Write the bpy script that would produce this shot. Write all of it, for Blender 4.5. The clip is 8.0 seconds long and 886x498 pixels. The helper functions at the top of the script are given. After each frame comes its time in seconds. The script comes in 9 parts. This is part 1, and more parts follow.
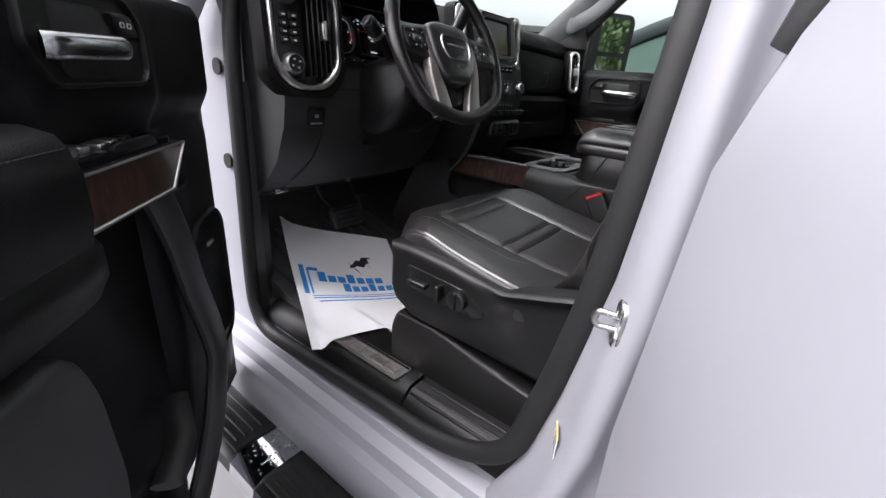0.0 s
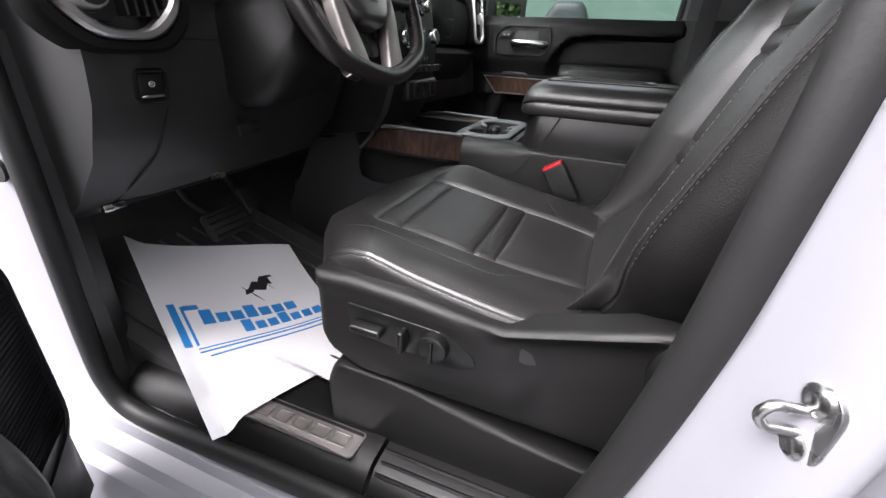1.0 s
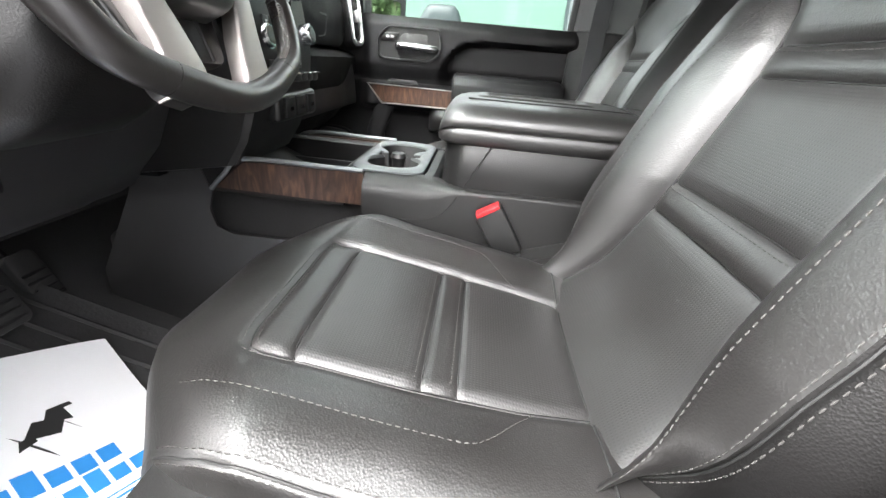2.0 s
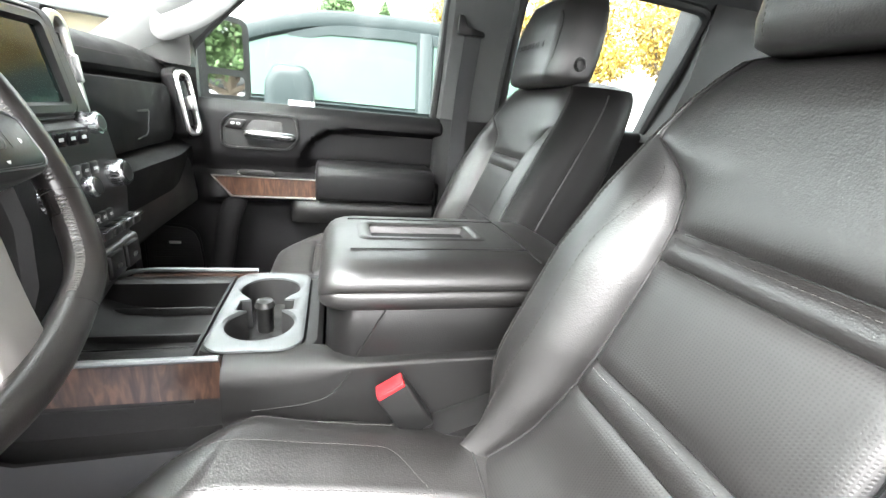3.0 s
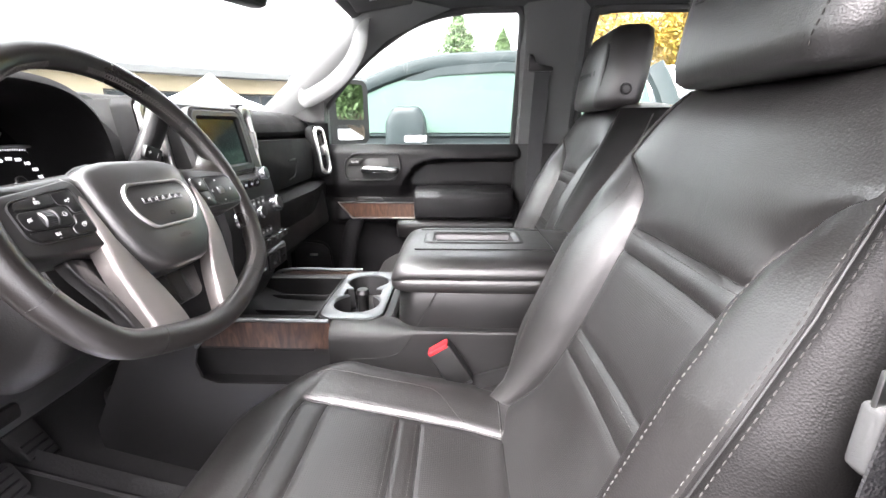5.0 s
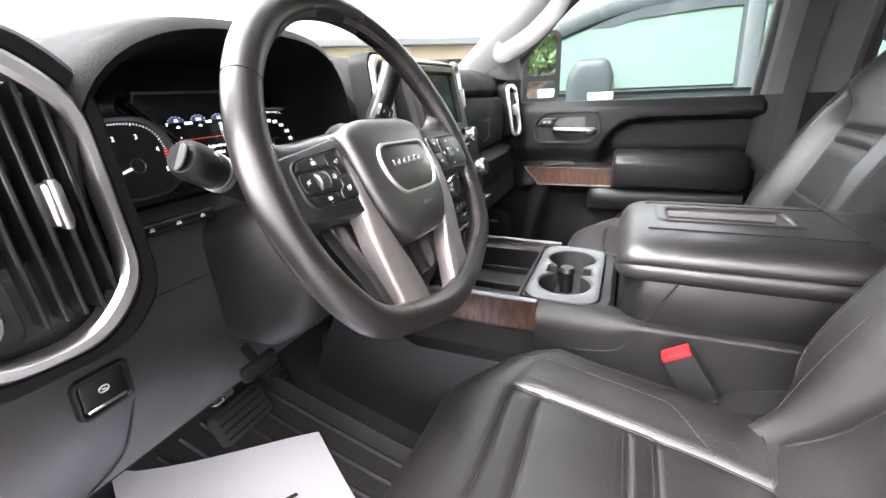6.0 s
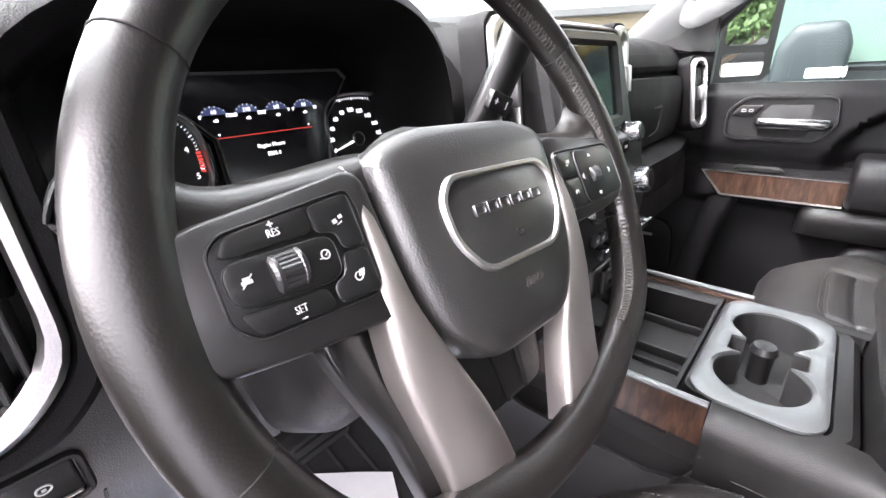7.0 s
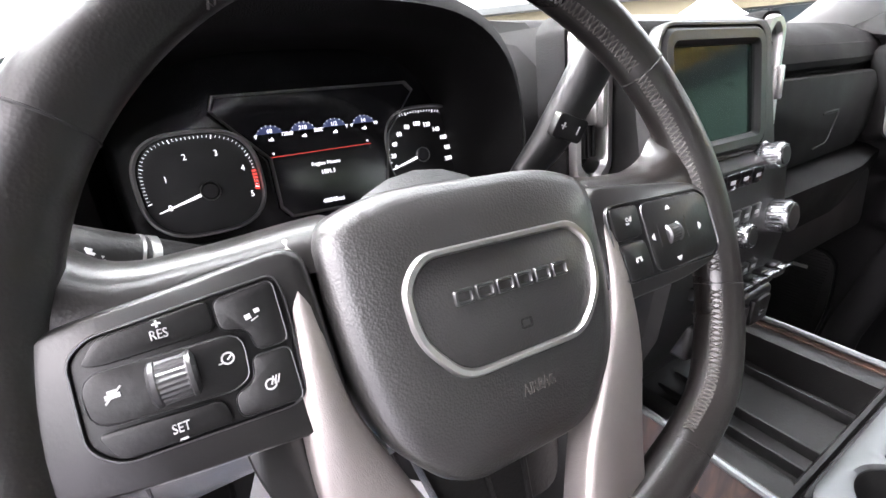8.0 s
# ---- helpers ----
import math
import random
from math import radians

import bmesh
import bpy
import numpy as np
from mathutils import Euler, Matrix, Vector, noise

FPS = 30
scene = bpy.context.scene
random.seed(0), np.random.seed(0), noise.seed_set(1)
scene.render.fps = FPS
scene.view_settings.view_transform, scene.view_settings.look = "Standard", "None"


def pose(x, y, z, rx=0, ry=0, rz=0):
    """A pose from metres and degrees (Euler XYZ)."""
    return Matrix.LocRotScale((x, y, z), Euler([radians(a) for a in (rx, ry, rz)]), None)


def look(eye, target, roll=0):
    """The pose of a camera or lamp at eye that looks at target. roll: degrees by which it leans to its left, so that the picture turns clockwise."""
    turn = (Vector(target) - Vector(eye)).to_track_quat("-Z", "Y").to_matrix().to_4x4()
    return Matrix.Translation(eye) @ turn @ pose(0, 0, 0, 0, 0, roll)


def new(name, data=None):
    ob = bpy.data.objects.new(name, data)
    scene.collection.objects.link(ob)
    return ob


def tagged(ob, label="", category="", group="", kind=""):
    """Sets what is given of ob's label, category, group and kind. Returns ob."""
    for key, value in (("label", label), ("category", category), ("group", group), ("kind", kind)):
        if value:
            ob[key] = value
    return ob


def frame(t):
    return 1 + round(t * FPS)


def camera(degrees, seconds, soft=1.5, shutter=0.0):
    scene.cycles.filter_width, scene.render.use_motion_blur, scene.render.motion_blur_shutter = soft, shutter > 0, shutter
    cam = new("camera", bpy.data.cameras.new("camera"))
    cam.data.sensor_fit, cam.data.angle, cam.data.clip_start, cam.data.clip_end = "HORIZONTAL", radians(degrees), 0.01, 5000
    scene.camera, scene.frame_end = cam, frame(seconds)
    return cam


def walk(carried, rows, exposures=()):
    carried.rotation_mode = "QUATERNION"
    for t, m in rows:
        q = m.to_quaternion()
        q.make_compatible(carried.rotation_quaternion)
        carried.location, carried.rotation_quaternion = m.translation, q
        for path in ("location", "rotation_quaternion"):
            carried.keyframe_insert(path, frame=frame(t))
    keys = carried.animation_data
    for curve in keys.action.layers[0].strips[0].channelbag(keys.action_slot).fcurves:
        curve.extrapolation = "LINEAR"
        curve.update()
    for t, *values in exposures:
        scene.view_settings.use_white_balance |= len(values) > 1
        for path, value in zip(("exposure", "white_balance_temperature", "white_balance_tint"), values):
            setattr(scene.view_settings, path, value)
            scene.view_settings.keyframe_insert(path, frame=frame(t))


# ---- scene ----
cam = camera(93.5, 8.0)
PATH = [
    (0, (-1.136, -0.553, 1.237), (0.356, 0.544, 0.481), 4.7),
    (0.5, (-1.067, -0.449, 1.219), (0.526, 0.448, 0.409), 3.7),
    (1, (-0.977, -0.351, 1.206), (0.71, 0.277, 0.334), 3.1),
    (1.2, (-0.933, -0.314, 1.201), (0.783, 0.216, 0.321), 2.7),
    (2.3, (-0.694, -0.213, 1.224), (1.142, -0.3, 0.436), 6.0),
    (2.5, (-0.657, -0.201, 1.258), (1.183, -0.405, 0.501), 5.7),
    (3, (-0.597, -0.193, 1.34), (1.232, -0.705, 0.713), 5.7),
    (3.5, (-0.622, -0.22, 1.395), (1.186, -0.906, 0.885), 5.0),
    (4, (-0.686, -0.265, 1.427), (1.155, -0.923, 1.005), 3.8),
    (4.5, (-0.757, -0.303, 1.414), (1.154, -0.671, 0.957), 2.2),
    (5, (-0.799, -0.293, 1.373), (1.119, -0.228, 0.81), -0.1),
    (5.2, (-0.811, -0.281, 1.369), (1.081, -0.052, 0.766), -1.3),
    (6.3, (-0.669, -0.125, 1.358), (0.951, 0.796, 0.63), -2.7),
    (6.5, (-0.625, -0.105, 1.357), (0.921, 0.926, 0.618), -2.8),
    (7, (-0.545, -0.098, 1.363), (0.799, 1.168, 0.595), -2.9),
    (7.5, (-0.491, -0.102, 1.373), (0.636, 1.351, 0.586), -3.3),
    (8, (-0.465, -0.096, 1.382), (0.441, 1.502, 0.591), -3.8),
]
walk(cam, [(t, look(eye, target, roll)) for t, eye, target, roll in PATH],
     [(0.0, 1.7, 6350, 16), (0.5, 1.75, 6450, 14), (1.0, 2.25, 6450, 16), (1.6, 3.05, 6500, 12), (2.3, 4.12, 6500, 10), (3.0, 4.3, 6500, 10), (3.5, 4.28, 6500, 10), (4.5, 4.15, 6550, 20), (5.2, 4.0, 6550, 18), (6.5, 3.85, 6500, 20), (8.0, 3.85, 6450, 20)])

# ---- light ----
world = bpy.data.worlds.new("overcast_sky")
scene.world = world
world.use_nodes = True
_n, _l = world.node_tree.nodes, world.node_tree.links
_sky = _n.new("ShaderNodeTexSky")
_sky.sky_type, _sky.sun_disc = "NISHITA", False
_sky.sun_elevation, _sky.sun_rotation = radians(55), radians(305)
_sky.air_density, _sky.dust_density, _sky.ozone_density = 1.0, 7.0, 1.0
_bw = _n.new("ShaderNodeHueSaturation")
_bw.inputs["Saturation"].default_value = 0.08
_l.new(_sky.outputs[0], _bw.inputs["Color"])
_l.new(_bw.outputs[0], _n["Background"].inputs[0])
_n["Background"].inputs[1].default_value = 0.15

sun_data = bpy.data.lights.new("sun", "SUN")
sun_data.energy, sun_data.angle, sun_data.color = 0.5, radians(110), (1.0, 0.96, 0.93)
sun = new("sun", sun_data)
sun.matrix_world = look((-4.3, 3.0, 7.5), (0, 0, 0))


# ---- materials ----
def material(name, color, rough=0.5, metal=0.0, bump=0.0, scale=200.0, vary=0.15, coat=0.0, kind="noise", spec=0.5, soil=0.0, stretch=None, wrinkle=0.0):
    """A principled surface with grain in colour, gloss and relief at real size."""
    m = bpy.data.materials.new(name)
    m.use_nodes = True
    n, l = m.node_tree.nodes, m.node_tree.links
    b = n["Principled BSDF"]
    b.inputs["Roughness"].default_value, b.inputs["Metallic"].default_value = rough, metal
    b.inputs["Coat Roughness"].default_value = max(0.05, rough * 0.85)
    b.inputs["Coat Weight"].default_value, b.inputs["Specular IOR Level"].default_value = coat, spec
    co = n.new("ShaderNodeTexCoord")
    vec = co.outputs["Object"]
    if stretch:
        mp = n.new("ShaderNodeMapping")
        mp.inputs["Scale"].default_value = stretch
        l.new(vec, mp.inputs[0])
        vec = mp.outputs[0]
    big = n.new("ShaderNodeTexNoise")
    big.inputs["Scale"].default_value, big.inputs["Detail"].default_value = 9.0, 5.0
    l.new(vec, big.inputs["Vector"])
    if kind == "noise":
        fine = n.new("ShaderNodeTexNoise")
        fine.inputs["Scale"].default_value, fine.inputs["Detail"].default_value = scale, 4.0
        height = fine.outputs[0]
    else:
        fine = n.new("ShaderNodeTexVoronoi")
        fine.inputs["Scale"].default_value = scale
        fine.feature = "F1" if kind == "cells" else "DISTANCE_TO_EDGE"
        height = fine.outputs["Distance"]
    l.new(vec, fine.inputs["Vector"])
    ramp = n.new("ShaderNodeMix")
    ramp.data_type = "RGBA"
    ramp.inputs[6].default_value = [c * (1 - vary) for c in color] + [1]
    ramp.inputs[7].default_value = [min(1, c * (1 + vary)) for c in color] + [1]
    mixf = n.new("ShaderNodeMath")
    mixf.operation = "MULTIPLY_ADD"
    mixf.inputs[1].default_value, mixf.inputs[2].default_value = 0.35, 0.0
    l.new(height, mixf.inputs[0])
    add = n.new("ShaderNodeMath")
    add.operation = "MULTIPLY_ADD"
    add.inputs[1].default_value = 0.65
    l.new(big.outputs[0], add.inputs[0])
    l.new(mixf.outputs[0], add.inputs[2])
    l.new(add.outputs[0], ramp.inputs[0])
    l.new(ramp.outputs[2], b.inputs["Base Color"])
    rr = n.new("ShaderNodeMapRange")
    rr.inputs["From Min"].default_value, rr.inputs["From Max"].default_value = 0.3, 0.7
    rr.inputs["To Min"].default_value, rr.inputs["To Max"].default_value = max(0.02, rough * 0.85), min(1, rough * 1.15 + soil)
    l.new(big.outputs[0], rr.inputs[0])
    l.new(rr.outputs[0], b.inputs["Roughness"])
    if bump:
        bp = n.new("ShaderNodeBump")
        bp.inputs["Strength"].default_value, bp.inputs["Distance"].default_value = bump, 0.001
        l.new(height, bp.inputs["Height"])
        l.new(bp.outputs[0], b.inputs["Normal"])
        if wrinkle:
            fold = n.new("ShaderNodeTexNoise")
            fold.inputs["Scale"].default_value, fold.inputs["Detail"].default_value, fold.inputs["Distortion"].default_value = 22.0, 3.0, 1.2
            l.new(vec, fold.inputs["Vector"])
            wp = n.new("ShaderNodeBump")
            wp.inputs["Strength"].default_value, wp.inputs["Distance"].default_value = wrinkle, 0.004
            l.new(fold.outputs[0], wp.inputs["Height"])
            l.new(wp.outputs[0], bp.inputs["Normal"])
    return m


def wood_material(name):
    m = bpy.data.materials.new(name)
    m.use_nodes = True
    n, l = m.node_tree.nodes, m.node_tree.links
    b = n["Principled BSDF"]
    b.inputs["Roughness"].default_value, b.inputs["Coat Weight"].default_value = 0.36, 0.12
    co, mp = n.new("ShaderNodeTexCoord"), n.new("ShaderNodeMapping")
    mp.inputs["Scale"].default_value = (40, 46, 9)
    l.new(co.outputs["Object"], mp.inputs[0])
    no = n.new("ShaderNodeTexNoise")
    no.inputs["Scale"].default_value, no.inputs["Detail"].default_value, no.inputs["Distortion"].default_value = 1.6, 8.0, 1.8
    l.new(mp.outputs[0], no.inputs["Vector"])
    cr = n.new("ShaderNodeValToRGB")
    cr.color_ramp.elements[0].position, cr.color_ramp.elements[0].color = 0.33, (0.011, 0.006, 0.0042, 1)
    cr.color_ramp.elements[1].position, cr.color_ramp.elements[1].color = 0.74, (0.078, 0.042, 0.027, 1)
    mid = cr.color_ramp.elements.new(0.5)
    mid.color = (0.033, 0.0172, 0.0115, 1)
    l.new(no.outputs[0], cr.inputs[0])
    l.new(cr.outputs[0], b.inputs["Base Color"])
    bp = n.new("ShaderNodeBump")
    bp.inputs["Strength"].default_value, bp.inputs["Distance"].default_value = 0.25, 0.0006
    l.new(no.outputs[0], bp.inputs["Height"])
    l.new(bp.outputs[0], b.inputs["Normal"])
    return m


def perforated_material(name, color):
    """Leather with rows of small punched holes, 5 mm apart, from the mesh's own uv metres."""
    m = material(name, color, 0.45, bump=0.2, scale=420, spec=0.95, coat=0.08)
    n, l = m.node_tree.nodes, m.node_tree.links
    b = n["Principled BSDF"]
    uv, mp = n.new("ShaderNodeUVMap"), n.new("ShaderNodeVectorMath")
    mp.operation, mp.inputs[1].default_value = "SCALE", (1, 1, 1)
    mp.inputs["Scale"].default_value = 330.0
    l.new(uv.outputs[0], mp.inputs[0])
    fr = n.new("ShaderNodeVectorMath")
    fr.operation = "FRACTION"
    l.new(mp.outputs[0], fr.inputs[0])
    ds = n.new("ShaderNodeVectorMath")
    ds.operation, ds.inputs[1].default_value = "DISTANCE", (0.5, 0.5, 0)
    l.new(fr.outputs[0], ds.inputs[0])
    mr = n.new("ShaderNodeMapRange")
    mr.inputs["From Min"].default_value, mr.inputs["From Max"].default_value = 0.2, 0.34
    l.new(ds.outputs["Value"], mr.inputs[0])
    bp = n.new("ShaderNodeBump")
    bp.inputs["Strength"].default_value, bp.inputs["Distance"].default_value = 0.2, 0.0008
    dark = n.new("ShaderNodeMix")
    dark.data_type, dark.blend_type = "RGBA", "MULTIPLY"
    dark.inputs[0].default_value = 1.0
    l.new(b.inputs["Base Color"].links[0].from_socket, dark.inputs[6])
    hole = n.new("ShaderNodeMapRange")
    hole.inputs["To Min"].default_value = 0.25
    l.new(mr.outputs[0], hole.inputs[0])
    l.new(hole.outputs[0], dark.inputs[7])
    l.new(dark.outputs[2], b.inputs["Base Color"])
    l.new(mr.outputs[0], bp.inputs["Height"])
    l.new(bp.outputs[0], b.inputs["Normal"])
    return m


def glass_material(name, tint, rough=0.0):
    m = bpy.data.materials.new(name)
    m.use_nodes = True
    b = m.node_tree.nodes["Principled BSDF"]
    b.inputs["Base Color"].default_value = (*tint, 1)
    b.inputs["Transmission Weight"].default_value, b.inputs["Roughness"].default_value, b.inputs["IOR"].default_value = 1.0, rough, 1.3
    return m


def glow_material(name, color, strength):
    m = bpy.data.materials.new(name)
    m.use_nodes = True
    b = m.node_tree.nodes["Principled BSDF"]
    b.inputs["Base Color"].default_value = (*color, 1)
    b.inputs["Emission Color"].default_value = (*color, 1)
    b.inputs["Emission Strength"].default_value = strength
    return m


LEATHER = material("black_leather", (0.0080, 0.0073, 0.0070), 0.405, bump=0.19, scale=600, kind="cells", vary=0.25, spec=1.0, coat=0.08, wrinkle=0.12)
SIDE_VINYL = material("side_vinyl", (0.0058, 0.0055, 0.0054), 0.5, bump=0.24, scale=720, kind="cells", vary=0.18, spec=0.2)
PERF = perforated_material("perforated_leather", (0.0120, 0.0113, 0.0110))
WHEEL_LEATHER = material("wheel_leather", (0.0080, 0.0068, 0.0062), 0.27, bump=0.07, scale=800, kind="cells", vary=0.35, soil=0.12, spec=0.7, coat=0.2, wrinkle=0.03)
PLASTIC = material("dark_plastic", (0.0052, 0.0050, 0.0050), 0.42, bump=0.3, scale=600, vary=0.15, spec=0.36)
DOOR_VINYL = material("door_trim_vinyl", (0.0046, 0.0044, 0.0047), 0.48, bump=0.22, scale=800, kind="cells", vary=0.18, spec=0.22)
CONSOLE_TRIM = material("console_trim_vinyl", (0.0085, 0.0082, 0.0082), 0.47, bump=0.2, scale=900, kind="cells", vary=0.15, spec=0.35)
# Dash vinyl raised in colour to stand for light from the open door.
DOOR_LIT = material("knee_panel_vinyl", (0.0160, 0.0156, 0.0159), 0.42, bump=0.2, scale=900, kind="cells", vary=0.15, spec=0.8)
SOFT = material("soft_dash_vinyl", (0.0040, 0.0038, 0.0039), 0.66, bump=0.16, scale=900, kind="cells", vary=0.15, spec=0.13)
SPOKE = material("satin_spoke_plastic", (0.0095, 0.0091, 0.0089), 0.33, bump=0.06, scale=700, vary=0.12, spec=0.7, coat=0.15)
PAD = material("airbag_vinyl", (0.0150, 0.0143, 0.0139), 0.34, bump=0.2, scale=1000, kind="cells", vary=0.12, spec=1.0, coat=0.6)
DIAL_METAL = material("satin_dial_metal", (0.26, 0.255, 0.25), 0.34, 1.0, vary=0.06)
DARK_CHROME = material("dark_chrome", (0.16, 0.16, 0.163), 0.36, 1.0, vary=0.05)
GLOSS = material("gloss_black", (0.006, 0.006, 0.007), 0.12, bump=0.0, vary=0.1)
SMOOTHBLK = material("satin_black", (0.007, 0.007, 0.007), 0.36, bump=0.1, scale=500)
RUBBER = material("black_rubber", (0.007, 0.007, 0.007), 0.6, bump=0.3, scale=250)
MAT = material("floor_rubber", (0.036, 0.0355, 0.0358), 0.55, bump=0.5, scale=180, vary=0.25, soil=0.15)
PAINT = material("white_paint", (0.275, 0.275, 0.302), 0.42, vary=0.02, scale=60)
CHROME = material("chrome", (0.75, 0.76, 0.78), 0.1, 1.0, vary=0.04)
SATIN = material("satin_aluminium", (0.62, 0.61, 0.6), 0.32, 1.0, bump=0.15, scale=900, vary=0.06)
BRONZE = material("brushed_spoke_metal", (0.50, 0.465, 0.445), 0.46, 1.0, bump=0.25, scale=700, vary=0.08, stretch=(6, 1, 1))
SILVER = material("silver_satin_plastic", (0.36, 0.37, 0.375), 0.22, 1.0, bump=0.05, scale=900, vary=0.06)
CUP_METAL = material("cup_holder_satin", (0.145, 0.154, 0.157), 0.42, 0.75, bump=0.1, scale=900, vary=0.06)
STEEL = material("zinc_steel", (0.55, 0.55, 0.54), 0.3, 1.0, bump=0.2, scale=150, vary=0.15)
WOOD = wood_material("dark_open_pore_wood")
DARK_THREAD = material("dark_thread", (0.05, 0.046, 0.042), 0.6, vary=0.3)
THREAD = material("grey_thread", (0.058, 0.056, 0.054), 0.75, vary=0.2, spec=0.2)
PAPER = material("white_paper", (0.88, 0.88, 0.9), 0.7, bump=0.15, scale=90, vary=0.02)
BLUE_INK = material("blue_ink", (0.03, 0.25, 0.65), 0.6, vary=0.08)
BLACK_INK = material("black_ink", (0.02, 0.02, 0.02), 0.6, vary=0.1)
WHITE_INK = material("white_marking", (0.5, 0.5, 0.5), 0.5, vary=0.05)
CLOTH = material("grey_headliner", (0.036, 0.036, 0.037), 0.9, bump=0.4, scale=500, vary=0.1)
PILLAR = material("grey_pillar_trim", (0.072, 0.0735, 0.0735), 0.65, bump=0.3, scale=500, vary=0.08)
# PILLAR made pale for trim lit through the doorway; also the pickup's repeater.
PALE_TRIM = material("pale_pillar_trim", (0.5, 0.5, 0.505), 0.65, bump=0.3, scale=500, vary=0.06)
GRIP = material("grey_grip_plastic", (0.058, 0.059, 0.059), 0.6, bump=0.3, scale=500, vary=0.06)
RED = material("red_button", (0.36, 0.012, 0.016), 0.35, vary=0.05)
WEB = material("belt_webbing", (0.03, 0.03, 0.032), 0.75, bump=0.8, scale=500, kind="cells")
GLASS = glass_material("window_glass", (0.87, 0.955, 0.925))
SCREEN = material("screen_glass", (0.003, 0.009, 0.0075), 0.10, vary=0.05, spec=0.18)
ASPHALT = material("asphalt", (0.14, 0.14, 0.145), 0.85, bump=0.8, scale=120, vary=0.2)
STUCCO = material("beige_stucco", (0.2, 0.165, 0.11), 0.9, bump=0.5, scale=40, vary=0.08)
MIRROR = material("mirror_silver", (0.8, 0.82, 0.82), 0.02, 1.0, vary=0.01)
GREEN_PAINT = material("dark_grey_green_paint", (0.018, 0.024, 0.025), 0.4, vary=0.05, spec=0.2)
# Nearly dull glass; the reflected sky is put into its pale green colour.
SKY_PAINTED_GLASS = material("reflecting_side_glass", (0.044, 0.074, 0.060), 0.22, vary=0.12, spec=0.08)
DARK_GLASS = material("dark_window_glass", (0.02, 0.025, 0.03), 0.08, vary=0.1)
CONIFER = material("conifer_leaf", (0.04, 0.075, 0.02), 0.7, vary=0.5, scale=30)
YELLOW = material("autumn_leaf", (0.26, 0.17, 0.02), 0.6, vary=0.5, scale=12)
STICKER_YELLOW = material("yellow_print", (0.75, 0.55, 0.03), 0.5, vary=0.05)
BARK = material("bark", (0.1, 0.075, 0.055), 0.9, bump=1.0, scale=40, vary=0.3)
GAUGE_WHITE = glow_material("gauge_marking", (0.85, 0.87, 0.9), 0.16)
GAUGE_BLUE = glow_material("gauge_blue", (0.025, 0.035, 0.09), 0.08)
GAUGE_RED = glow_material("gauge_red", (0.45, 0.04, 0.03), 0.16)


# ---- shape helpers ----
def part(name, bm, mat, parent=None, label="", sharp=40.0):
    """Links a bmesh as one mesh object under a thing or a part; world coordinates."""
    bmesh.ops.remove_doubles(bm, verts=bm.verts, dist=1e-6)
    bmesh.ops.recalc_face_normals(bm, faces=bm.faces)
    lim = radians(sharp)
    for f in bm.faces:
        f.smooth = True
    for e in bm.edges:
        if len(e.link_faces) == 2 and e.calc_face_angle(0) > lim:
            e.smooth = False
    me = bpy.data.meshes.new(name)
    bm.to_mesh(me)
    bm.free()
    me.materials.append(mat)
    ob = new(name, me)
    if parent is not None:
        ob.parent = parent
        if parent.parent is None:
            ob.matrix_parent_inverse = parent.matrix_basis.inverted()
    if label:
        ob["label"] = label
    return ob


def thing(name, label, category, loc=(0, 0, 0), group="", kind=""):
    e = new(name)
    e.empty_display_size = 0.05
    e.matrix_basis = Matrix.Translation(loc)
    return tagged(e, label, category, group, kind)


def B():
    return bmesh.new()


def rbox(bm, c, size, r=0.004, seg=2, m=None):
    """A box with rounded edges."""
    g = bmesh.ops.create_cube(bm, size=1.0)["verts"]
    bmesh.ops.scale(bm, vec=size, verts=g)
    es = list({e for v in g for e in v.link_edges})
    if r > 0:
        out = bmesh.ops.bevel(bm, geom=es, offset=min(r, min(size) * 0.49), segments=seg, profile=0.5, affect="EDGES")
        g = list({v for f in out["faces"] for v in f.verts} | {v for v in g if v.is_valid})
    t = Matrix.Translation(c) @ (m if m else Matrix())
    bmesh.ops.transform(bm, matrix=t, verts=g)
    return bm


def frame_at(c, u, v):
    """A matrix whose x and y run along u and v."""
    u = Vector(u).normalized()
    w = u.cross(Vector(v)).normalized()
    v = w.cross(u)
    return Matrix(((u.x, v.x, w.x, c[0]), (u.y, v.y, w.y, c[1]), (u.z, v.z, w.z, c[2]), (0, 0, 0, 1)))


def rrect(w, h, r, n=5, cx=0.0, cy=0.0):
    pts = []
    for sx, sy, a0 in ((1, 1, 0), (-1, 1, 90), (-1, -1, 180), (1, -1, 270)):
        for k in range(n + 1):
            a = radians(a0 + 90 * k / n)
            pts.append((cx + sx * (w / 2 - r) + r * math.cos(a), cy + sy * (h / 2 - r) + r * math.sin(a)))
    return pts


def soften(pts, r, n=4):
    """Rounds the corners of a polygon."""
    out, k = [], len(pts)
    for i in range(k):
        a, b, c = Vector(pts[i - 1]), Vector(pts[i]), Vector(pts[(i + 1) % k])
        d = min(r, (a - b).length * 0.45, (c - b).length * 0.45)
        p, q = b + (a - b).normalized() * d, b + (c - b).normalized() * d
        for j in range(n + 1):
            t = j / n
            out.append(tuple((1 - t) ** 2 * p + 2 * t * (1 - t) * b + t * t * q))
    return out


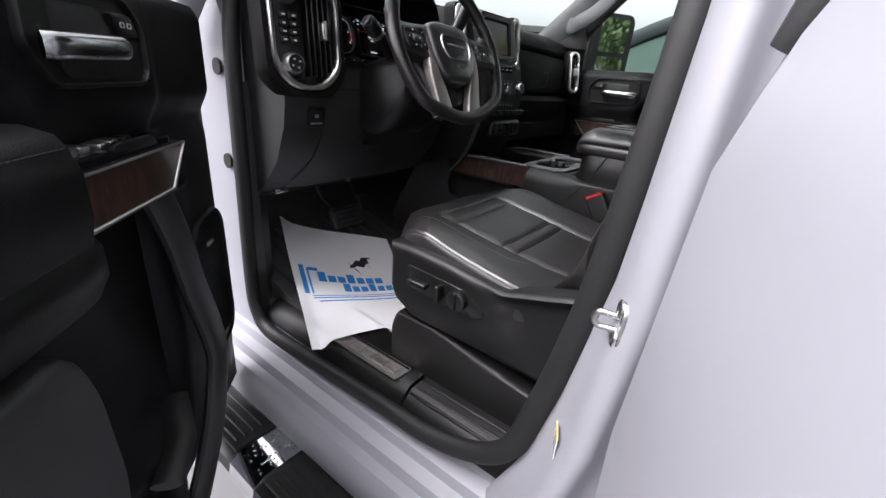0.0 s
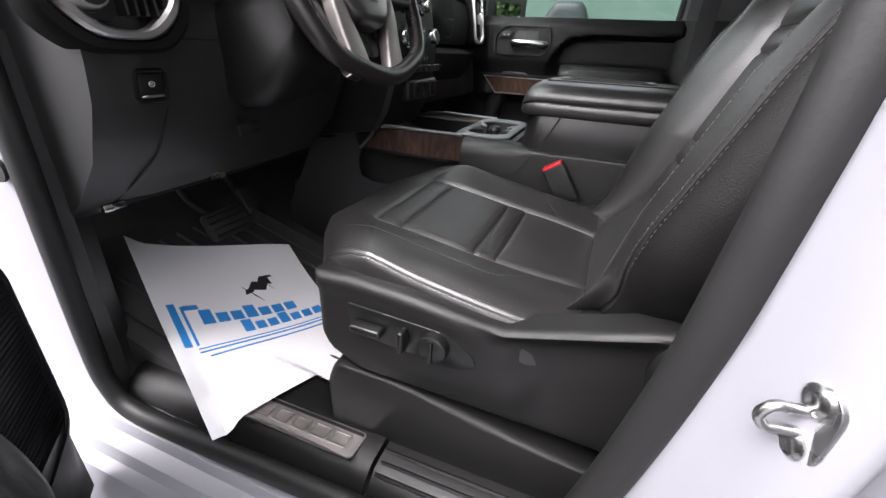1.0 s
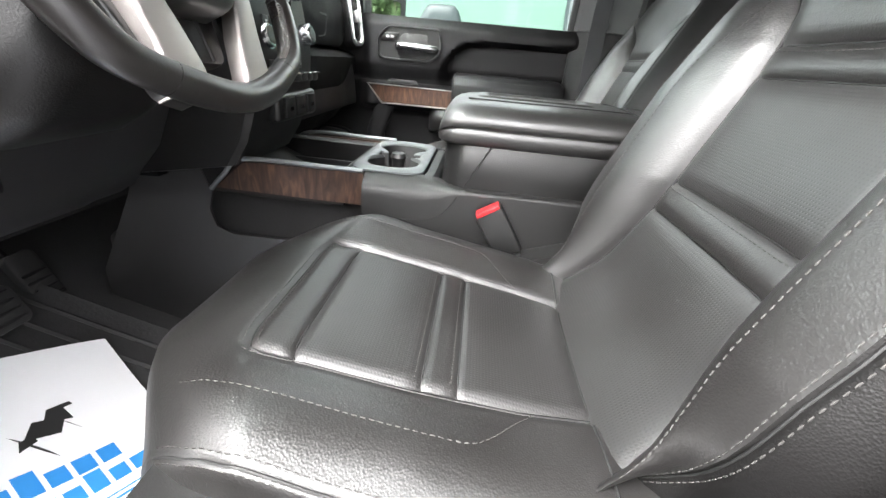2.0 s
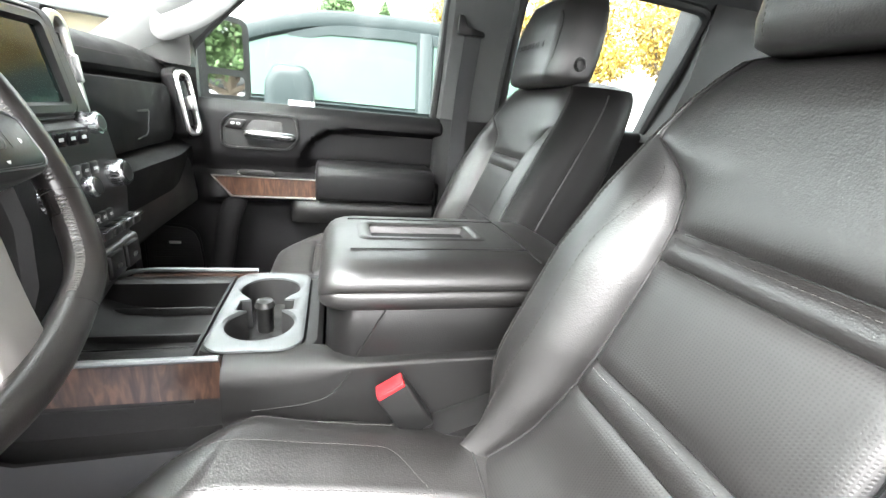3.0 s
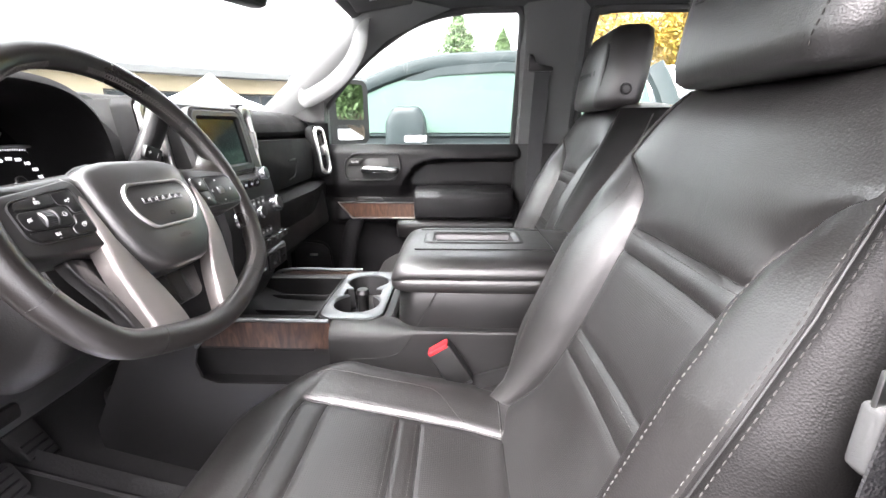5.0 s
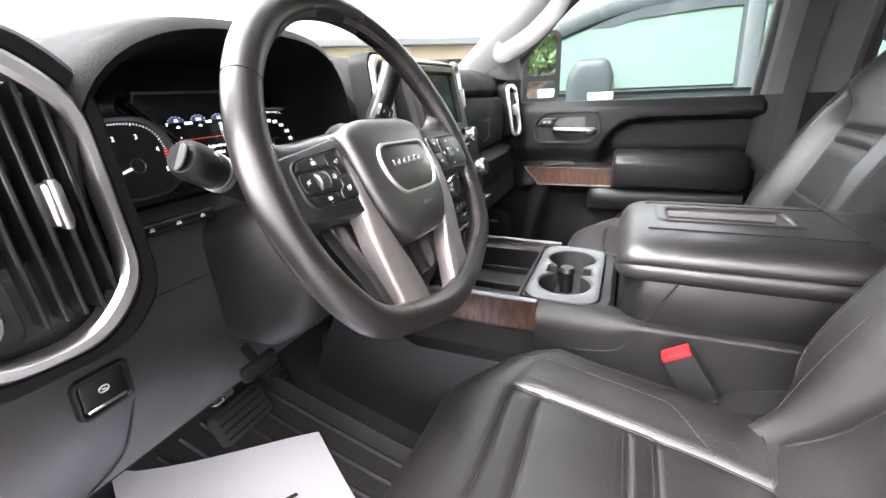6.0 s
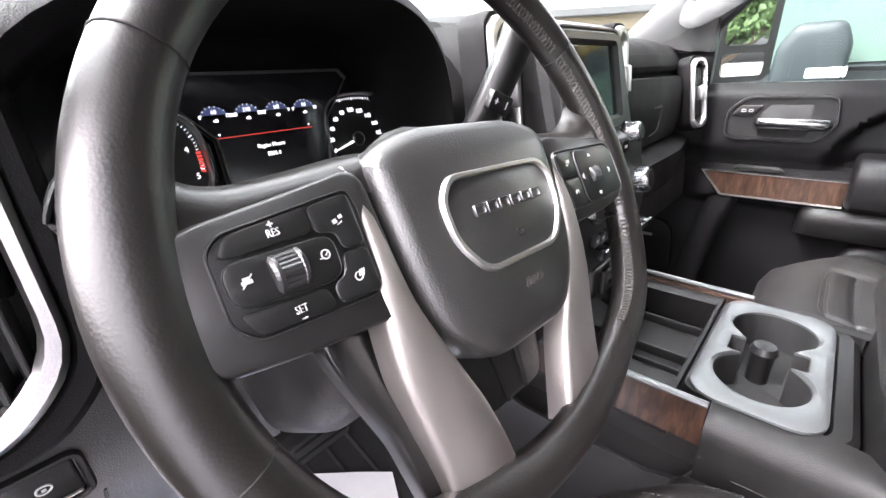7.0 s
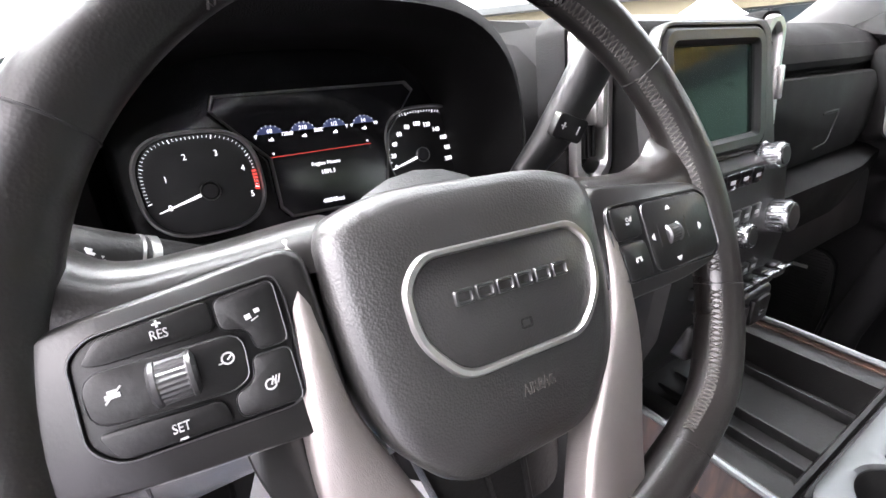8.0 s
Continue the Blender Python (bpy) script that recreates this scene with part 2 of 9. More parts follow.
def slab(bm, pts, depth, m, edge=0.0, steps=2, crown=0.0):
    """A polygon in the local xy plane, thick along z from -depth to 0, its upper rim rounded by edge."""
    k = len(pts)
    cx, cy = sum(p[0] for p in pts) / k, sum(p[1] for p in pts) / k
    rings = []
    levels = [(-depth, 0.0)]
    if edge > 0:
        for j in range(steps + 1):
            a = radians(90 * j / steps)
            levels.append((-edge + edge * math.sin(a), edge * (1 - math.cos(a))))
    else:
        levels.append((0.0, 0.0))
    for z, inset in levels:
        ring = []
        for x, y in pts:
            d = math.hypot(x - cx, y - cy) or 1
            ring.append(bm.verts.new(m @ Vector((x - (x - cx) / d * inset, y - (y - cy) / d * inset, z))))
        rings.append(ring)
    for a, b in zip(rings, rings[1:]):
        for i in range(k):
            bm.faces.new((a[i], a[(i + 1) % k], b[(i + 1) % k], b[i]))
    bm.faces.new(rings[0][::-1])
    if crown:
        mid = bm.verts.new(m @ Vector((cx, cy, crown)))
        for i in range(k):
            bm.faces.new((rings[-1][i], rings[-1][(i + 1) % k], mid))
    else:
        bm.faces.new(rings[-1])
    return bm


def ringband(bm, outer, inner, depth, m, edge=0.0):
    """A flat frame between two outlines of equal point count, raised along local z."""
    k = len(outer)
    rows = []
    for pts, z, s in ((outer, -depth, 0), (outer, -edge, 0), (outer, 0, 0.25), (inner, 0, 0.25), (inner, -edge, 0), (inner, -depth, 0)):
        other = inner if pts is outer else outer
        s = s if edge else 0
        rows.append([bm.verts.new(m @ Vector((p[0] + (q[0] - p[0]) * s, p[1] + (q[1] - p[1]) * s, z))) for p, q in zip(pts, other)])
    for a, b in zip(rows, rows[1:] + rows[:1]):
        for i in range(k):
            bm.faces.new((a[i], a[(i + 1) % k], b[(i + 1) % k], b[i]))
    return bm


def spline(pts, n=8, closed=False):
    """Points of a smooth curve through the given ones."""
    P = [Vector(p) for p in pts]
    k, out = len(P), []
    for i in range(k if closed else k - 1):
        a = P[i - 1] if (closed or i > 0) else P[0]
        b, c = P[i], P[(i + 1) % k]
        d = P[(i + 2) % k] if (closed or i + 2 < k) else P[-1]
        for j in range(n):
            t = j / n
            out.append(0.5 * (2 * b + (c - a) * t + (2 * a - 5 * b + 4 * c - d) * t * t + (3 * b - a - 3 * c + d) * t ** 3))
    if not closed:
        out.append(P[-1])
    return out


def tube(bm, pts, r, n=10, closed=False, flat=1.0, up=None):
    """A round or flattened bar along points; r is one radius or one for each point."""
    P = [Vector(p) for p in pts]
    k = len(P)
    rad = r if isinstance(r, (list, tuple)) else [r] * k
    ref = Vector(up) if up else None
    rings = []
    for i in range(k):
        if closed:
            t = P[(i + 1) % k] - P[i - 1]
        else:
            t = P[min(i + 1, k - 1)] - P[max(i - 1, 0)]
        t.normalize()
        if ref is None:
            ref = t.orthogonal()
        side = (ref - t * ref.dot(t)).normalized()
        if not up:
            ref = side
        oth = t.cross(side)
        rings.append([bm.verts.new(P[i] + side * math.cos(2 * math.pi * j / n) * rad[i] * flat + oth * math.sin(2 * math.pi * j / n) * rad[i]) for j in range(n)])
    for i in range(k if closed else k - 1):
        a, b = rings[i], rings[(i + 1) % k]
        for j in range(n):
            bm.faces.new((a[j], a[(j + 1) % n], b[(j + 1) % n], b[j]))
    if not closed:
        bm.faces.new(rings[0][::-1])
        bm.faces.new(rings[-1])
    return bm


def loft(bm, rings, closed=True, caps=True):
    """Skins rows of points."""
    R = [[bm.verts.new(p) for p in ring] for ring in rings]
    k = len(R[0])
    for a, b in zip(R, R[1:]):
        for j in range(k if closed else k - 1):
            q = [a[j], a[(j + 1) % k], b[(j + 1) % k], b[j]]
            bm.faces.new(q)
    if caps and closed:
        bm.faces.new(R[0][::-1])
        bm.faces.new(R[-1])
    return bm


def lathe(bm, profile, m, n=28):
    """Turns (radius, height) pairs round the local z axis."""
    rings = [[m @ Vector((max(r, 1e-4) * math.cos(2 * math.pi * j / n), max(r, 1e-4) * math.sin(2 * math.pi * j / n), z)) for j in range(n)] for r, z in profile]
    return loft(bm, rings)


def curved(fn, us, vs, thick, nrm):
    """A bmesh sheet fn(u, v) given thickness against the direction nrm."""
    bm = B()
    off = Vector(nrm) * -thick
    front = [[bm.verts.new(fn(u, v)) for u in us] for v in vs]
    back = [[bm.verts.new(Vector(fn(u, v)) + off) for u in us] for v in vs]
    a, b = len(us), len(vs)
    for i in range(b - 1):
        for j in range(a - 1):
            bm.faces.new((front[i][j], front[i][j + 1], front[i + 1][j + 1], front[i + 1][j]))
            bm.faces.new((back[i][j], back[i + 1][j], back[i + 1][j + 1], back[i][j + 1]))
    for i in range(b - 1):
        for j in (0, a - 1):
            bm.faces.new((front[i][j], front[i + 1][j], back[i + 1][j], back[i][j]))
    for j in range(a - 1):
        for i in (0, b - 1):
            bm.faces.new((front[i][j], front[i][j + 1], back[i][j + 1], back[i][j]))
    return bm


def step(a, b, x):
    t = min(1.0, max(0.0, (x - a) / (b - a)))
    return t * t * (3 - 2 * t)


def lerp(x, xs, ys):
    return float(np.interp(x, xs, ys))


def stitch(bm, pts, length=0.0038, gap=0.0026, r=0.0006):
    """Dashes of thread along a line of points."""
    P = [Vector(p) for p in pts]
    far = [0.0]
    for a, b in zip(P, P[1:]):
        far.append(far[-1] + (b - a).length)

    def at(s):
        i = max(0, min(len(P) - 2, int(np.searchsorted(far, s)) - 1))
        return P[i].lerp(P[i + 1], (s - far[i]) / max(1e-9, far[i + 1] - far[i]))

    pos = 0.0
    while pos + length < far[-1]:
        tube(bm, [at(pos), at(pos + length * 0.5), at(pos + length)], [r * 0.6, r, r * 0.6], 4)
        pos += length + gap
    return bm


def lettering(text, size, m, mat, parent, name="lettering", depth=0.0004, bold=0.0, align="CENTER", shear=0.0, stretch=1.0):
    cu = bpy.data.curves.new(name, "FONT")
    cu.body, cu.size, cu.extrude, cu.offset, cu.align_x, cu.align_y, cu.shear = text, size, depth, bold, align, "CENTER", shear
    cu.resolution_u = 3
    tmp = bpy.data.objects.new(name, cu)
    scene.collection.objects.link(tmp)
    me = bpy.data.meshes.new_from_object(tmp)
    scene.collection.objects.unlink(tmp)
    bpy.data.objects.remove(tmp)
    bm = B()
    bm.from_mesh(me)
    bpy.data.meshes.remove(me)
    bmesh.ops.transform(bm, matrix=m @ Matrix.Diagonal((stretch, 1, 1, 1)), verts=bm.verts)
    return part(name, bm, mat, parent)


# ---- ground and cab shell ----
def ground():
    bm = B()
    bmesh.ops.create_grid(bm, x_segments=40, y_segments=40, size=300)
    tagged(part("ground", bm, ASPHALT), "grey asphalt of a car park", "ground", kind="structure")


def flat_poly(bm, pts, x0, x1):
    """A polygon of (y, z) pairs, thick from x0 to x1."""
    a = [bm.verts.new((x0, y, z)) for y, z in pts]
    b = [bm.verts.new((x1, y, z)) for y, z in pts]
    k = len(pts)
    for i in range(k):
        bm.faces.new((a[i], a[(i + 1) % k], b[(i + 1) % k], b[i]))
    bm.faces.new(a[::-1])
    bm.faces.new(b)
    return bm


def along_y(bm, prof, ys, shift=None):
    """A closed (x, z) outline carried along y."""
    return loft(bm, [[((x + (shift(y)[0] if shift else 0)), y, z + (shift(y)[1] if shift else 0)) for x, z in prof] for y in ys])


def cab_shell():
    # floor pan with its rise to the pedals
    prof = [(0.95, 1.02), (0.65, 0.88), (0.53, 0.782), (0.36, 0.73), (0.20, 0.685), (0.05, 0.65), (-1.75, 0.645)]
    bm = B()
    loft(bm, [[(x, y, z) for y, z in prof] + [(x, y, z - 0.05) for y, z in prof[::-1]] for x in (-0.63, -0.3, 0.0, 0.3, 0.63)])
    tagged(part("floor", bm, MAT), "black carpeted cab floor rising to the pedals", "floor", kind="structure")
    # firewall
    bm = B()
    rbox(bm, (0, 0.97, 1.15), (1.5, 0.06, 0.55), 0.01)
    tagged(part("wall_front", bm, PLASTIC), "dark firewall behind the dashboard", "wall", kind="structure")
    # rear wall with window opening
    bm = B()
    rbox(bm, (0, -1.78, 1.0), (1.46, 0.06, 0.72), 0.01)
    rbox(bm, (-0.665, -1.76, 1.55), (0.13, 0.06, 0.40), 0.01)
    rbox(bm, (0.665, -1.76, 1.55), (0.13, 0.06, 0.40), 0.01)
    tagged(part("wall_rear", bm, PLASTIC), "dark rear wall of the cab with window opening", "wall", kind="structure")
    bm = B()
    rbox(bm, (0, -1.765, 1.55), (1.2, 0.006, 0.40), 0.0)
    g = tagged(part("window_rear", bm, GLASS), "clear rear window glass of the cab", "window", kind="structure")
    g.visible_shadow = False
    # headliner, bowed, with an outer roof skin
    bm = B()

    def roof(u, v, lift=0.0):
        y = 0.02 - v * 1.80
        x = u * (0.60 + 0.02 * step(0, 0.2, v))
        return (x, y + 0.03 * (1 - u * u) * (1 - v), 1.715 + 0.085 * (1 - u * u) ** 0.7 * (0.35 + 0.65 * step(0.0, 0.25, v)) + lift)

    us = [-1 + 2 * i / 24 for i in range(25)]
    vs = [i / 24 for i in range(25)]
    bm = curved(roof, us, vs, -0.03, (0, 0, 1))
    tagged(part("ceiling", bm, CLOTH), "grey cloth headliner of the cab", "ceiling", kind="structure")
    bm = curved(lambda u, v: roof(u * 1.13, v, 0.06) if abs(u * 1.13) <= 1 else (u * 1.13 * 0.62, 0.02 - v * 1.8, 1.715 + 0.06 - (abs(u) * 1.13 - 1) * 0.2), us, vs, 0.02, (0, 0, 1))
    tagged(part("roof", bm, PAINT), "white painted cab roof", "roof", kind="structure")
    # sunroof shade panel
    bm = B()
    m = frame_at((0.0, -0.42, 1.784), (1, 0, 0), (0, -1, 0))
    ringband(bm, soften([(-0.40, -0.22), (0.40, -0.22), (0.40, 0.30), (-0.40, 0.30)], 0.08), soften([(-0.36, -0.18), (0.36, -0.18), (0.36, 0.27), (-0.36, 0.27)], 0.07), 0.02, m, 0.008)
    s = tagged(part("sunroof", bm, CLOTH), "dark closed sunroof panel in the headliner", "sunroof", kind="structure")
    bm = B()
    slab(bm, soften([(-0.36, -0.18), (0.36, -0.18), (0.36, 0.27), (-0.36, 0.27)], 0.07), 0.005, frame_at((0.0, -0.42, 1.778), (1, 0, 0), (0, -1, 0)), 0.002)
    part("shade", bm, SMOOTHBLK, s, "dark sliding shade")


def trim_bar(name, pts, w, d, mat, label, kind="structure", up=(1, 0, 0), cat="trim", n=14):
    bm = B()
    P = spline(pts, 8)
    ref = Vector(up)
    rings = []
    for i, p in enumerate(P):
        t = (P[min(i + 1, len(P) - 1)] - P[max(0, i - 1)]).normalized()
        s = (ref - t * ref.dot(t)).normalized()
        o = t.cross(s)
        ww = w if not isinstance(w, (list, tuple)) else lerp(i / (len(P) - 1), np.linspace(0, 1, len(w)), w)
        ring = []
        for j in range(n):
            a = 2 * math.pi * j / n
            ca, sa = math.cos(a), math.sin(a)
            ring.append(p + o * math.copysign(abs(ca) ** 0.6, ca) * ww / 2 + s * math.copysign(abs(sa) ** 0.6, sa) * d / 2)
        rings.append(ring)
    loft(bm, rings)
    return tagged(part(name, bm, mat), label, cat, kind=kind)


def side_body(side):
    """Pillars, rails and sill of one flank; side is -1 for the driver's."""
    k = side
    who = "driver" if side < 0 else "passenger"
    # inner grey pillar cover beside the windscreen, wide towards the window
    rows = [((0.675, 0.20, 1.385), (0.655, 0.44, 1.395)), ((0.665, 0.139, 1.448), (0.635, 0.353, 1.433)), ((0.65, 0.075, 1.51), (0.622, 0.27, 1.498)), ((0.638, 0.015, 1.56), (0.61, 0.188, 1.563)),
            ((0.625, -0.08, 1.63), (0.595, 0.10, 1.632)), ((0.612, -0.184, 1.682), (0.582, 0.015, 1.697)), ((0.605, -0.27, 1.712), (0.575, -0.05, 1.742))]
    bm = B()
    rings = []
    for E, F in rows:
        E, F = Vector((k * E[0], E[1], E[2])), Vector((k * F[0], F[1], F[2]))
        o = Vector((k * 0.05, 0.02, 0.0))
        ring = []
        for j in range(9):
            f = j / 8
            ring.append(E.lerp(F, f) + Vector((-k * 0.024 * math.sin(math.pi * f) ** 0.7, 0, 0)))
        rings.append([E + o] + ring + [F + o])
    loft(bm, rings)
    tagged(part("pillar_front_" + who, bm, PILLAR, sharp=50), "grey moulded front roof pillar cover", "pillar", kind="structure")
    trim_bar("pillar_front_outer_" + who, [(k * 0.745, 0.42, 1.28), (k * 0.725, 0.31, 1.40), (k * 0.705, 0.21, 1.48), (k * 0.675, 0.06, 1.59), (k * 0.65, -0.08, 1.685), (k * 0.635, -0.18, 1.725)],
             0.05, 0.05, PAINT if side < 0 else SMOOTHBLK, "outer front roof pillar of the cab", up=(k, 0, 0.35))
    # roof rail over the doors
    trim_bar("roof_rail_" + who, [(k * 0.60, 0.02, 1.712), (k * 0.625, -0.2, 1.735), (k * 0.63, -0.6, 1.742), (k * 0.63, -1.2, 1.735), (k * 0.63, -1.78, 1.70)],
             0.07, 0.05, CLOTH, "grey roof rail above the doors", up=(k, 0, 0.5))
    trim_bar("roof_rail_outer_" + who, [(k * 0.64, 0.0, 1.735), (k * 0.665, -0.2, 1.76), (k * 0.67, -0.6, 1.767), (k * 0.67, -1.2, 1.76), (k * 0.66, -1.80, 1.73)],
             0.05, 0.04, PAINT, "white outer roof rail", up=(k, 0, 0.5))


def lean(z):
    """Inward lean of the cab's side with height."""
    return 0.10 * step(1.2, 1.9, z)


def driver_opening():
    # white sill with its stepped ledges
    prof = [(-0.60, 0.60), (-0.60, 0.655), (-0.655, 0.652), (-0.675, 0.628), (-0.70, 0.618), (-0.706, 0.600), (-0.728, 0.592), (-0.735, 0.572), (-0.752, 0.562),
            (-0.762, 0.53), (-0.760, 0.47), (-0.74, 0.42), (-0.60, 0.42)]
    bm = B()
    along_y(bm, prof, [0.75, 0.5, 0.3, 0.1, -0.1, -0.3, -0.5, -0.8, -1.2, -1.7])
    tagged(part("sill_driver", bm, PAINT, sharp=28), "white painted stepped door sill", "sill", kind="structure")
    # hinge pillar, with dark plugs
    bm = B()
    flat_poly(bm, [(0.345, 0.60), (0.335, 0.8), (0.335, 1.30), (0.40, 1.42), (0.60, 1.36), (0.62, 0.60)], -0.690, -0.66)
    hp = tagged(part("pillar_hinge_driver", bm, PAINT), "white painted door hinge pillar", "pillar", kind="structure")
    for z, y in ((1.225, 0.372), (1.035, 0.372)):
        bm = B()
        lathe(bm, [(0.0, 0.0), (0.014, 0.0), (0.016, 0.002), (0.016, 0.006)], frame_at((-0.692, y, z), (0, -1, 0), (0, 0, 1)), 20)
        part("plug", bm, RUBBER, hp, "black rubber plug")
    # B pillar, two stepped white faces
    bm = B()
    ys = [(0.60, -0.36, -0.62), (0.66, -0.385, -0.62), (0.75, -0.425, -0.62), (0.87, -0.45, -0.625), (1.05, -0.468, -0.635), (1.30, -0.475, -0.645), (1.5, -0.475, -0.64), (1.74, -0.465, -0.63)]
    rings = []
    for z, a, b in ys:
        dx = lean(z)
        o = lerp(z, [0.90, 0.98, 1.11, 1.25], [0.018, 0.013, -0.002, -0.010])
        rings.append([(-0.685 + dx, a + o + 0.004, z), (-0.700 + dx, a + o * 0.6, z), (-0.722 + dx, a - 0.008, z), (-0.742 + dx, a - 0.016, z), (-0.756 + dx, a - 0.026, z), (-0.763 + dx, a - 0.036, z), (-0.764 + dx, a - 0.043, z), (-0.760 + dx, a - 0.049, z), (-0.750 + dx, a - 0.055, z), (-0.744 + dx, a - 0.062, z), (-0.742 + dx, a - 0.072, z),
                      (-0.742 + dx, b + 0.02, z), (-0.735 + dx, b, z), (-0.668 + dx, b, z), (-0.662 + dx, b + 0.05, z), (-0.662 + dx, a - 0.03, z)])
    loft(bm, rings)
    bp = tagged(part("pillar_centre_driver", bm, PAINT, sharp=70), "white painted centre pillar between the doors", "pillar", kind="structure")
    bm = B()
    mk = frame_at((-0.7247, -0.4468, 0.8286), (-0.91, -0.41, 0), (0, 0, 1))
    slab(bm, rrect(0.030, 0.046, 0.003), 0.0006, mk, 0.0)
    st = part("sticker", bm, PAPER, bp, "white and yellow service sticker")
    bm = B()
    slab(bm, rrect(0.030, 0.007, 0.001), 0.0006, mk @ Matrix.Translation((0, 0.018, 0.0008)), 0.0)
    part("yellow_strip", bm, STICKER_YELLOW, st)
    for _k in range(4):
        bm = B()
        slab(bm, rrect(0.022, 0.0016, 0.0002, 1), 0.0004, mk @ Matrix.Translation((0.001, 0.009 - 0.007 * _k, 0.0006)), 0.0)
        part("text_bar", bm, PILLAR, st)
    # dark inner trim of the centre pillar
    bm = B()
    loft(bm, [[(-0.658 + dx, -0.475 + o, z), (-0.64 + dx, -0.495 + o, z), (-0.615 + dx, -0.55 + o, z), (-0.612 + dx, -0.60, z), (-0.64 + dx, -0.63, z), (-0.655 + dx, -0.6, z)]
              for z, o, dx in ((0.62, 0.06, 0.01), (0.8, 0.0, 0), (1.0, -0.03, 0), (1.3, -0.035, 0.0), (1.5, -0.03, 0.01), (1.74, -0.02, 0.05))])
    tagged(part("pillar_trim_driver", bm, PLASTIC), "dark plastic centre pillar trim", "trim", kind="structure")
    # Upper trim, paler than the passenger's to carry the doorway light.
    bm = B()
    loft(bm, [[(-0.668 + dx + i, -0.456, z), (-0.630 + dx + i, -0.486, z), (-0.606 + dx + i, -0.535, z), (-0.603 + dx + i, -0.61, z), (-0.64 + dx, -0.64, z), (-0.66 + dx, -0.61, z)]
              for z, i, dx in ((1.268, -0.02, 0.0), (1.275, -0.006, 0.0), (1.29, 0.0, 0.0), (1.4, 0.0, 0.006), (1.5, 0.0, 0.02), (1.62, 0.0, 0.045), (1.745, 0.0, 0.075))])
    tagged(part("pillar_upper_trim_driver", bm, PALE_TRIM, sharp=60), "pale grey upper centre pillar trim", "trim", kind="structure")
    # rubber seal round the opening
    path = [(0.33, 1.30), (0.335, 1.0), (0.345, 0.75), (0.335, 0.675), (0.29, 0.635), (0.15, 0.635), (-0.1, 0.648), (-0.23, 0.655), (-0.32, 0.685), (-0.375, 0.735), (-0.402, 0.82), (-0.425, 0.92), (-0.446, 1.05),
            (-0.468, 1.30), (-0.470, 1.5), (-0.46, 1.64), (-0.40, 1.70), (-0.2, 1.715), (-0.02, 1.675), (0.17, 1.545), (0.30, 1.43)]
    bm = B()
    P = spline([(-0.686 + lean(z), y, z) for y, z in path], 6, True)
    tube(bm, P, 0.018, 12, True, 0.85, up=(1, 0, 0))
    tagged(part("door_seal", bm, RUBBER), "black rubber seal around the driver's door opening", "seal", kind="structure")
    # kick panel in front of the seal, lightened for the open door's light
    bm = B()
    loft(bm, [[(-0.675, 0.33, z), (-0.655, 0.33, z), (-0.615, 0.37, z), (-0.60, 0.62, z), (-0.675, 0.62, z)] for z in (0.62, 0.8, 1.0, 1.2)])
    tagged(part("kick_panel", bm, DOOR_LIT), "dark plastic kick panel beside the pedals", "trim", kind="structure")


def striker():
    t = thing("door_striker", "zinc-plated steel door striker bolted to the white pillar", "striker", (-0.7435, -0.484, 1.04))
    m = frame_at((-0.7440, -0.4855, 1.028), (0, 0.0, 1), (0.95, 0.31, 0))
    bm = B()
    slab(bm, rrect(0.054, 0.030, 0.0145), 0.004, m, 0.0015)
    part("base_plate", bm, STEEL, t)
    for s in (-1, 1):
        bm = B()
        lathe(bm, [(0.0, 0.0), (0.009, 0.0), (0.0095, 0.0025), (0.007, 0.0045), (0.004, 0.005), (0.0, 0.004)], m @ Matrix.Translation((s * 0.0165, 0, 0)), 20)
        part("bolt", bm, STEEL, t)
    bm = B()
    tube(bm, spline([m @ Vector(p) for p in ((0.0075, 0.0, 0), (0.008, 0.002, 0.011), (0.0075, 0.003, 0.019), (0.0, 0.004, 0.0235), (-0.0075, 0.003, 0.019), (-0.008, 0.002, 0.011), (-0.0075, 0.0, 0))], 6), 0.0033, 10)
    part("loop", bm, STEEL, t)


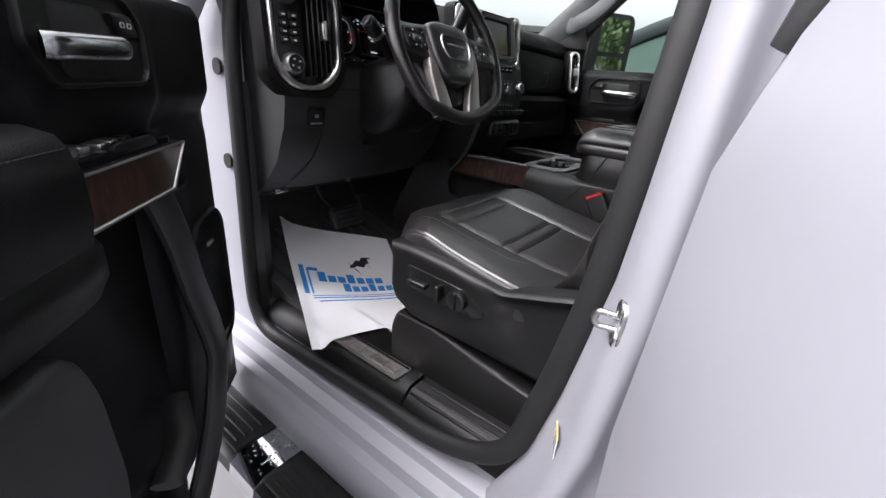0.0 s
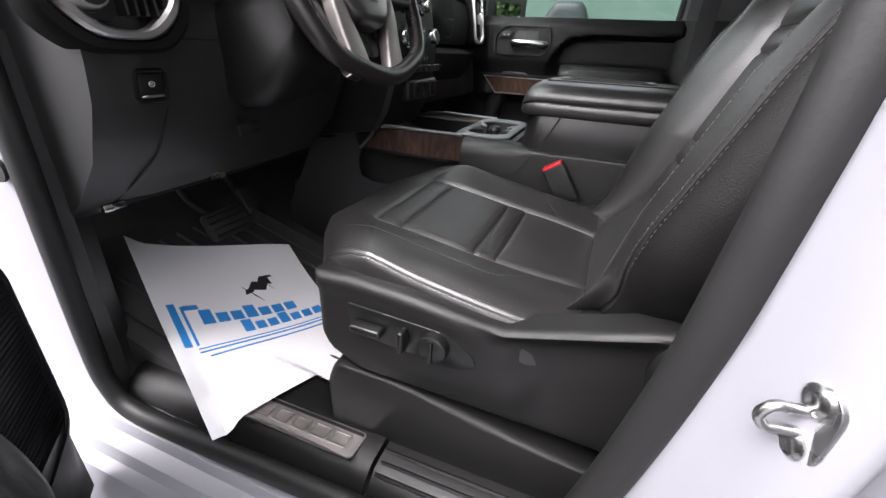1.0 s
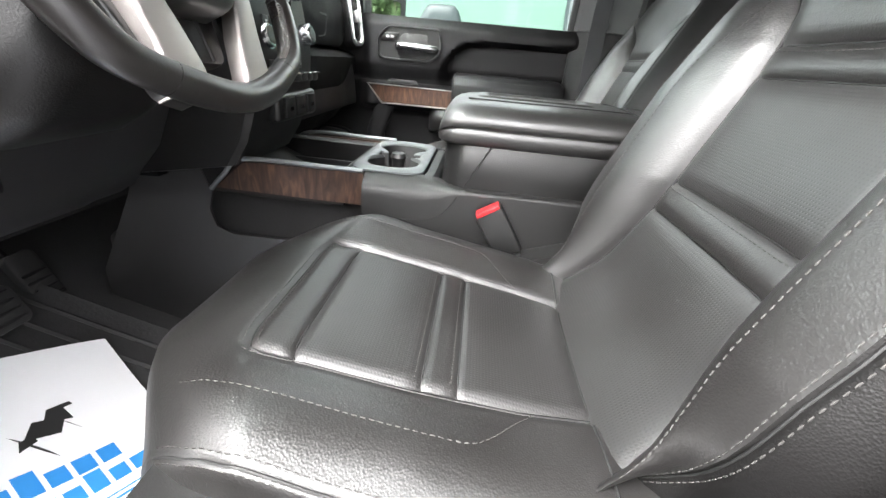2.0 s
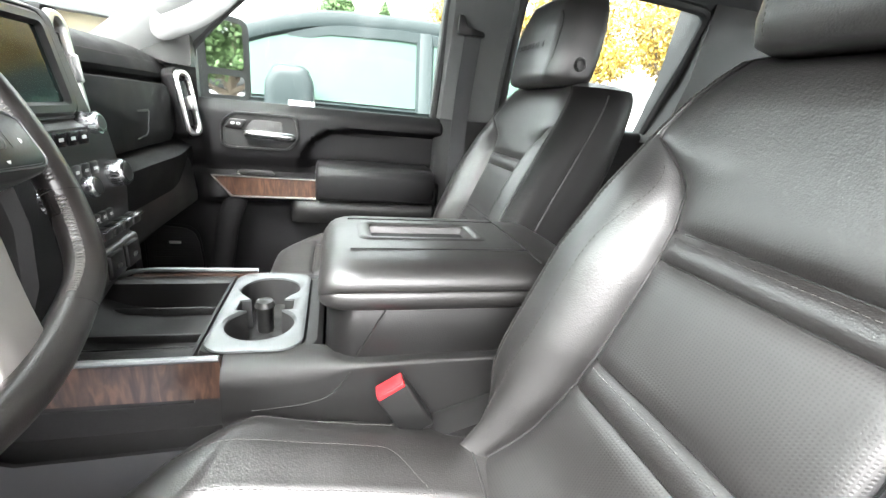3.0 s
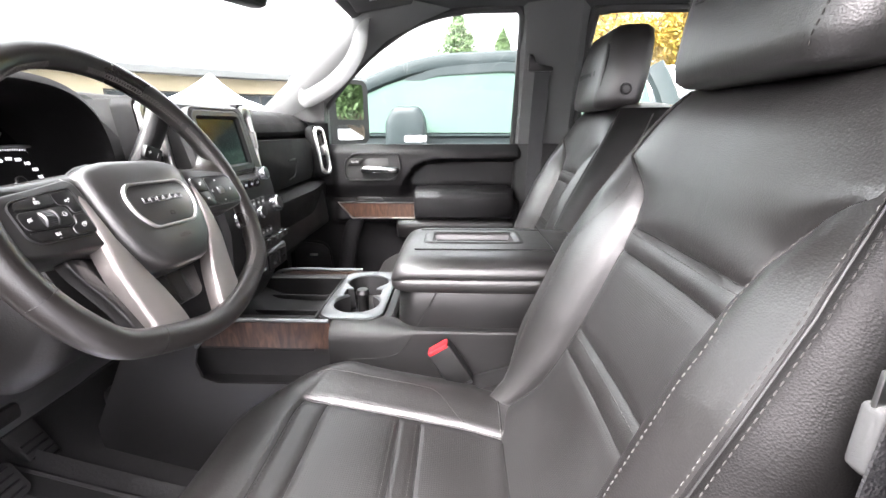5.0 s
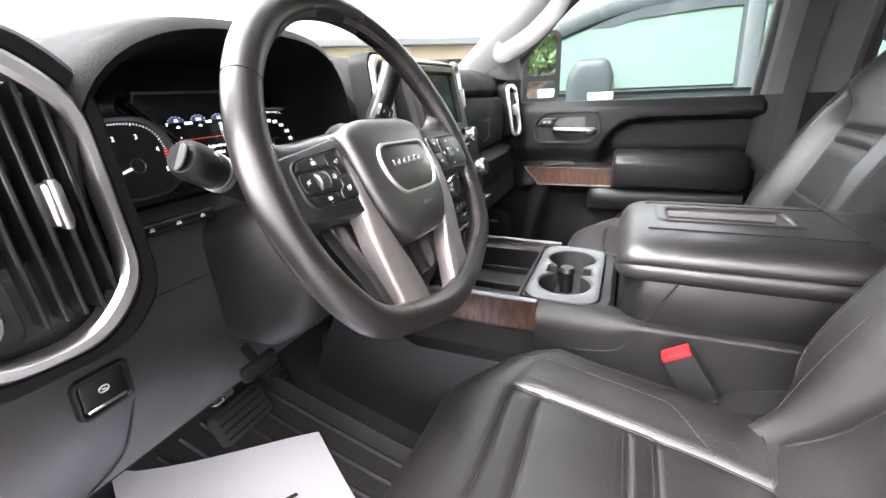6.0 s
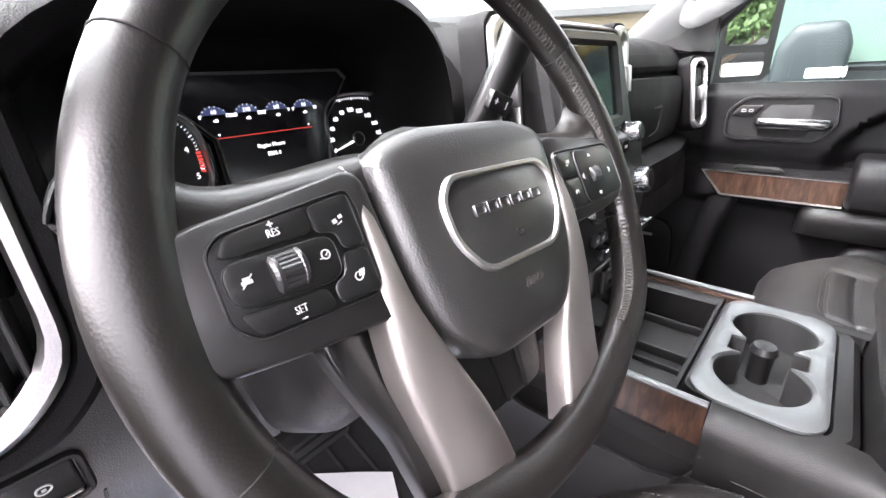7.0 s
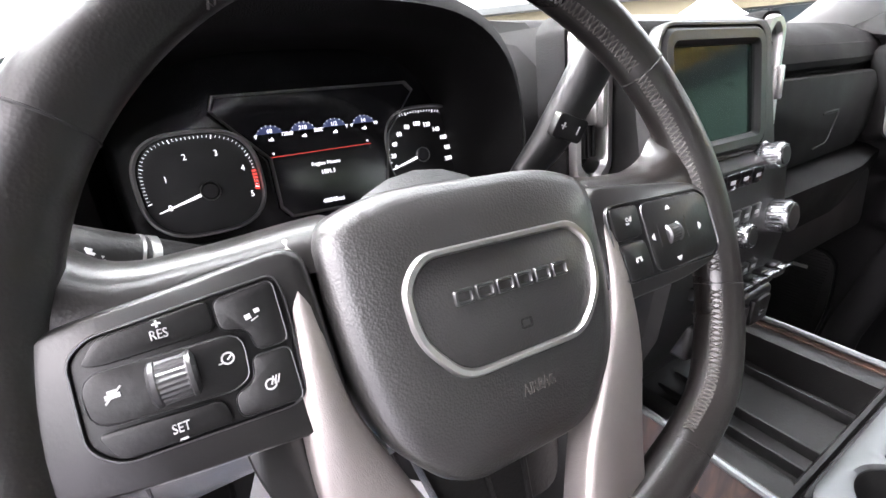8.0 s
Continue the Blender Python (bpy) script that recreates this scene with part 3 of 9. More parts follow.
def door(P0, name, label, hinge, driver):
    """A front door; P(a, h, d) maps metres behind the hinge edge, height and inward depth into the world."""
    t = thing(name, label, "car door", hinge)
    L = 0.86
    P = P0
    V = lambda a, h, d: Vector(P0(a, h, d))
    # painted shell
    bm = B()
    hs = [(0.50, -0.075), (0.62, -0.105), (0.85, -0.125), (1.10, -0.12), (1.28, -0.10), (1.30, -0.085)]
    ring = lambda a: [V(a, h, d) for h, d in hs] + [V(a, 1.30, -0.02), V(a, 0.52, -0.02)]
    loft(bm, [ring(a) for a in (0.0, 0.2, 0.4, 0.6, 0.8, L)])
    part("shell", bm, PAINT, t, "white painted door shell")

    # moulded inner panel: a proud upper band that arches over the recess above the armrest, and an open pocket below
    sa, dh = (0.022, 0.008) if driver else (0.0, 0.0)
    arch = lambda a: lerp(a, [0.415, 0.44, 0.468, 0.503, 0.567, 0.86], [1.150, 1.198, 1.233, 1.257, 1.265, 1.270])

    def depth(a, h):
        a, h = a - sa, h - dh
        d = 0.012 * step(0.56, 0.66, h)
        d += 0.022 * step(1.125, 1.185, h) * (1 - step(1.285, 1.325, h) * 0.9)
        if a > 0.41:
            d -= 0.034 * step(arch(a) + 0.004, arch(a) - 0.016, h) * step(1.10, 1.15, h) * step(0.41, 0.47, a)
        d -= 0.007 * step(0.205, 0.190, a) * step(1.10, 1.14, h)
        d += 0.034 * step(1.128, 1.118, h) * step(1.03, 1.06, h) * step(0.16, 0.21, a)
        d += 0.008 * step(1.135, 1.06, h) * step(0.10, 0.19, a) * step(0.25, 0.22, a) * step(0.62, 0.75, h)
        d -= 0.016 * step(1.055, 1.03, h) * step(0.225, 0.25, a) * step(0.58, 0.64, h)
        d *= step(-sa, 0.03 - sa, a) * step(0.86 - sa, 0.83 - sa, a)
        return d

    us = sorted({round(i * 0.01, 3) for i in range(int(L / 0.01) + 1)} | {L - 0.005})
    hsv = [0.54 + 0.00775 * i for i in range(101)]
    bm = B()
    grid = [[bm.verts.new(V(a, h, depth(a, h))) for a in us] for h in hsv]
    rear = [[bm.verts.new(V(a, h, -0.022)) for a in (us[0], us[-1])] for h in hsv]
    for i in range(len(hsv) - 1):
        for j in range(len(us) - 1):
            bm.faces.new((grid[i][j], grid[i][j + 1], grid[i + 1][j + 1], grid[i + 1][j]))
        bm.faces.new((grid[i][0], grid[i + 1][0], rear[i + 1][0], rear[i][0]))
        bm.faces.new((grid[i][-1], grid[i + 1][-1], rear[i + 1][1], rear[i][1]))
        bm.faces.new((rear[i][0], rear[i + 1][0], rear[i + 1][1], rear[i][1]))
    for i in (0, -1):
        bm.faces.new([*grid[i], rear[i][1], rear[i][0]])
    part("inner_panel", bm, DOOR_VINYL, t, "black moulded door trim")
    inward = V(0, 1, 0.01) - V(0, 1, 0)
    P = lambda a, h, d: P0(a + sa, h + dh, d)
    V = lambda a, h, d: Vector(P(a, h, d))

    def facing(a, h, d):
        """Local x along the door, y up, z into the cab."""
        x = Vector((0, 0, 1)).cross(inward)
        return frame_at(P(a, h, d), x, (0, 0, 1))

    sgn = 1 if facing(0, 0, 0).to_3x3().col[0].dot(V(1, 0, 0) - V(0, 0, 0)) > 0 else -1
    pl = lambda pts: [(sgn * x, y) for x, y in pts][::sgn]
    # handle recess with its bezel, lock switch and bright lever
    bz = soften([(-0.106, 0.018), (-0.072, 0.048), (0.088, 0.048), (0.096, -0.014), (0.067, -0.048), (-0.092, -0.048), (-0.106, -0.036)], 0.016)
    bi = [(x * 0.945, y * 0.89) for x, y in bz]
    bm = B()
    ringband(bm, pl(bz), pl(bi), 0.014, facing(0.335, 1.240, 0.042), 0.005)
    part("handle_bezel", bm, SMOOTHBLK, t, "black bezel round the door handle")
    bm = B()
    slab(bm, pl(bi), 0.006, facing(0.335, 1.240, 0.036), 0.0)
    part("handle_plate", bm, PLASTIC, t)
    cup = soften([(-0.040, 0.012), (-0.026, 0.031), (0.049, 0.031), (0.049, -0.028), (0.040, -0.036), (-0.040, -0.036)], 0.008)
    bm = B()
    slab(bm, pl(cup), 0.004, facing(0.336, 1.238, 0.0375), 0.001)
    part("handle_cup", bm, RUBBER, t, "dark hollow behind the lever")
    bm = B()
    slab(bm, pl(soften([(-0.028, -0.008), (-0.012, 0.014), (0.028, 0.014), (0.012, -0.010)], 0.004)), 0.006, facing(0.268, 1.254, 0.041), 0.002)
    sw = part("lock_switch", bm, SMOOTHBLK, t)
    for q in (-0.006, 0.008):
        bm = B()
        ringband(bm, pl(rrect(0.009, 0.006, 0.002, cx=q, cy=0.003)), pl(rrect(0.0065, 0.0035, 0.001, cx=q, cy=0.003)), 0.001, facing(0.268, 1.254, 0.0418), 0)
        part("lock_mark", bm, WHITE_INK, sw)
    bm = B()
    q = [facing(0.352, 1.231, 0.036) @ Vector((sgn * x, y, z)) for x, y, z in ((-0.060, 0.001, 0.002), (-0.055, 0.001, 0.012), (-0.035, 0.001, 0.018), (0.02, 0, 0.018), (0.052, -0.001, 0.015), (0.062, -0.001, 0.008))]
    tube(bm, spline(q, 5), 0.0122, 12, False, 0.75, up=tuple(inward))
    part("handle", bm, SILVER, t, "satin chrome door lever")
    # wood strip with a slanting front end in a bright frame
    wood = [(0.208, 1.1165), (0.474, 1.1165), (0.474, 1.0660), (0.254, 1.0645)]
    trim = [(0.2025, 1.1195), (0.474, 1.1185), (0.474, 1.0610), (0.2500, 1.0600)]
    rel = lambda pts: pl([(a - 0.36, h - 1.10) for a, h in pts])
    bm = B()
    slab(bm, rel(wood), 0.014, facing(0.36, 1.10, 0.056), 0.002)
    part("wood_strip", bm, WOOD, t, "dark open-pored wood strip")
    bm = B()
    slab(bm, rel(trim), 0.014, facing(0.36, 1.10, 0.0545), 0.001)
    part("wood_backing", bm, PLASTIC, t)
    bm = B()
    ringband(bm, rel(trim), rel(wood), 0.004, facing(0.36, 1.10, 0.0585), 0.0014)
    part("wood_edge", bm, SATIN, t, "bright slanting frame of the wood strip")
    bm = B()
    slab(bm, pl(soften([(-0.052, -0.006), (-0.040, 0.007), (0.040, 0.007), (0.052, -0.006)], 0.006)), 0.006, facing(0.315, 1.130, 0.052), 0.002)
    part("trim_catch", bm, SMOOTHBLK, t)
    # armrest pad and the moulding below it
    bm = B()
    sec = lambda w: [(0.0, 1.06), (w * 0.85, 1.064), (w + 0.002, 1.074), (w + 0.008, 1.10), (w + 0.008, 1.135), (w + 0.005, 1.147), (w + 0.003, 1.149), (w + 0.002, 1.155), (w - 0.006, 1.166), (w * 0.7, 1.172), (0.0, 1.172)]
    loft(bm, [[V(a, 1.12 + (h - 1.12) * k, d * k2) for d, h in sec(0.088)] for a, k, k2 in ((0.474, 0.80, 0.80), (0.477, 0.92, 0.94), (0.484, 1, 1), (0.6, 1.0, 1.01), (0.7, 1.0, 1.01), (0.80, 1, 1), (0.815, 0.8, 0.9))])
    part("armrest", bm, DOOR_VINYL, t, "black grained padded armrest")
    bm = B()
    stitch(bm, [V(a2, 1.1565, 0.0905) for a2 in np.linspace(0.49, 0.80, 34)], r=0.0005)
    tagged(part("stitching", bm, THREAD, t, "grey stitching"), kind="stuff")
    bm = B()
    loft(bm, [[V(a, h, d) for d, h in ((0.0, 0.98), (0.05 * k, 0.99), (0.066 * k, 1.02), (0.066 * k, 1.045), (0.056 * k, 1.057), (0.0, 1.060))] for a, k in ((0.405, 0.5), (0.415, 0.8), (0.43, 0.95), (0.46, 1), (0.82, 1), (0.83, 0.6))])
    part("armrest_base", bm, PLASTIC, t, "dark moulding below the armrest")
    # pocket: proud outer panel, rim of the front edge; the open door's daylight is in their colour
    bm = B()
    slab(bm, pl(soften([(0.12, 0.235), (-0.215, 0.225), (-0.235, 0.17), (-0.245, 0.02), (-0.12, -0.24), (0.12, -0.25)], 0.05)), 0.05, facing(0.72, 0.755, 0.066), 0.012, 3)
    part("pocket_panel", bm, DOOR_LIT if driver else DOOR_VINYL, t, "black padded map pocket front")
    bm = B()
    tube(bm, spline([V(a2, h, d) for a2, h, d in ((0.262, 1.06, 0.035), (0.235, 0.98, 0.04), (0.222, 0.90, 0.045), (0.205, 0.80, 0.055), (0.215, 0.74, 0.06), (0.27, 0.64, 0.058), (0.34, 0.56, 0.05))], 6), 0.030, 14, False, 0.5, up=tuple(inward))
    part("pocket_rim", bm, DOOR_LIT if driver else DOOR_VINYL, t, "moulded rim of the door pocket")
    P = P0
    V = lambda a, h, d: Vector(P0(a, h, d))
    bm = B()
    slab(bm, pl(soften([(-0.085, -0.14), (0.045, -0.16), (0.058, 0.0), (0.045, 0.12), (-0.06, 0.13), (-0.085, 0.10)], 0.04)), 0.01, facing(0.105, 0.84, 0.018), 0.004)
    sp = part("speaker_grille", bm, SMOOTHBLK, t, "black speaker grille")
    gr = soften([(-0.085, -0.14), (0.045, -0.16), (0.058, 0.0), (0.045, 0.12), (-0.06, 0.13), (-0.085, 0.10)], 0.04)
    bm = B()
    ringband(bm, pl([(x * 1.06 + 0.001, y * 1.05) for x, y in gr]), pl([(x * 0.97, y * 0.975) for x, y in gr]), 0.012, facing(0.105, 0.84, 0.0205), 0.003)
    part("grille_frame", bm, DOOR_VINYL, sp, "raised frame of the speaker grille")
    bm = B()
    for k in range(34):
        y = -0.125 + 0.0072 * k
        tube(bm, [facing(0.105, 0.84, 0.0185) @ Vector((sgn * x, y, 0)) for x in (-0.070, 0.038)], 0.0012, 5)
    tagged(part("grille_ribs", bm, SMOOTHBLK, sp), kind="stuff")
    bm = B()
    slab(bm, pl(rrect(0.03, 0.008, 0.002)), 0.002, facing(0.093, 0.918, 0.0205), 0.0005)
    part("badge", bm, SATIN, sp)
    P = lambda a, h, d: P0(a + sa, h + dh, d)
    V = lambda a, h, d: Vector(P(a, h, d))
    return t, V, facing, sgn, pl


def doors():
    yh = 0.33
    passenger = lambda a, h, d: (0.70 - d - 0.02 * step(0.3, 0.0, a), yh - a, h)
    t, V, facing, sgn, pl = door(passenger, "passenger_door", "closed black-trimmed front passenger door with wood strip", (0.72, yh, 0.5), False)
    # window frame and glass of the closed door
    X = lambda z: 0.70 - 0.085 * step(1.25, 1.75, z)
    bm = B()
    ys = [0.175 - 0.665 * i / 10 for i in range(11)]
    top = lambda y: lerp(-y, [-0.30, -0.17, -0.139, -0.02, 0.08, 0.18, 0.30, 0.45, 0.49], [1.40, 1.425, 1.452, 1.563, 1.63, 1.68, 1.705, 1.713, 1.715])
    bm = curved(lambda u, v: (X(1.30 + (top(u) - 1.30) * v) + 0.02, u, 1.30 + (top(u) - 1.30) * v), ys, [i / 8 for i in range(9)], 0.004, (1, 0, 0))
    g = part("window_glass", bm, GLASS, t, "clear side window glass")
    g.visible_shadow = False
    bm = B()
    tube(bm, spline([(X(z) + 0.005, y, z) for y, z in ((0.165, 1.32), (0.162, 1.415), (0.139, 1.455), (0.02, 1.566), (-0.08, 1.636), (-0.18, 1.686), (-0.30, 1.712), (-0.45, 1.723), (-0.485, 1.705), (-0.492, 1.66), (-0.49, 1.5), (-0.487, 1.31))], 6), 0.013, 8)
    part("window_seal", bm, RUBBER, t, "black rubber window channel")
    bm = B()
    flat_poly(bm, [(0.36, 1.30), (0.36, 1.40), (0.26, 1.43), (0.165, 1.45), (0.150, 1.43), (0.150, 1.30)], 0.675, 0.70)
    flat_poly(bm, [(0.262, 1.402), (0.252, 1.416), (0.160, 1.470), (0.148, 1.452), (0.150, 1.385), (0.20, 1.388)], 0.640, 0.672)
    part("sail_panel", bm, PLASTIC, t, "black corner panel behind the mirror")
    # driver's door, swung open
    ang = radians(OPEN)
    hx, hy = -0.76, 0.40

    def driver(a, h, d):
        x, y = 0.06 + d, -0.07 - a
        return (hx + x * math.cos(ang) + y * math.sin(ang), hy - x * math.sin(ang) + y * math.cos(ang), h)

    t, V, facing, sgn, pl = door(driver, "driver_door", "open black-trimmed driver's door with wood strip and white shell", (hx, hy, 0.5), True)
    up = frame_at(tuple(V(0.36, 1.131, 0.030)), V(0.46, 0, 0) - V(0.36, 0, 0), V(0, 0, 0) - V(0, 0, 0.1))
    if up.to_3x3().col[2].z < 0:
        up = frame_at(tuple(V(0.36, 1.131, 0.030)), V(0.36, 0, 0) - V(0.46, 0, 0), V(0, 0, 0) - V(0, 0, 0.1))
    bm = B()
    slab(bm, soften([(-0.145, -0.022), (0.13, -0.022), (0.145, 0.0), (0.13, 0.026), (-0.145, 0.026)], 0.008), 0.016, up, 0.003)
    pn = part("switch_panel", bm, GLOSS, t, "gloss black window switch panel")
    for i in range(5):
        bm = B()
        rbox(bm, (0, 0, 0), (0.016, 0.022 if i < 4 else 0.016, 0.008), 0.003, 2, up @ Matrix.Translation((-0.045 + 0.026 * i, 0.004 * (i % 2), 0.003)))
        part("switch", bm, SATIN if i < 4 else SMOOTHBLK, pn, "bright window switch" if i < 4 else "")
    # Pocket ribs, also in the vinyl lightened for daylight on the open door.
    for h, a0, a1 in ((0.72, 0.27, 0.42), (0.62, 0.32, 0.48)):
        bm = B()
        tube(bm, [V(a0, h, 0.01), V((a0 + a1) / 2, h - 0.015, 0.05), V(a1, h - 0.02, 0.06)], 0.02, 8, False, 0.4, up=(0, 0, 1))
        part("pocket_rib", bm, DOOR_LIT, t)


OPEN = 44.0


def rear_doors():
    # closed rear door on the passenger side
    t = thing("rear_passenger_door", "closed dark-trimmed rear door with clear window", "car door", (0.72, -0.62, 0.5))
    X = lambda z: 0.70 - 0.085 * step(1.25, 1.75, z)
    bm = B()
    rbox(bm, (0.735, -1.17, 0.93), (0.09, 1.08, 0.80), 0.03, 3)
    part("panel", bm, SOFT, t, "black door trim")
    bm = B()
    rbox(bm, (0.80, -1.17, 0.91), (0.06, 1.10, 0.80), 0.03, 3)
    part("shell", bm, PAINT, t, "white painted door shell")
    bm = B()
    tube(bm, [(0.685, -0.72, 1.10), (0.685, -1.25, 1.10)], 0.016, 8, False, 0.5)
    part("wood_strip", bm, WOOD, t, "dark wood strip")
    bm = B()
    rbox(bm, (0.67, -1.2, 1.04), (0.07, 0.5, 0.07), 0.02, 3)
    part("armrest", bm, LEATHER, t)
    bm = curved(lambda u, v: (X(1.31 + 0.39 * v) + 0.02, u, 1.31 + 0.39 * v), [-0.66, -0.9, -1.1, -1.34], [i / 6 for i in range(7)], 0.004, (1, 0, 0))
    g = part("window_glass", bm, GLASS, t, "clear side window glass")
    g.visible_shadow = False
    bm = B()
    tube(bm, spline([(X(z) + 0.005, y, z) for y, z in ((-0.695, 1.32), (-0.69, 1.5), (-0.70, 1.68), (-0.73, 1.712), (-0.9, 1.716), (-1.2, 1.71), (-1.30, 1.69), (-1.29, 1.6), (-1.25, 1.42), (-1.23, 1.33))], 6), 0.016, 8)
    part("window_seal", bm, RUBBER, t, "black rubber window channel")
    # pillar behind it and the centre pillar with belt guide
    bm = B()
    flat_poly(bm, [(-1.22, 1.30), (-1.28, 1.50), (-1.31, 1.73), (-1.78, 1.72), (-1.78, 0.65), (-1.62, 0.65), (-1.62, 1.30)], 0.60, 0.75)
    tagged(part("pillar_rear_passenger", bm, PLASTIC), "dark rear roof pillar", "pillar", kind="structure")
    bm = B()
    flat_poly(bm, [(-1.62, 0.65), (-1.62, 1.30), (-1.31, 1.35), (-1.31, 1.73), (-1.78, 1.72), (-1.78, 0.65)], -0.75, -0.60)
    tagged(part("pillar_rear_driver", bm, PLASTIC), "dark rear roof pillar", "pillar", kind="structure")
    bm = B()
    zs = (1.318, 1.33, 1.42, 1.5, 1.6, 1.74)
    loft(bm, [[(X(z) - 0.002, -0.485, z), (X(z) - 0.02, -0.50, z), (X(z) - 0.03, -0.56, z), (X(z) - 0.03, -0.66, z), (X(z), -0.69, z), (X(z) + 0.07, -0.69, z), (X(z) + 0.07, -0.485, z)] for z in zs])
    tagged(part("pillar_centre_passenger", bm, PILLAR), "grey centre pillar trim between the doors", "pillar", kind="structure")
    bm = B()
    loft(bm, [[(X(z) - 0.002, -0.488, z), (X(z) - 0.018, -0.503, z), (X(z) - 0.027, -0.56, z), (X(z) - 0.027, -0.655, z), (X(z), -0.685, z), (X(z) + 0.07, -0.685, z), (X(z) + 0.07, -0.488, z)] for z in (0.62, 1.0, 1.317)])
    tagged(part("pillar_lower_trim_passenger", bm, PLASTIC), "dark lower centre pillar trim", "trim", kind="structure")
    # hinge pillar in front of the closed door
    bm = B()
    flat_poly(bm, [(0.335, 0.50), (0.335, 1.36), (0.62, 1.36), (1.0, 1.36), (1.0, 0.50)], 0.655, 0.74)
    tagged(part("pillar_hinge_passenger", bm, PLASTIC), "dark kick panel and hinge pillar beside the passenger footwell", "pillar", kind="structure")
    # open rear door, driver's side
    ang = radians(REAR_OPEN)
    hx, hy = -0.823, -0.553

    def P(a, h, d):
        x, y = d + 0.10 * step(1.1, 1.75, h), -a - 0.25 * max(0.0, h - 1.1) ** 1.5
        return (hx + 0.20 * max(0.0, 1.0 - h) + x * math.cos(ang) + y * math.sin(ang), hy - x * math.sin(ang) + y * math.cos(ang), h)

    t = thing("rear_driver_door", "open white rear door of the crew cab", "car door", (hx, hy, 0.5))
    hs = [(0.48, -0.01), (0.55, -0.03), (0.75, -0.045), (1.0, -0.045), (1.2, -0.044), (1.29, -0.038), (1.32, -0.022)]
    bm = B()

    def ringr(a, k):
        return [P(a, h, d * k) for h, d in hs] + [P(a, 1.32, 0.05), P(a, 0.48, 0.05)]

    loft(bm, [ringr(-0.012, 0.3), ringr(-0.004, 0.8), ringr(0.015, 1), ringr(0.3, 1), ringr(0.6, 1), ringr(0.95, 1), ringr(1.0, 0.5)])
    part("shell", bm, PAINT, t, "white painted door shell", sharp=55)
    bm = B()
    loft(bm, [[P(a, 0.50, 0.05), P(a, 1.30, 0.05), P(a, 1.28, 0.085), P(a, 0.52, 0.085)] for a in (0.03, 0.5, 0.96)])
    part("inner_panel", bm, SOFT, t, "black door trim")
    bm = B()
    tube(bm, spline([P(a, h, 0.02) for a, h in ((0.01, 1.30), (0.02, 1.5), (0.05, 1.70), (0.12, 1.73), (0.6, 1.72), (0.75, 1.6), (0.9, 1.35), (0.92, 1.30))], 6), 0.022, 10)
    tube(bm, [P(0.004, 1.262, -0.034), P(0.010, 1.29, -0.032), P(0.016, 1.33, -0.012), P(0.020, 1.40, 0.012)], [0.010, 0.015, 0.017, 0.018], 10)
    part("window_frame", bm, RUBBER, t, "black window frame")
    bm = curved(lambda u, v: P(u, 1.31 + 0.40 * v, 0.02), [0.05, 0.3, 0.6], [0, 0.5, 1], 0.004, tuple(Vector(P(0, 0, 1)) - Vector(P(0, 0, 0))))
    g = part("window_glass", bm, GLASS, t, "clear side window glass")
    g.visible_shadow = False
    bm = B()
    tube(bm, spline([P(0.0, h, 0.035) for h in (0.6, 0.75, 0.9, 0.96)], 4), 0.011, 8)
    part("edge_seal", bm, RUBBER, t, "black rubber edge seal")
    for z in (1.138, 0.72):
        bm = B()
        slab(bm, soften([(-0.017, -0.014), (0.022, -0.015), (0.028, 0.017), (-0.011, 0.017), (-0.018, 0.003)], 0.006), 0.004, frame_at((-0.752, -0.547, z), (0, -1, 0), (0, 0, 1)), 0.0015)
        hg = part("hinge", bm, PAINT, t, "white painted steel hinge leaf")
        bm = B()
        rbox(bm, (-0.751, -0.549, z + 0.0195), (0.014, 0.042, 0.004), 0.0015, 2)
        part("bracket", bm, PAINT, hg)
        bm = B()
        slab(bm, soften([(-0.018, 0.0), (0.026, 0.0), (0.026, 0.028), (0.006, 0.026), (-0.013, 0.012)], 0.005), 0.010, frame_at((-0.755, -0.549, z + 0.0225), (0, -1, 0), (0, 0, 1)), 0.004)
        part("knuckle", bm, PAINT, hg)
        bm = B()
        lathe(bm, [(0, 0), (0.0105, 0), (0.0105, 0.0015), (0.007, 0.002), (0.007, 0.005), (0.006, 0.006), (0, 0.006)], frame_at((-0.7555, -0.545, z), (0, -1, 0), (0, 0, 1)), 18)
        part("bolt", bm, PAINT, hg)


REAR_OPEN = 62.0


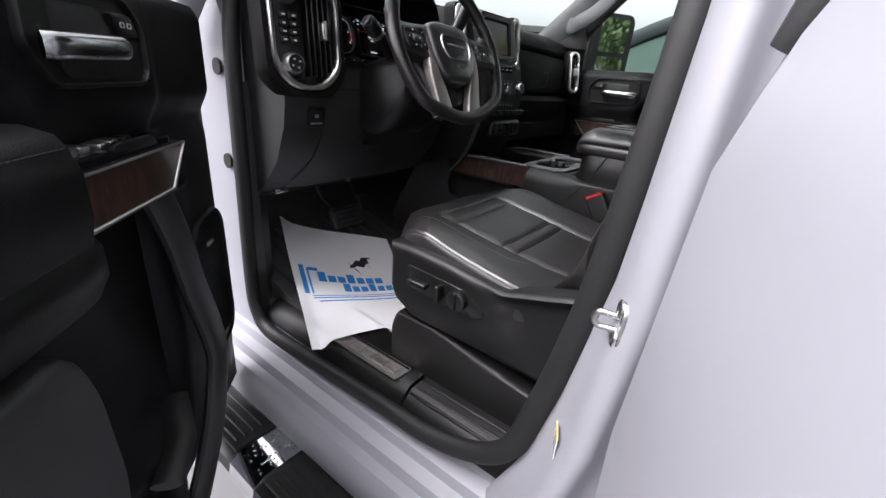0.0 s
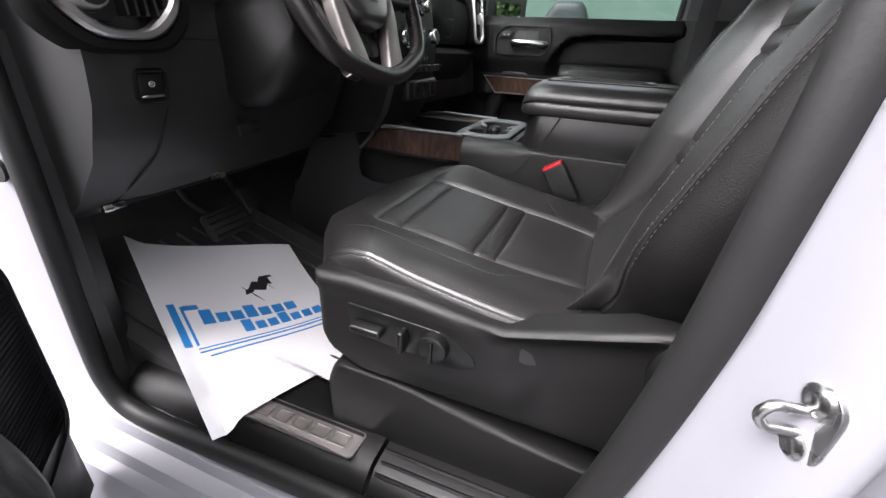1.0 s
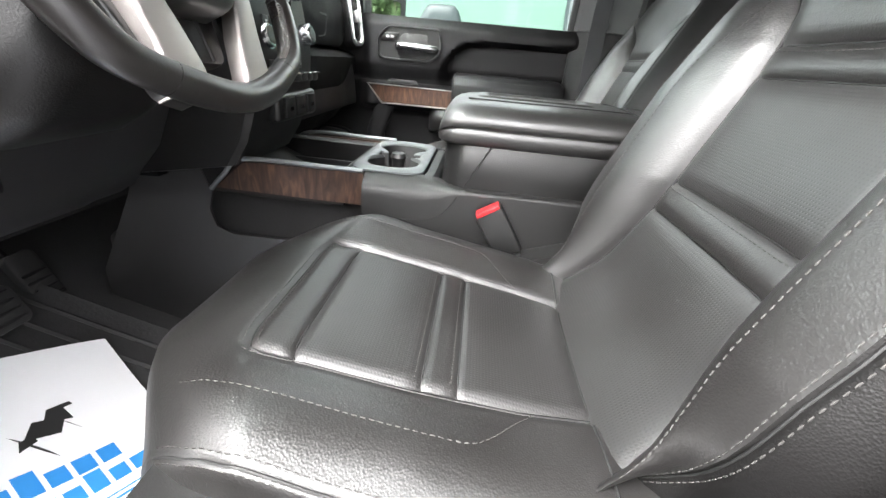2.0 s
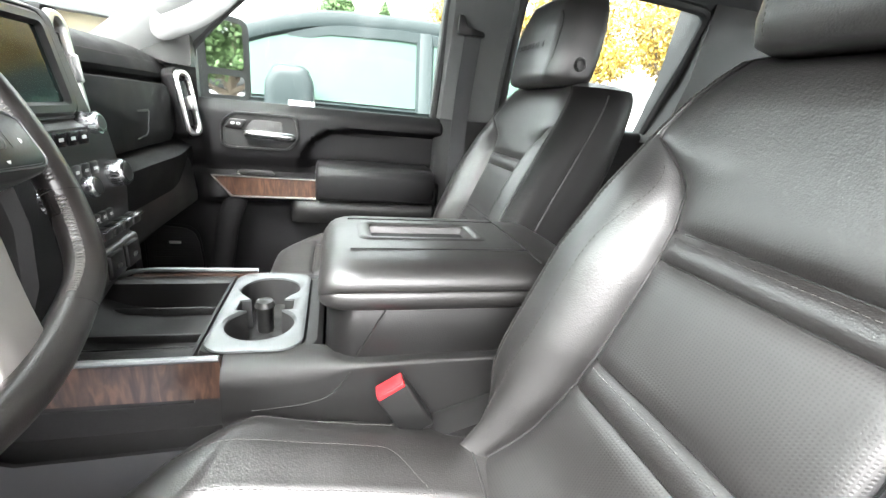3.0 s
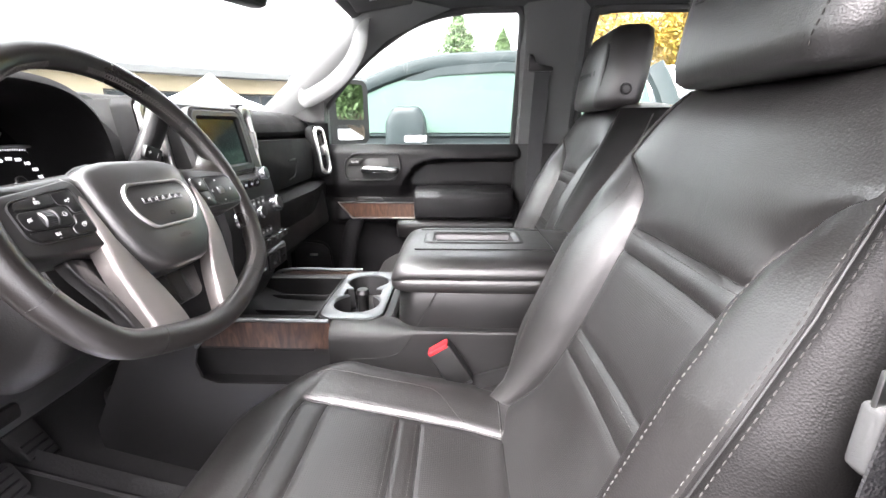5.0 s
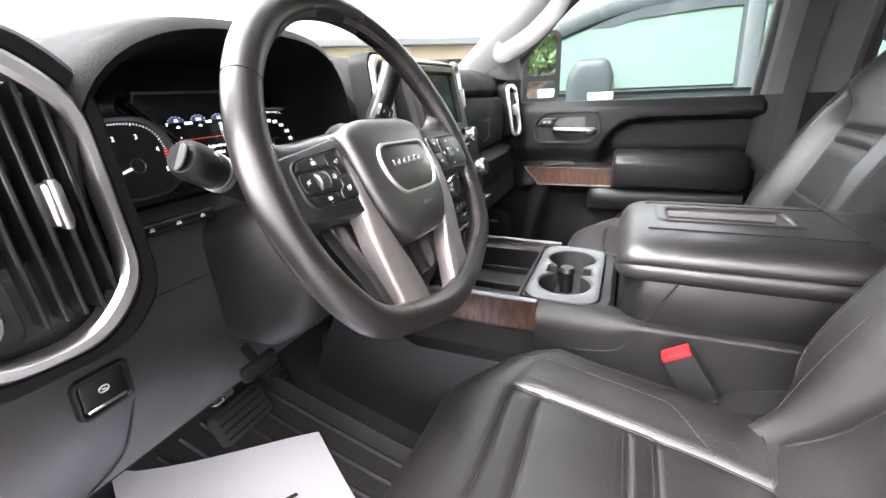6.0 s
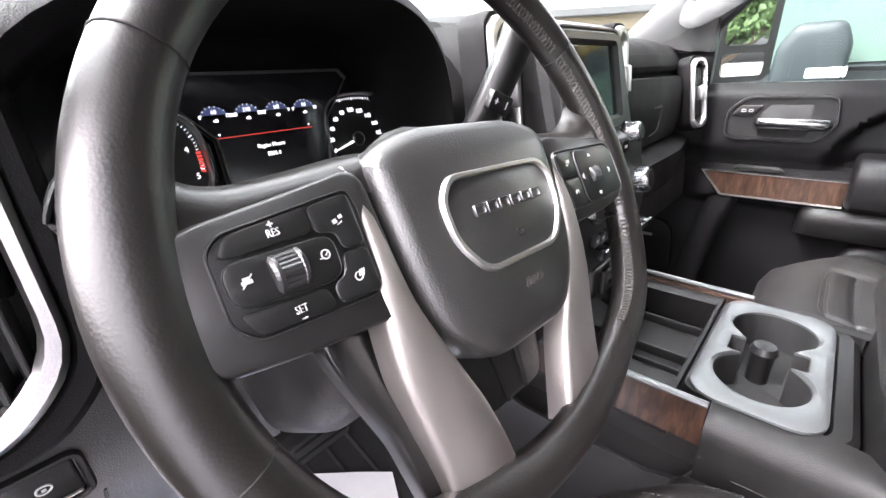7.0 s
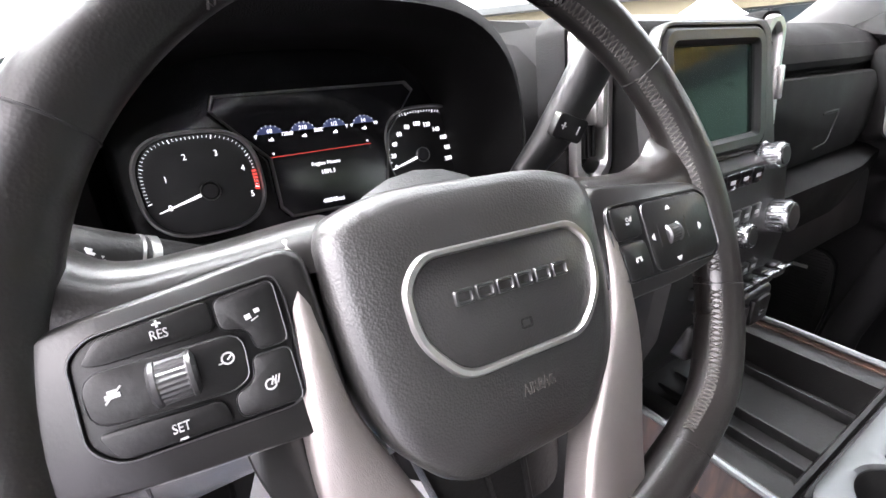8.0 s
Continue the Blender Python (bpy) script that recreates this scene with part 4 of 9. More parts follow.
def windscreen():
    def W(u, v):
        y0, z0 = 0.80 - 0.43 * u * u, 1.40
        y1, z1 = 0.045 - 0.04 * u * u, 1.745 - 0.03 * u * u
        s = v + 0.0
        bow = 0.03 * math.sin(math.pi * v)
        return (u * (0.70 - 0.10 * v), y0 + (y1 - y0) * s + bow * 0.5, z0 + (z1 - z0) * s + bow)

    us = [-1 + i / 12 for i in range(25)]
    bm = curved(W, us, [i / 12 for i in range(13)], 0.005, (0, 0.5, 0.85))
    g = tagged(part("windscreen", bm, GLASS), "clear curved windscreen", "window", kind="structure")
    g.visible_shadow = False
    trim_bar("header_trim", [W(u, 1.0) for u in (-1, -0.5, 0, 0.5, 1)], 0.07, 0.05, CLOTH, "grey header trim above the windscreen", up=(0, 0.6, 1))
    bm = B()
    rbox(bm, (0, 1.25, 1.28), (1.5, 0.9, 0.10), 0.04, 4)
    tagged(part("bonnet", bm, PAINT), "white truck bonnet beyond the windscreen", "bonnet", kind="structure")
    bm = B()
    rbox(bm, (0, 1.3, 0.95), (1.6, 1.0, 0.60), 0.05, 3)
    tagged(part("wing_body", bm, PAINT), "white front wings of the truck", "body", kind="structure")


ground()
cab_shell()
side_body(-1)
side_body(1)
driver_opening()
striker()
doors()
rear_doors()
windscreen()


# ---- dashboard ----
PASS_SEC = [(0.86, 1.37), (0.70, 1.415), (0.50, 1.428), (0.34, 1.424), (0.285, 1.414), (0.25, 1.397), (0.233, 1.374), (0.229, 1.360), (0.233, 1.351), (0.246, 1.345), (0.250, 1.335), (0.246, 1.32),
            (0.242, 1.275), (0.244, 1.238), (0.250, 1.212), (0.236, 1.206), (0.205, 1.199), (0.186, 1.189), (0.186, 1.172), (0.210, 1.06), (0.26, 1.00), (0.45, 0.96), (0.86, 0.98)]
DRIV_SEC = [(0.86, 1.37), (0.70, 1.415), (0.50, 1.428), (0.38, 1.43), (0.34, 1.42), (0.315, 1.39), (0.312, 1.356), (0.312, 1.345), (0.31, 1.33), (0.305, 1.30), (0.30, 1.28),
            (0.27, 1.262), (0.235, 1.258), (0.212, 1.25), (0.206, 1.22), (0.206, 1.17), (0.212, 1.125), (0.246, 1.05), (0.305, 0.985), (0.335, 0.962), (0.86, 0.99)]
EDGE_SEC = [(0.86, 1.37), (0.70, 1.405), (0.50, 1.418), (0.34, 1.41), (0.28, 1.40), (0.25, 1.38), (0.23, 1.356), (0.222, 1.345), (0.216, 1.33), (0.212, 1.30), (0.21, 1.28),
            (0.208, 1.262), (0.206, 1.25), (0.203, 1.235), (0.201, 1.21), (0.203, 1.17), (0.211, 1.125), (0.246, 1.05), (0.305, 0.985), (0.335, 0.965), (0.86, 0.99)]


def dashboard():
    t = thing("dashboard", "black soft-touch dashboard with stitched pad across the cab", "dashboard", (0, 0.6, 0.95))
    xs = [(-0.656, EDGE_SEC), (-0.56, EDGE_SEC), (-0.535, DRIV_SEC), (-0.45, DRIV_SEC), (-0.30, DRIV_SEC), (-0.215, DRIV_SEC), (-0.19, EDGE_SEC), (-0.14, EDGE_SEC)]
    bm = B()
    loft(bm, [[(x, y, z) for y, z in sec] for x, sec in xs])
    ds = part("driver_side", bm, DOOR_LIT, t, "black vinyl driver's side with knee panel", sharp=35)
    ds.data.materials.append(SOFT)
    # Below the pad the vinyl is lighter, standing for door light on it.
    for face in ds.data.polygons:
        face.material_index = 1 if face.center.z > 1.262 else 0
    bm = B()
    rings = []
    for i in range(13):
        x = 0.10 + 0.59 * i / 12
        back = 0.03 * step(0.45, 0.69, x)
        rings.append([(x, y + back * (1 if y < 0.6 else 0) - 0.043 * step(0.37, 0.27, y), z) for y, z in PASS_SEC])
    loft(bm, rings)
    part("passenger_side", bm, SOFT, t, "black vinyl passenger side", sharp=35)
    bm = B()
    loft(bm, [[(x, y, z) for y, z in [(0.86, 1.37), (0.70, 1.415), (0.50, 1.43), (0.34, 1.43), (0.27, 1.42), (0.24, 1.40), (0.24, 1.20), (0.26, 1.0), (0.86, 0.98)]] for x in (-0.145, -0.1, 0.0, 0.06, 0.105)])
    part("centre_pad", bm, SOFT, t)
    # seams and stitches along the passenger pad
    bm = B()
    stitch(bm, [(x, 0.1935 + 0.03 * step(0.45, 0.69, x), 1.382) for x in np.linspace(0.12, 0.60, 60)])
    tagged(part("stitching", bm, THREAD, t, "grey contrast stitching"), kind="stuff")
    # padded airbag panel, its catch
    am = frame_at((0.355, 0.176, 1.276), (1, 0.035, 0), (0, 0.03, 1))
    bm = B()
    slab(bm, soften([(-0.27, 0.068), (0.215, 0.063), (0.257, 0.028), (0.272, -0.018), (0.205, -0.064), (-0.27, -0.062)][::-1], 0.022, 5), 0.045, am, 0.009, 4)
    ap = part("airbag_panel", bm, SOFT, t, "black padded panel with rounded corners", sharp=60)
    bm = B()
    rbox(bm, (0, 0, 0), (0.062, 0.005, 0.002), 0.001, 1, am @ Matrix.Translation((0.045, 0.008, 0.0)))
    tube(bm, [am @ Vector((x, y, 0.0005)) for x, y in ((0.076, 0.006), (0.058, -0.032), (0.046, -0.040), (0.0, -0.044))], 0.0014, 6)
    part("upper_latch", bm, RUBBER, ap)
    # glove box lid and handle
    bm = B()
    slab(bm, rrect(0.50, 0.112, 0.02), 0.02, frame_at((0.36, 0.155, 1.115), (1, 0, 0), (0, 0.12, 1)), 0.009, 4)
    gb = part("glove_box_lid", bm, PLASTIC, t, "dark plastic glove box lid")
    bm = B()
    slab(bm, soften([(-0.033, 0.024), (0.033, 0.024), (0.022, -0.022), (-0.040, -0.026)][::-1], 0.006), 0.004, frame_at((0.40, 0.159, 1.146), (1, 0, 0), (0, 0.12, 1)) @ Matrix.Translation((0, 0, 0.0012)), 0.001)
    lathe(bm, [(0.0065, 0.0), (0.0065, 0.003), (0.005, 0.004), (0, 0.004)], frame_at((0.405, 0.1585, 1.154), (1, 0, 0), (0, 0.12, 1)), 16)
    part("latch", bm, SMOOTHBLK, gb, "black glove box latch")
    # knee panel seam and parking brake switch
    bm = B()
    rbox(bm, (-0.487, 0.206, 1.2585), (0.080, 0.012, 0.0115), 0.004, 3)
    bar = part("switch_bar", bm, GLOSS, t, "gloss black bar of three switches")
    for i in range(3):
        bm = B()
        rbox(bm, (-0.512 + 0.025 * i, 0.1998, 1.2585), (0.005, 0.0004, 0.0012), 0)
        rbox(bm, (-0.512 + 0.025 * i, 0.1998, 1.2603), (0.0028, 0.0004, 0.0010), 0)
        part("mark", bm, WHITE_INK, bar)
    bm = B()
    tube(bm, spline([(-0.560, 0.2175, 1.113), (-0.569, 0.245, 1.052), (-0.585, 0.282, 1.008), (-0.60, 0.330, 0.966)], 8), 0.0015, 5)
    part("panel_gap", bm, RUBBER, t)
    bm = B()
    tube(bm, [(x, y, 1.199) for x, y in ((-0.556, 0.2015), (-0.53, 0.2055), (-0.42, 0.2055))], 0.0012, 5)
    part("panel_gap", bm, RUBBER, t)
    m = frame_at((-0.583, 0.2055, 1.143), (1, 0, 0), (0, -0.16, 1))
    bm = B()
    ringband(bm, rrect(0.044, 0.042, 0.008), rrect(0.035, 0.033, 0.005), 0.008, m @ Matrix.Translation((0, 0, 0.002)), 0.002)
    part("brake_switch_frame", bm, SMOOTHBLK, t)
    bm = B()
    slab(bm, rrect(0.033, 0.031, 0.004), 0.008, m, 0.002)
    sw = part("brake_switch", bm, SMOOTHBLK, t, "black parking brake switch")
    bm = B()
    ringband(bm, [(0.0042 * math.cos(a), 0.0036 * math.sin(a) + 0.002) for a in np.linspace(0, 2 * math.pi, 17)[:-1]], [(0.0032 * math.cos(a), 0.0026 * math.sin(a) + 0.002) for a in np.linspace(0, 2 * math.pi, 17)[:-1]], 0.001, m @ Matrix.Translation((0, 0, 0.001)), 0)
    rbox(bm, (0, 0, 0), (0.0022, 0.0018, 0.0006), 0, 1, m @ Matrix.Translation((0, 0.002, 0.0008)))
    part("brake_mark", bm, WHITE_INK, sw)
    bm = B()
    rbox(bm, (0, 0, 0), (0.03, 0.003, 0.002), 0.0008, 1, m @ Matrix.Translation((0, -0.013, 0.001)))
    part("bright_lip", bm, SATIN, sw)
    # under-dash cover and its catches
    bm = B()
    loft(bm, [[(x, 0.340, 0.964), (x, 0.55, 0.985), (x, 0.85, 1.01), (x, 0.85, 1.0), (x, 0.55, 0.975), (x, 0.340, 0.955)] for x in (-0.66, -0.4, -0.12)])
    part("lower_cover", bm, RUBBER, t)
    for x in (-0.60, -0.41):
        bm = B()
        rbox(bm, (x, 0.335, 0.963), (0.035, 0.02, 0.012), 0.003)
        lathe(bm, [(0, 0), (0.005, 0), (0.004, 0.003), (0, 0.003)], frame_at((x, 0.324, 0.966), (1, 0, 0), (0, 0, 1)), 10)
        part("catch", bm, STEEL, t, "metal under-dash catch")
    return t


def vents():
    def vent(name, c, u, v, w, h, knobs, label):
        t = thing(name, label, "air vent", c)
        m = frame_at(c, u, v)
        cut = min(w, h) * 0.27
        octo = lambda a, b: soften([(-a + cut, -b), (a - cut, -b), (a, -b + cut), (a, b - cut), (a - cut, b), (-a + cut, b), (-a, b - cut), (-a, -b + cut)], cut * 0.6)
        bm = B()
        e = 0.016 if knobs else 0.008
        ringband(bm, octo(w / 2 + e, h / 2 + e), octo(w / 2 + 0.002, h / 2 + 0.002), 0.045 if knobs else 0.03, m @ Matrix.Translation((0, 0, 0.008)), 0.006)
        part("surround", bm, SOFT, t, "stitched black surround")
        bm = B()
        ringband(bm, octo(w / 2 + 0.003, h / 2 + 0.003), octo(w / 2 - 0.007, h / 2 - 0.007), 0.02, m @ Matrix.Translation((0, 0, 0.014)), 0.004)
        part("bezel", bm, SATIN, t, "satin chrome octagonal bezel")
        bm = B()
        slab(bm, octo(w / 2 - 0.006, h / 2 - 0.006), 0.01, m @ Matrix.Translation((0, 0, -0.02)), 0)
        part("cavity", bm, RUBBER, t)
        n = 5 if knobs else 3
        lo = 0.0 if knobs else -w / 2 + 0.012
        for i in range(n):
            bm = B()
            x = lo + (w / 2 - 0.012 - lo) * (i + 0.5) / n
            rbox(bm, (0, 0, 0), (0.0035, h - 0.045, 0.026), 0.001, 1, m @ Matrix.Translation((x, 0, -0.004)))
            part("slat", bm, SMOOTHBLK, t)
        bm = B()
        xx = (lo + w / 2) / 2 if knobs else 0
        rbox(bm, (0, 0, 0), (0.012, 0.03, 0.016), 0.003, 2, m @ Matrix.Translation((xx, 0.0, 0.012)))
        rbox(bm, (0, 0, 0), (0.006, 0.034, 0.01), 0.002, 2, m @ Matrix.Translation((xx, 0.0, 0.02)))
        part("tab", bm, SATIN, t, "bright vane tab")
        if knobs:
            bm = B()
            slab(bm, rrect(w / 2 - 0.012, h - 0.03, 0.012, cx=-w / 4 + 0.002), 0.02, m @ Matrix.Translation((0, 0, 0.004)), 0.002)
            pn = part("switch_panel", bm, SMOOTHBLK, t, "black light switch panel")
            for k, y in ((0, h / 2 - 0.045), (1, -h / 2 + 0.042)):
                bm = B()
                mm = m @ Matrix.Translation((-w / 4 + 0.002, y, 0.004))
                lathe(bm, [(0.020, 0), (0.020, 0.003), (0.0175, 0.016), (0.0165, 0.018), (0.014, 0.0185), (0.0, 0.0175)], mm, 28)
                kn = part("knob", bm, SATIN, t, "satin ringed rotary light knob")
                bm = B()
                lathe(bm, [(0.0145, 0.017), (0.0145, 0.0195), (0.0, 0.0195)], mm, 24)
                part("cap", bm, SMOOTHBLK, kn)
                bm = B()
                for a in range(4):
                    rbox(bm, (0, 0, 0), (0.004, 0.003, 0.001), 0, 1, mm @ Matrix.Translation((0.008 * math.cos(a * 1.57 + 0.5), 0.008 * math.sin(a * 1.57 + 0.5), 0.0198)))
                part("marks", bm, WHITE_INK, kn)
            for r in range(4):
                for cx in (-1, 1):
                    bm = B()
                    rbox(bm, (0, 0, 0), (0.017, 0.0105, 0.006), 0.0015, 2, m @ Matrix.Translation((-w / 4 + 0.002 + cx * 0.0095, 0.02 - r * 0.0135, 0.006)))
                    bt = part("button", bm, SMOOTHBLK, pn)
                    bm = B()
                    rbox(bm, (0, 0, 0), (0.006, 0.003, 0.0006), 0, 1, m @ Matrix.Translation((-w / 4 + 0.002 + cx * 0.0095, 0.02 - r * 0.0135, 0.0092)))
                    part("mark", bm, WHITE_INK, bt)
        return t

    vent("side_vent", (-0.612, 0.196, 1.300), (1, -0.12, 0), (0, 0.10, 1), 0.135, 0.205, True, "octagonal driver's air vent with chrome bezel and light knobs")
    vent("passenger_vent", (0.622, 0.166, 1.296), (1, -0.42, 0), (0, 0.20, 1), 0.046, 0.150, False, "narrow passenger air vent with chrome bezel")
    vent("centre_vent", (-0.172, 0.165, 1.345), (1, 0.0, 0), (0, 0.10, 1), 0.042, 0.13, False, "tall narrow centre air vent with chrome bezel")
    vent("centre_side_vent", (0.090, 0.152, 1.345), (1, 0.0, 0), (0, 0.10, 1), 0.036, 0.13, False, "tall narrow centre air vent with chrome bezel")


def cluster():
    t = thing("instrument_cluster", "instrument cluster under a black hood, lit display and dials", "instrument cluster", (-0.372, 0.29, 1.27))
    # hood
    arc = lambda s, w, top: [(-0.378 + (w * math.cos(a) ** 0.55 if a < math.pi / 2 else -(w + 0.026) * abs(math.cos(a)) ** 0.72), 1.27 + (top - 1.27) * abs(math.sin(a)) ** (0.6 if a < math.pi / 2 else 0.74)) for a in np.linspace(math.pi, 0, 33)]
    bm = B()
    rows = []
    for y, w, top in ((0.40, 0.155, 1.425), (0.30, 0.166, 1.436), (0.215, 0.168, 1.437), (0.185, 0.165, 1.433), (0.178, 0.158, 1.424), (0.185, 0.152, 1.417), (0.25, 0.146, 1.412), (0.30, 0.140, 1.405)):
        rows.append([(x, y + 0.05 * (1.43 - z), z) for x, z in arc(0, w, top)])
    loft(bm, rows, closed=False, caps=False)
    part("hood", bm, SOFT, t, "black stitched hood", sharp=60)
    m = frame_at((-0.372, 0.283, 1.318), (1, 0, 0), (0, 0.22, 1))
    bm = B()
    slab(bm, rrect(0.30, 0.20, 0.03), 0.02, m @ Matrix.Translation((0, 0.0, -0.004)), 0.0)
    part("backing", bm, GLOSS, t, "gloss black backing")

    def dial(cx, cy, a, b, hx, hy, nums, name, size, red=None):
        """A rounded octagonal dial; the needle turns on a hub at (hx, hy)."""
        ctr = m @ Matrix.Translation((cx, cy, 0))
        hub = m @ Matrix.Translation((hx, hy, 0))
        edge = lambda q, k=1.0: (a * k * math.cos(q) * (1.0 + 0.05 * math.cos(4 * q + math.pi)), b * k * math.sin(q) * (1.0 + 0.05 * math.cos(4 * q + math.pi)))
        turn = [2 * math.pi * i / 56 for i in range(56)]
        bm = B()
        ringband(bm, [edge(q) for q in turn], [edge(q, 0.945) for q in turn], 0.014, ctr @ Matrix.Translation((0, 0, 0.010)), 0.002)
        ring = part(name, bm, DIAL_METAL, t, "satin grey rounded octagonal dial ring")
        bm = B()
        slab(bm, [edge(q, 0.95) for q in turn], 0.002, ctr, 0.0)
        part("face", bm, SMOOTHBLK, ring)
        first, last = radians(195.5), radians(-15)
        bm = B()
        n = (len(nums) - 1) * (10 if len(nums) < 8 else 5)
        for i in range(n + 1):
            q = first + (last - first) * i / n
            big = i % (n // (len(nums) - 1)) == 0
            L = 0.0030 if big else 0.0019
            x, y = edge(q, 0.90)
            rbox(bm, (0, 0, 0), (L, 0.0007 if big else 0.0004, 0.0004), 0, 1, ctr @ Matrix.Translation((x, y, 0.0006)) @ Matrix.Rotation(math.atan2(y * a / b, x * b / a), 4, "Z") @ Matrix.Translation((-L / 2, 0, 0)))
        part("ticks", bm, GAUGE_WHITE, ring)
        for i, w in enumerate(nums):
            q = first + (last - first) * i / (len(nums) - 1)
            lettering(w, size, hub @ Matrix.Translation((0.0308 * math.cos(q), 0.0302 * math.sin(q), 0.0006)), GAUGE_WHITE, ring, "numeral", stretch=0.92)
        if red:
            bm = B()
            for i in range(6):
                q = radians(red[0] + (red[1] - red[0]) * i / 5)
                x, y = edge(q, 0.875)
                rbox(bm, (0, 0, 0), (0.0036, 0.0018, 0.0004), 0, 1, ctr @ Matrix.Translation((x, y, 0.0008)) @ Matrix.Rotation(q, 4, "Z"))
            part("red_zone", bm, GAUGE_RED, ring)
        bm = B()
        mn = hub @ Matrix.Rotation(radians(195.7), 4, "Z")
        lo = [mn @ Vector(p) for p in ((0, -0.0014, 0.002), (0.039, -0.0004, 0.002), (0.039, 0.0004, 0.002), (0, 0.0014, 0.002))]
        hi = [p + (m.to_3x3() @ Vector((0, 0, 0.001))) for p in lo]
        loft(bm, [lo, hi])
        part("needle", bm, GAUGE_WHITE, ring)
        bm = B()
        lathe(bm, [(0.0068, 0.0), (0.0068, 0.0036), (0.0055, 0.0052), (0, 0.0052)], hub, 20)
        part("needle_cap", bm, SMOOTHBLK, ring)
        bm = B()
        tube(bm, [hub @ Vector((0.0070 * math.cos(q), 0.0070 * math.sin(q), 0.0036)) for q in turn[::2]], 0.0005, 5, True)
        part("cap_ring", bm, DIAL_METAL, ring)

    dial(-0.0930, -0.0075, 0.0468, 0.0425, -0.0892, -0.0142, ["0", "1", "2", "3", "4", "5"], "tachometer", 0.0066, (6, -17))
    dial(0.1075, -0.0075, 0.0480, 0.0425, 0.1028, -0.0139, ["0", "20", "40", "60", "80", "100", "120", "140", "160", "180", "200"], "speedometer", 0.0060)
    # display with a satin outline
    shape = [(-0.072, 0.0555), (0.0935, 0.0555), (0.1005, 0.0475), (0.0680, 0.0105), (0.0550, -0.0500), (-0.0340, -0.0475), (-0.0410, -0.0385), (-0.0405, 0.0030), (-0.0765, 0.0455)]
    inner = [(0.0125 + (x - 0.0125) * 0.972, 0.004 + (y - 0.004) * 0.955) for x, y in shape]
    bm = B()
    ringband(bm, shape[::-1], inner[::-1], 0.010, m @ Matrix.Translation((0, 0, 0.0112)), 0.0012)
    part("display_edge", bm, DIAL_METAL, t, "thin satin display outline")
    bm = B()
    slab(bm, shape[::-1], 0.004, m @ Matrix.Translation((0, 0, 0.0085)), 0)
    ds = part("display", bm, GLOSS, t, "dark lit driver information display")
    at = lambda x, y: m @ Matrix.Translation((x, y, 0.0090))
    for i, (lo, mid, hi) in enumerate((("0", "60", "120"), ("160", "210", "260"), ("E", "1/2", "F"), ("9", "14", "19"))):
        cx, cy = -0.0359 + i * 0.0271, 0.0200
        bm = B()
        arc = [0.30 + (math.pi - 0.60) * k / 14 for k in range(15)]
        slab(bm, [(0.0108 * math.cos(q), 0.0092 * math.sin(q)) for q in arc], 0.0006, at(cx, cy), 0)
        part("mini_gauge", bm, GAUGE_BLUE, ds)
        bm = B()
        for q in arc[::2]:
            rbox(bm, (0, 0, 0), (0.0013, 0.0003, 0.0003), 0, 1, at(cx, cy) @ Matrix.Translation((0.0106 * math.cos(q), 0.0090 * math.sin(q), 0.0003)) @ Matrix.Rotation(q, 4, "Z"))
        part("mini_ticks", bm, GAUGE_WHITE, ds)
        lettering(mid, 0.0046, at(cx, cy + 0.0046) @ Matrix.Translation((0, 0, 0.0003)), GAUGE_WHITE, ds, "numeral")
        lettering(lo, 0.0042, at(cx - 0.0115, cy + 0.0012), GAUGE_WHITE, ds, "numeral", stretch=0.9)
        lettering(hi, 0.0042, at(cx + 0.0115, cy + 0.0012), GAUGE_WHITE, ds, "numeral", stretch=0.9)
        bm = B()
        rbox(bm, (0, 0, 0), (0.0040, 0.0013, 0.0003), 0, 1, at(cx, cy - 0.0024))
        rbox(bm, (0, 0, 0), (0.0014, 0.0026, 0.0003), 0, 1, at(cx + 0.0006, cy - 0.0020))
        part("symbol", bm, GAUGE_WHITE, ds)
    bm = B()
    rbox(bm, (0, 0, 0), (0.089, 0.0004, 0.0003), 0, 1, at(0.0045, 0.0038))
    part("red_line", bm, GAUGE_RED, ds)
    for x, k in ((-0.037, 1), (0.046, -1)):
        bm = B()
        slab(bm, [(-0.0009 * k, 0), (0.0009 * k, -0.0011), (0.0009 * k, 0.0011)][::k], 0.0003, at(x, 0.0066), 0)
        part("page_arrow", bm, GAUGE_WHITE, ds)
    lettering("Engine Hours", 0.0047, at(0.0042, -0.0068), GAUGE_WHITE, ds)
    lettering("1591.1", 0.0048, at(0.0046, -0.0145), GAUGE_WHITE, ds, bold=0.0001)
    lettering("40845mi", 0.0056, at(0.0039, -0.0396), GAUGE_WHITE, ds)


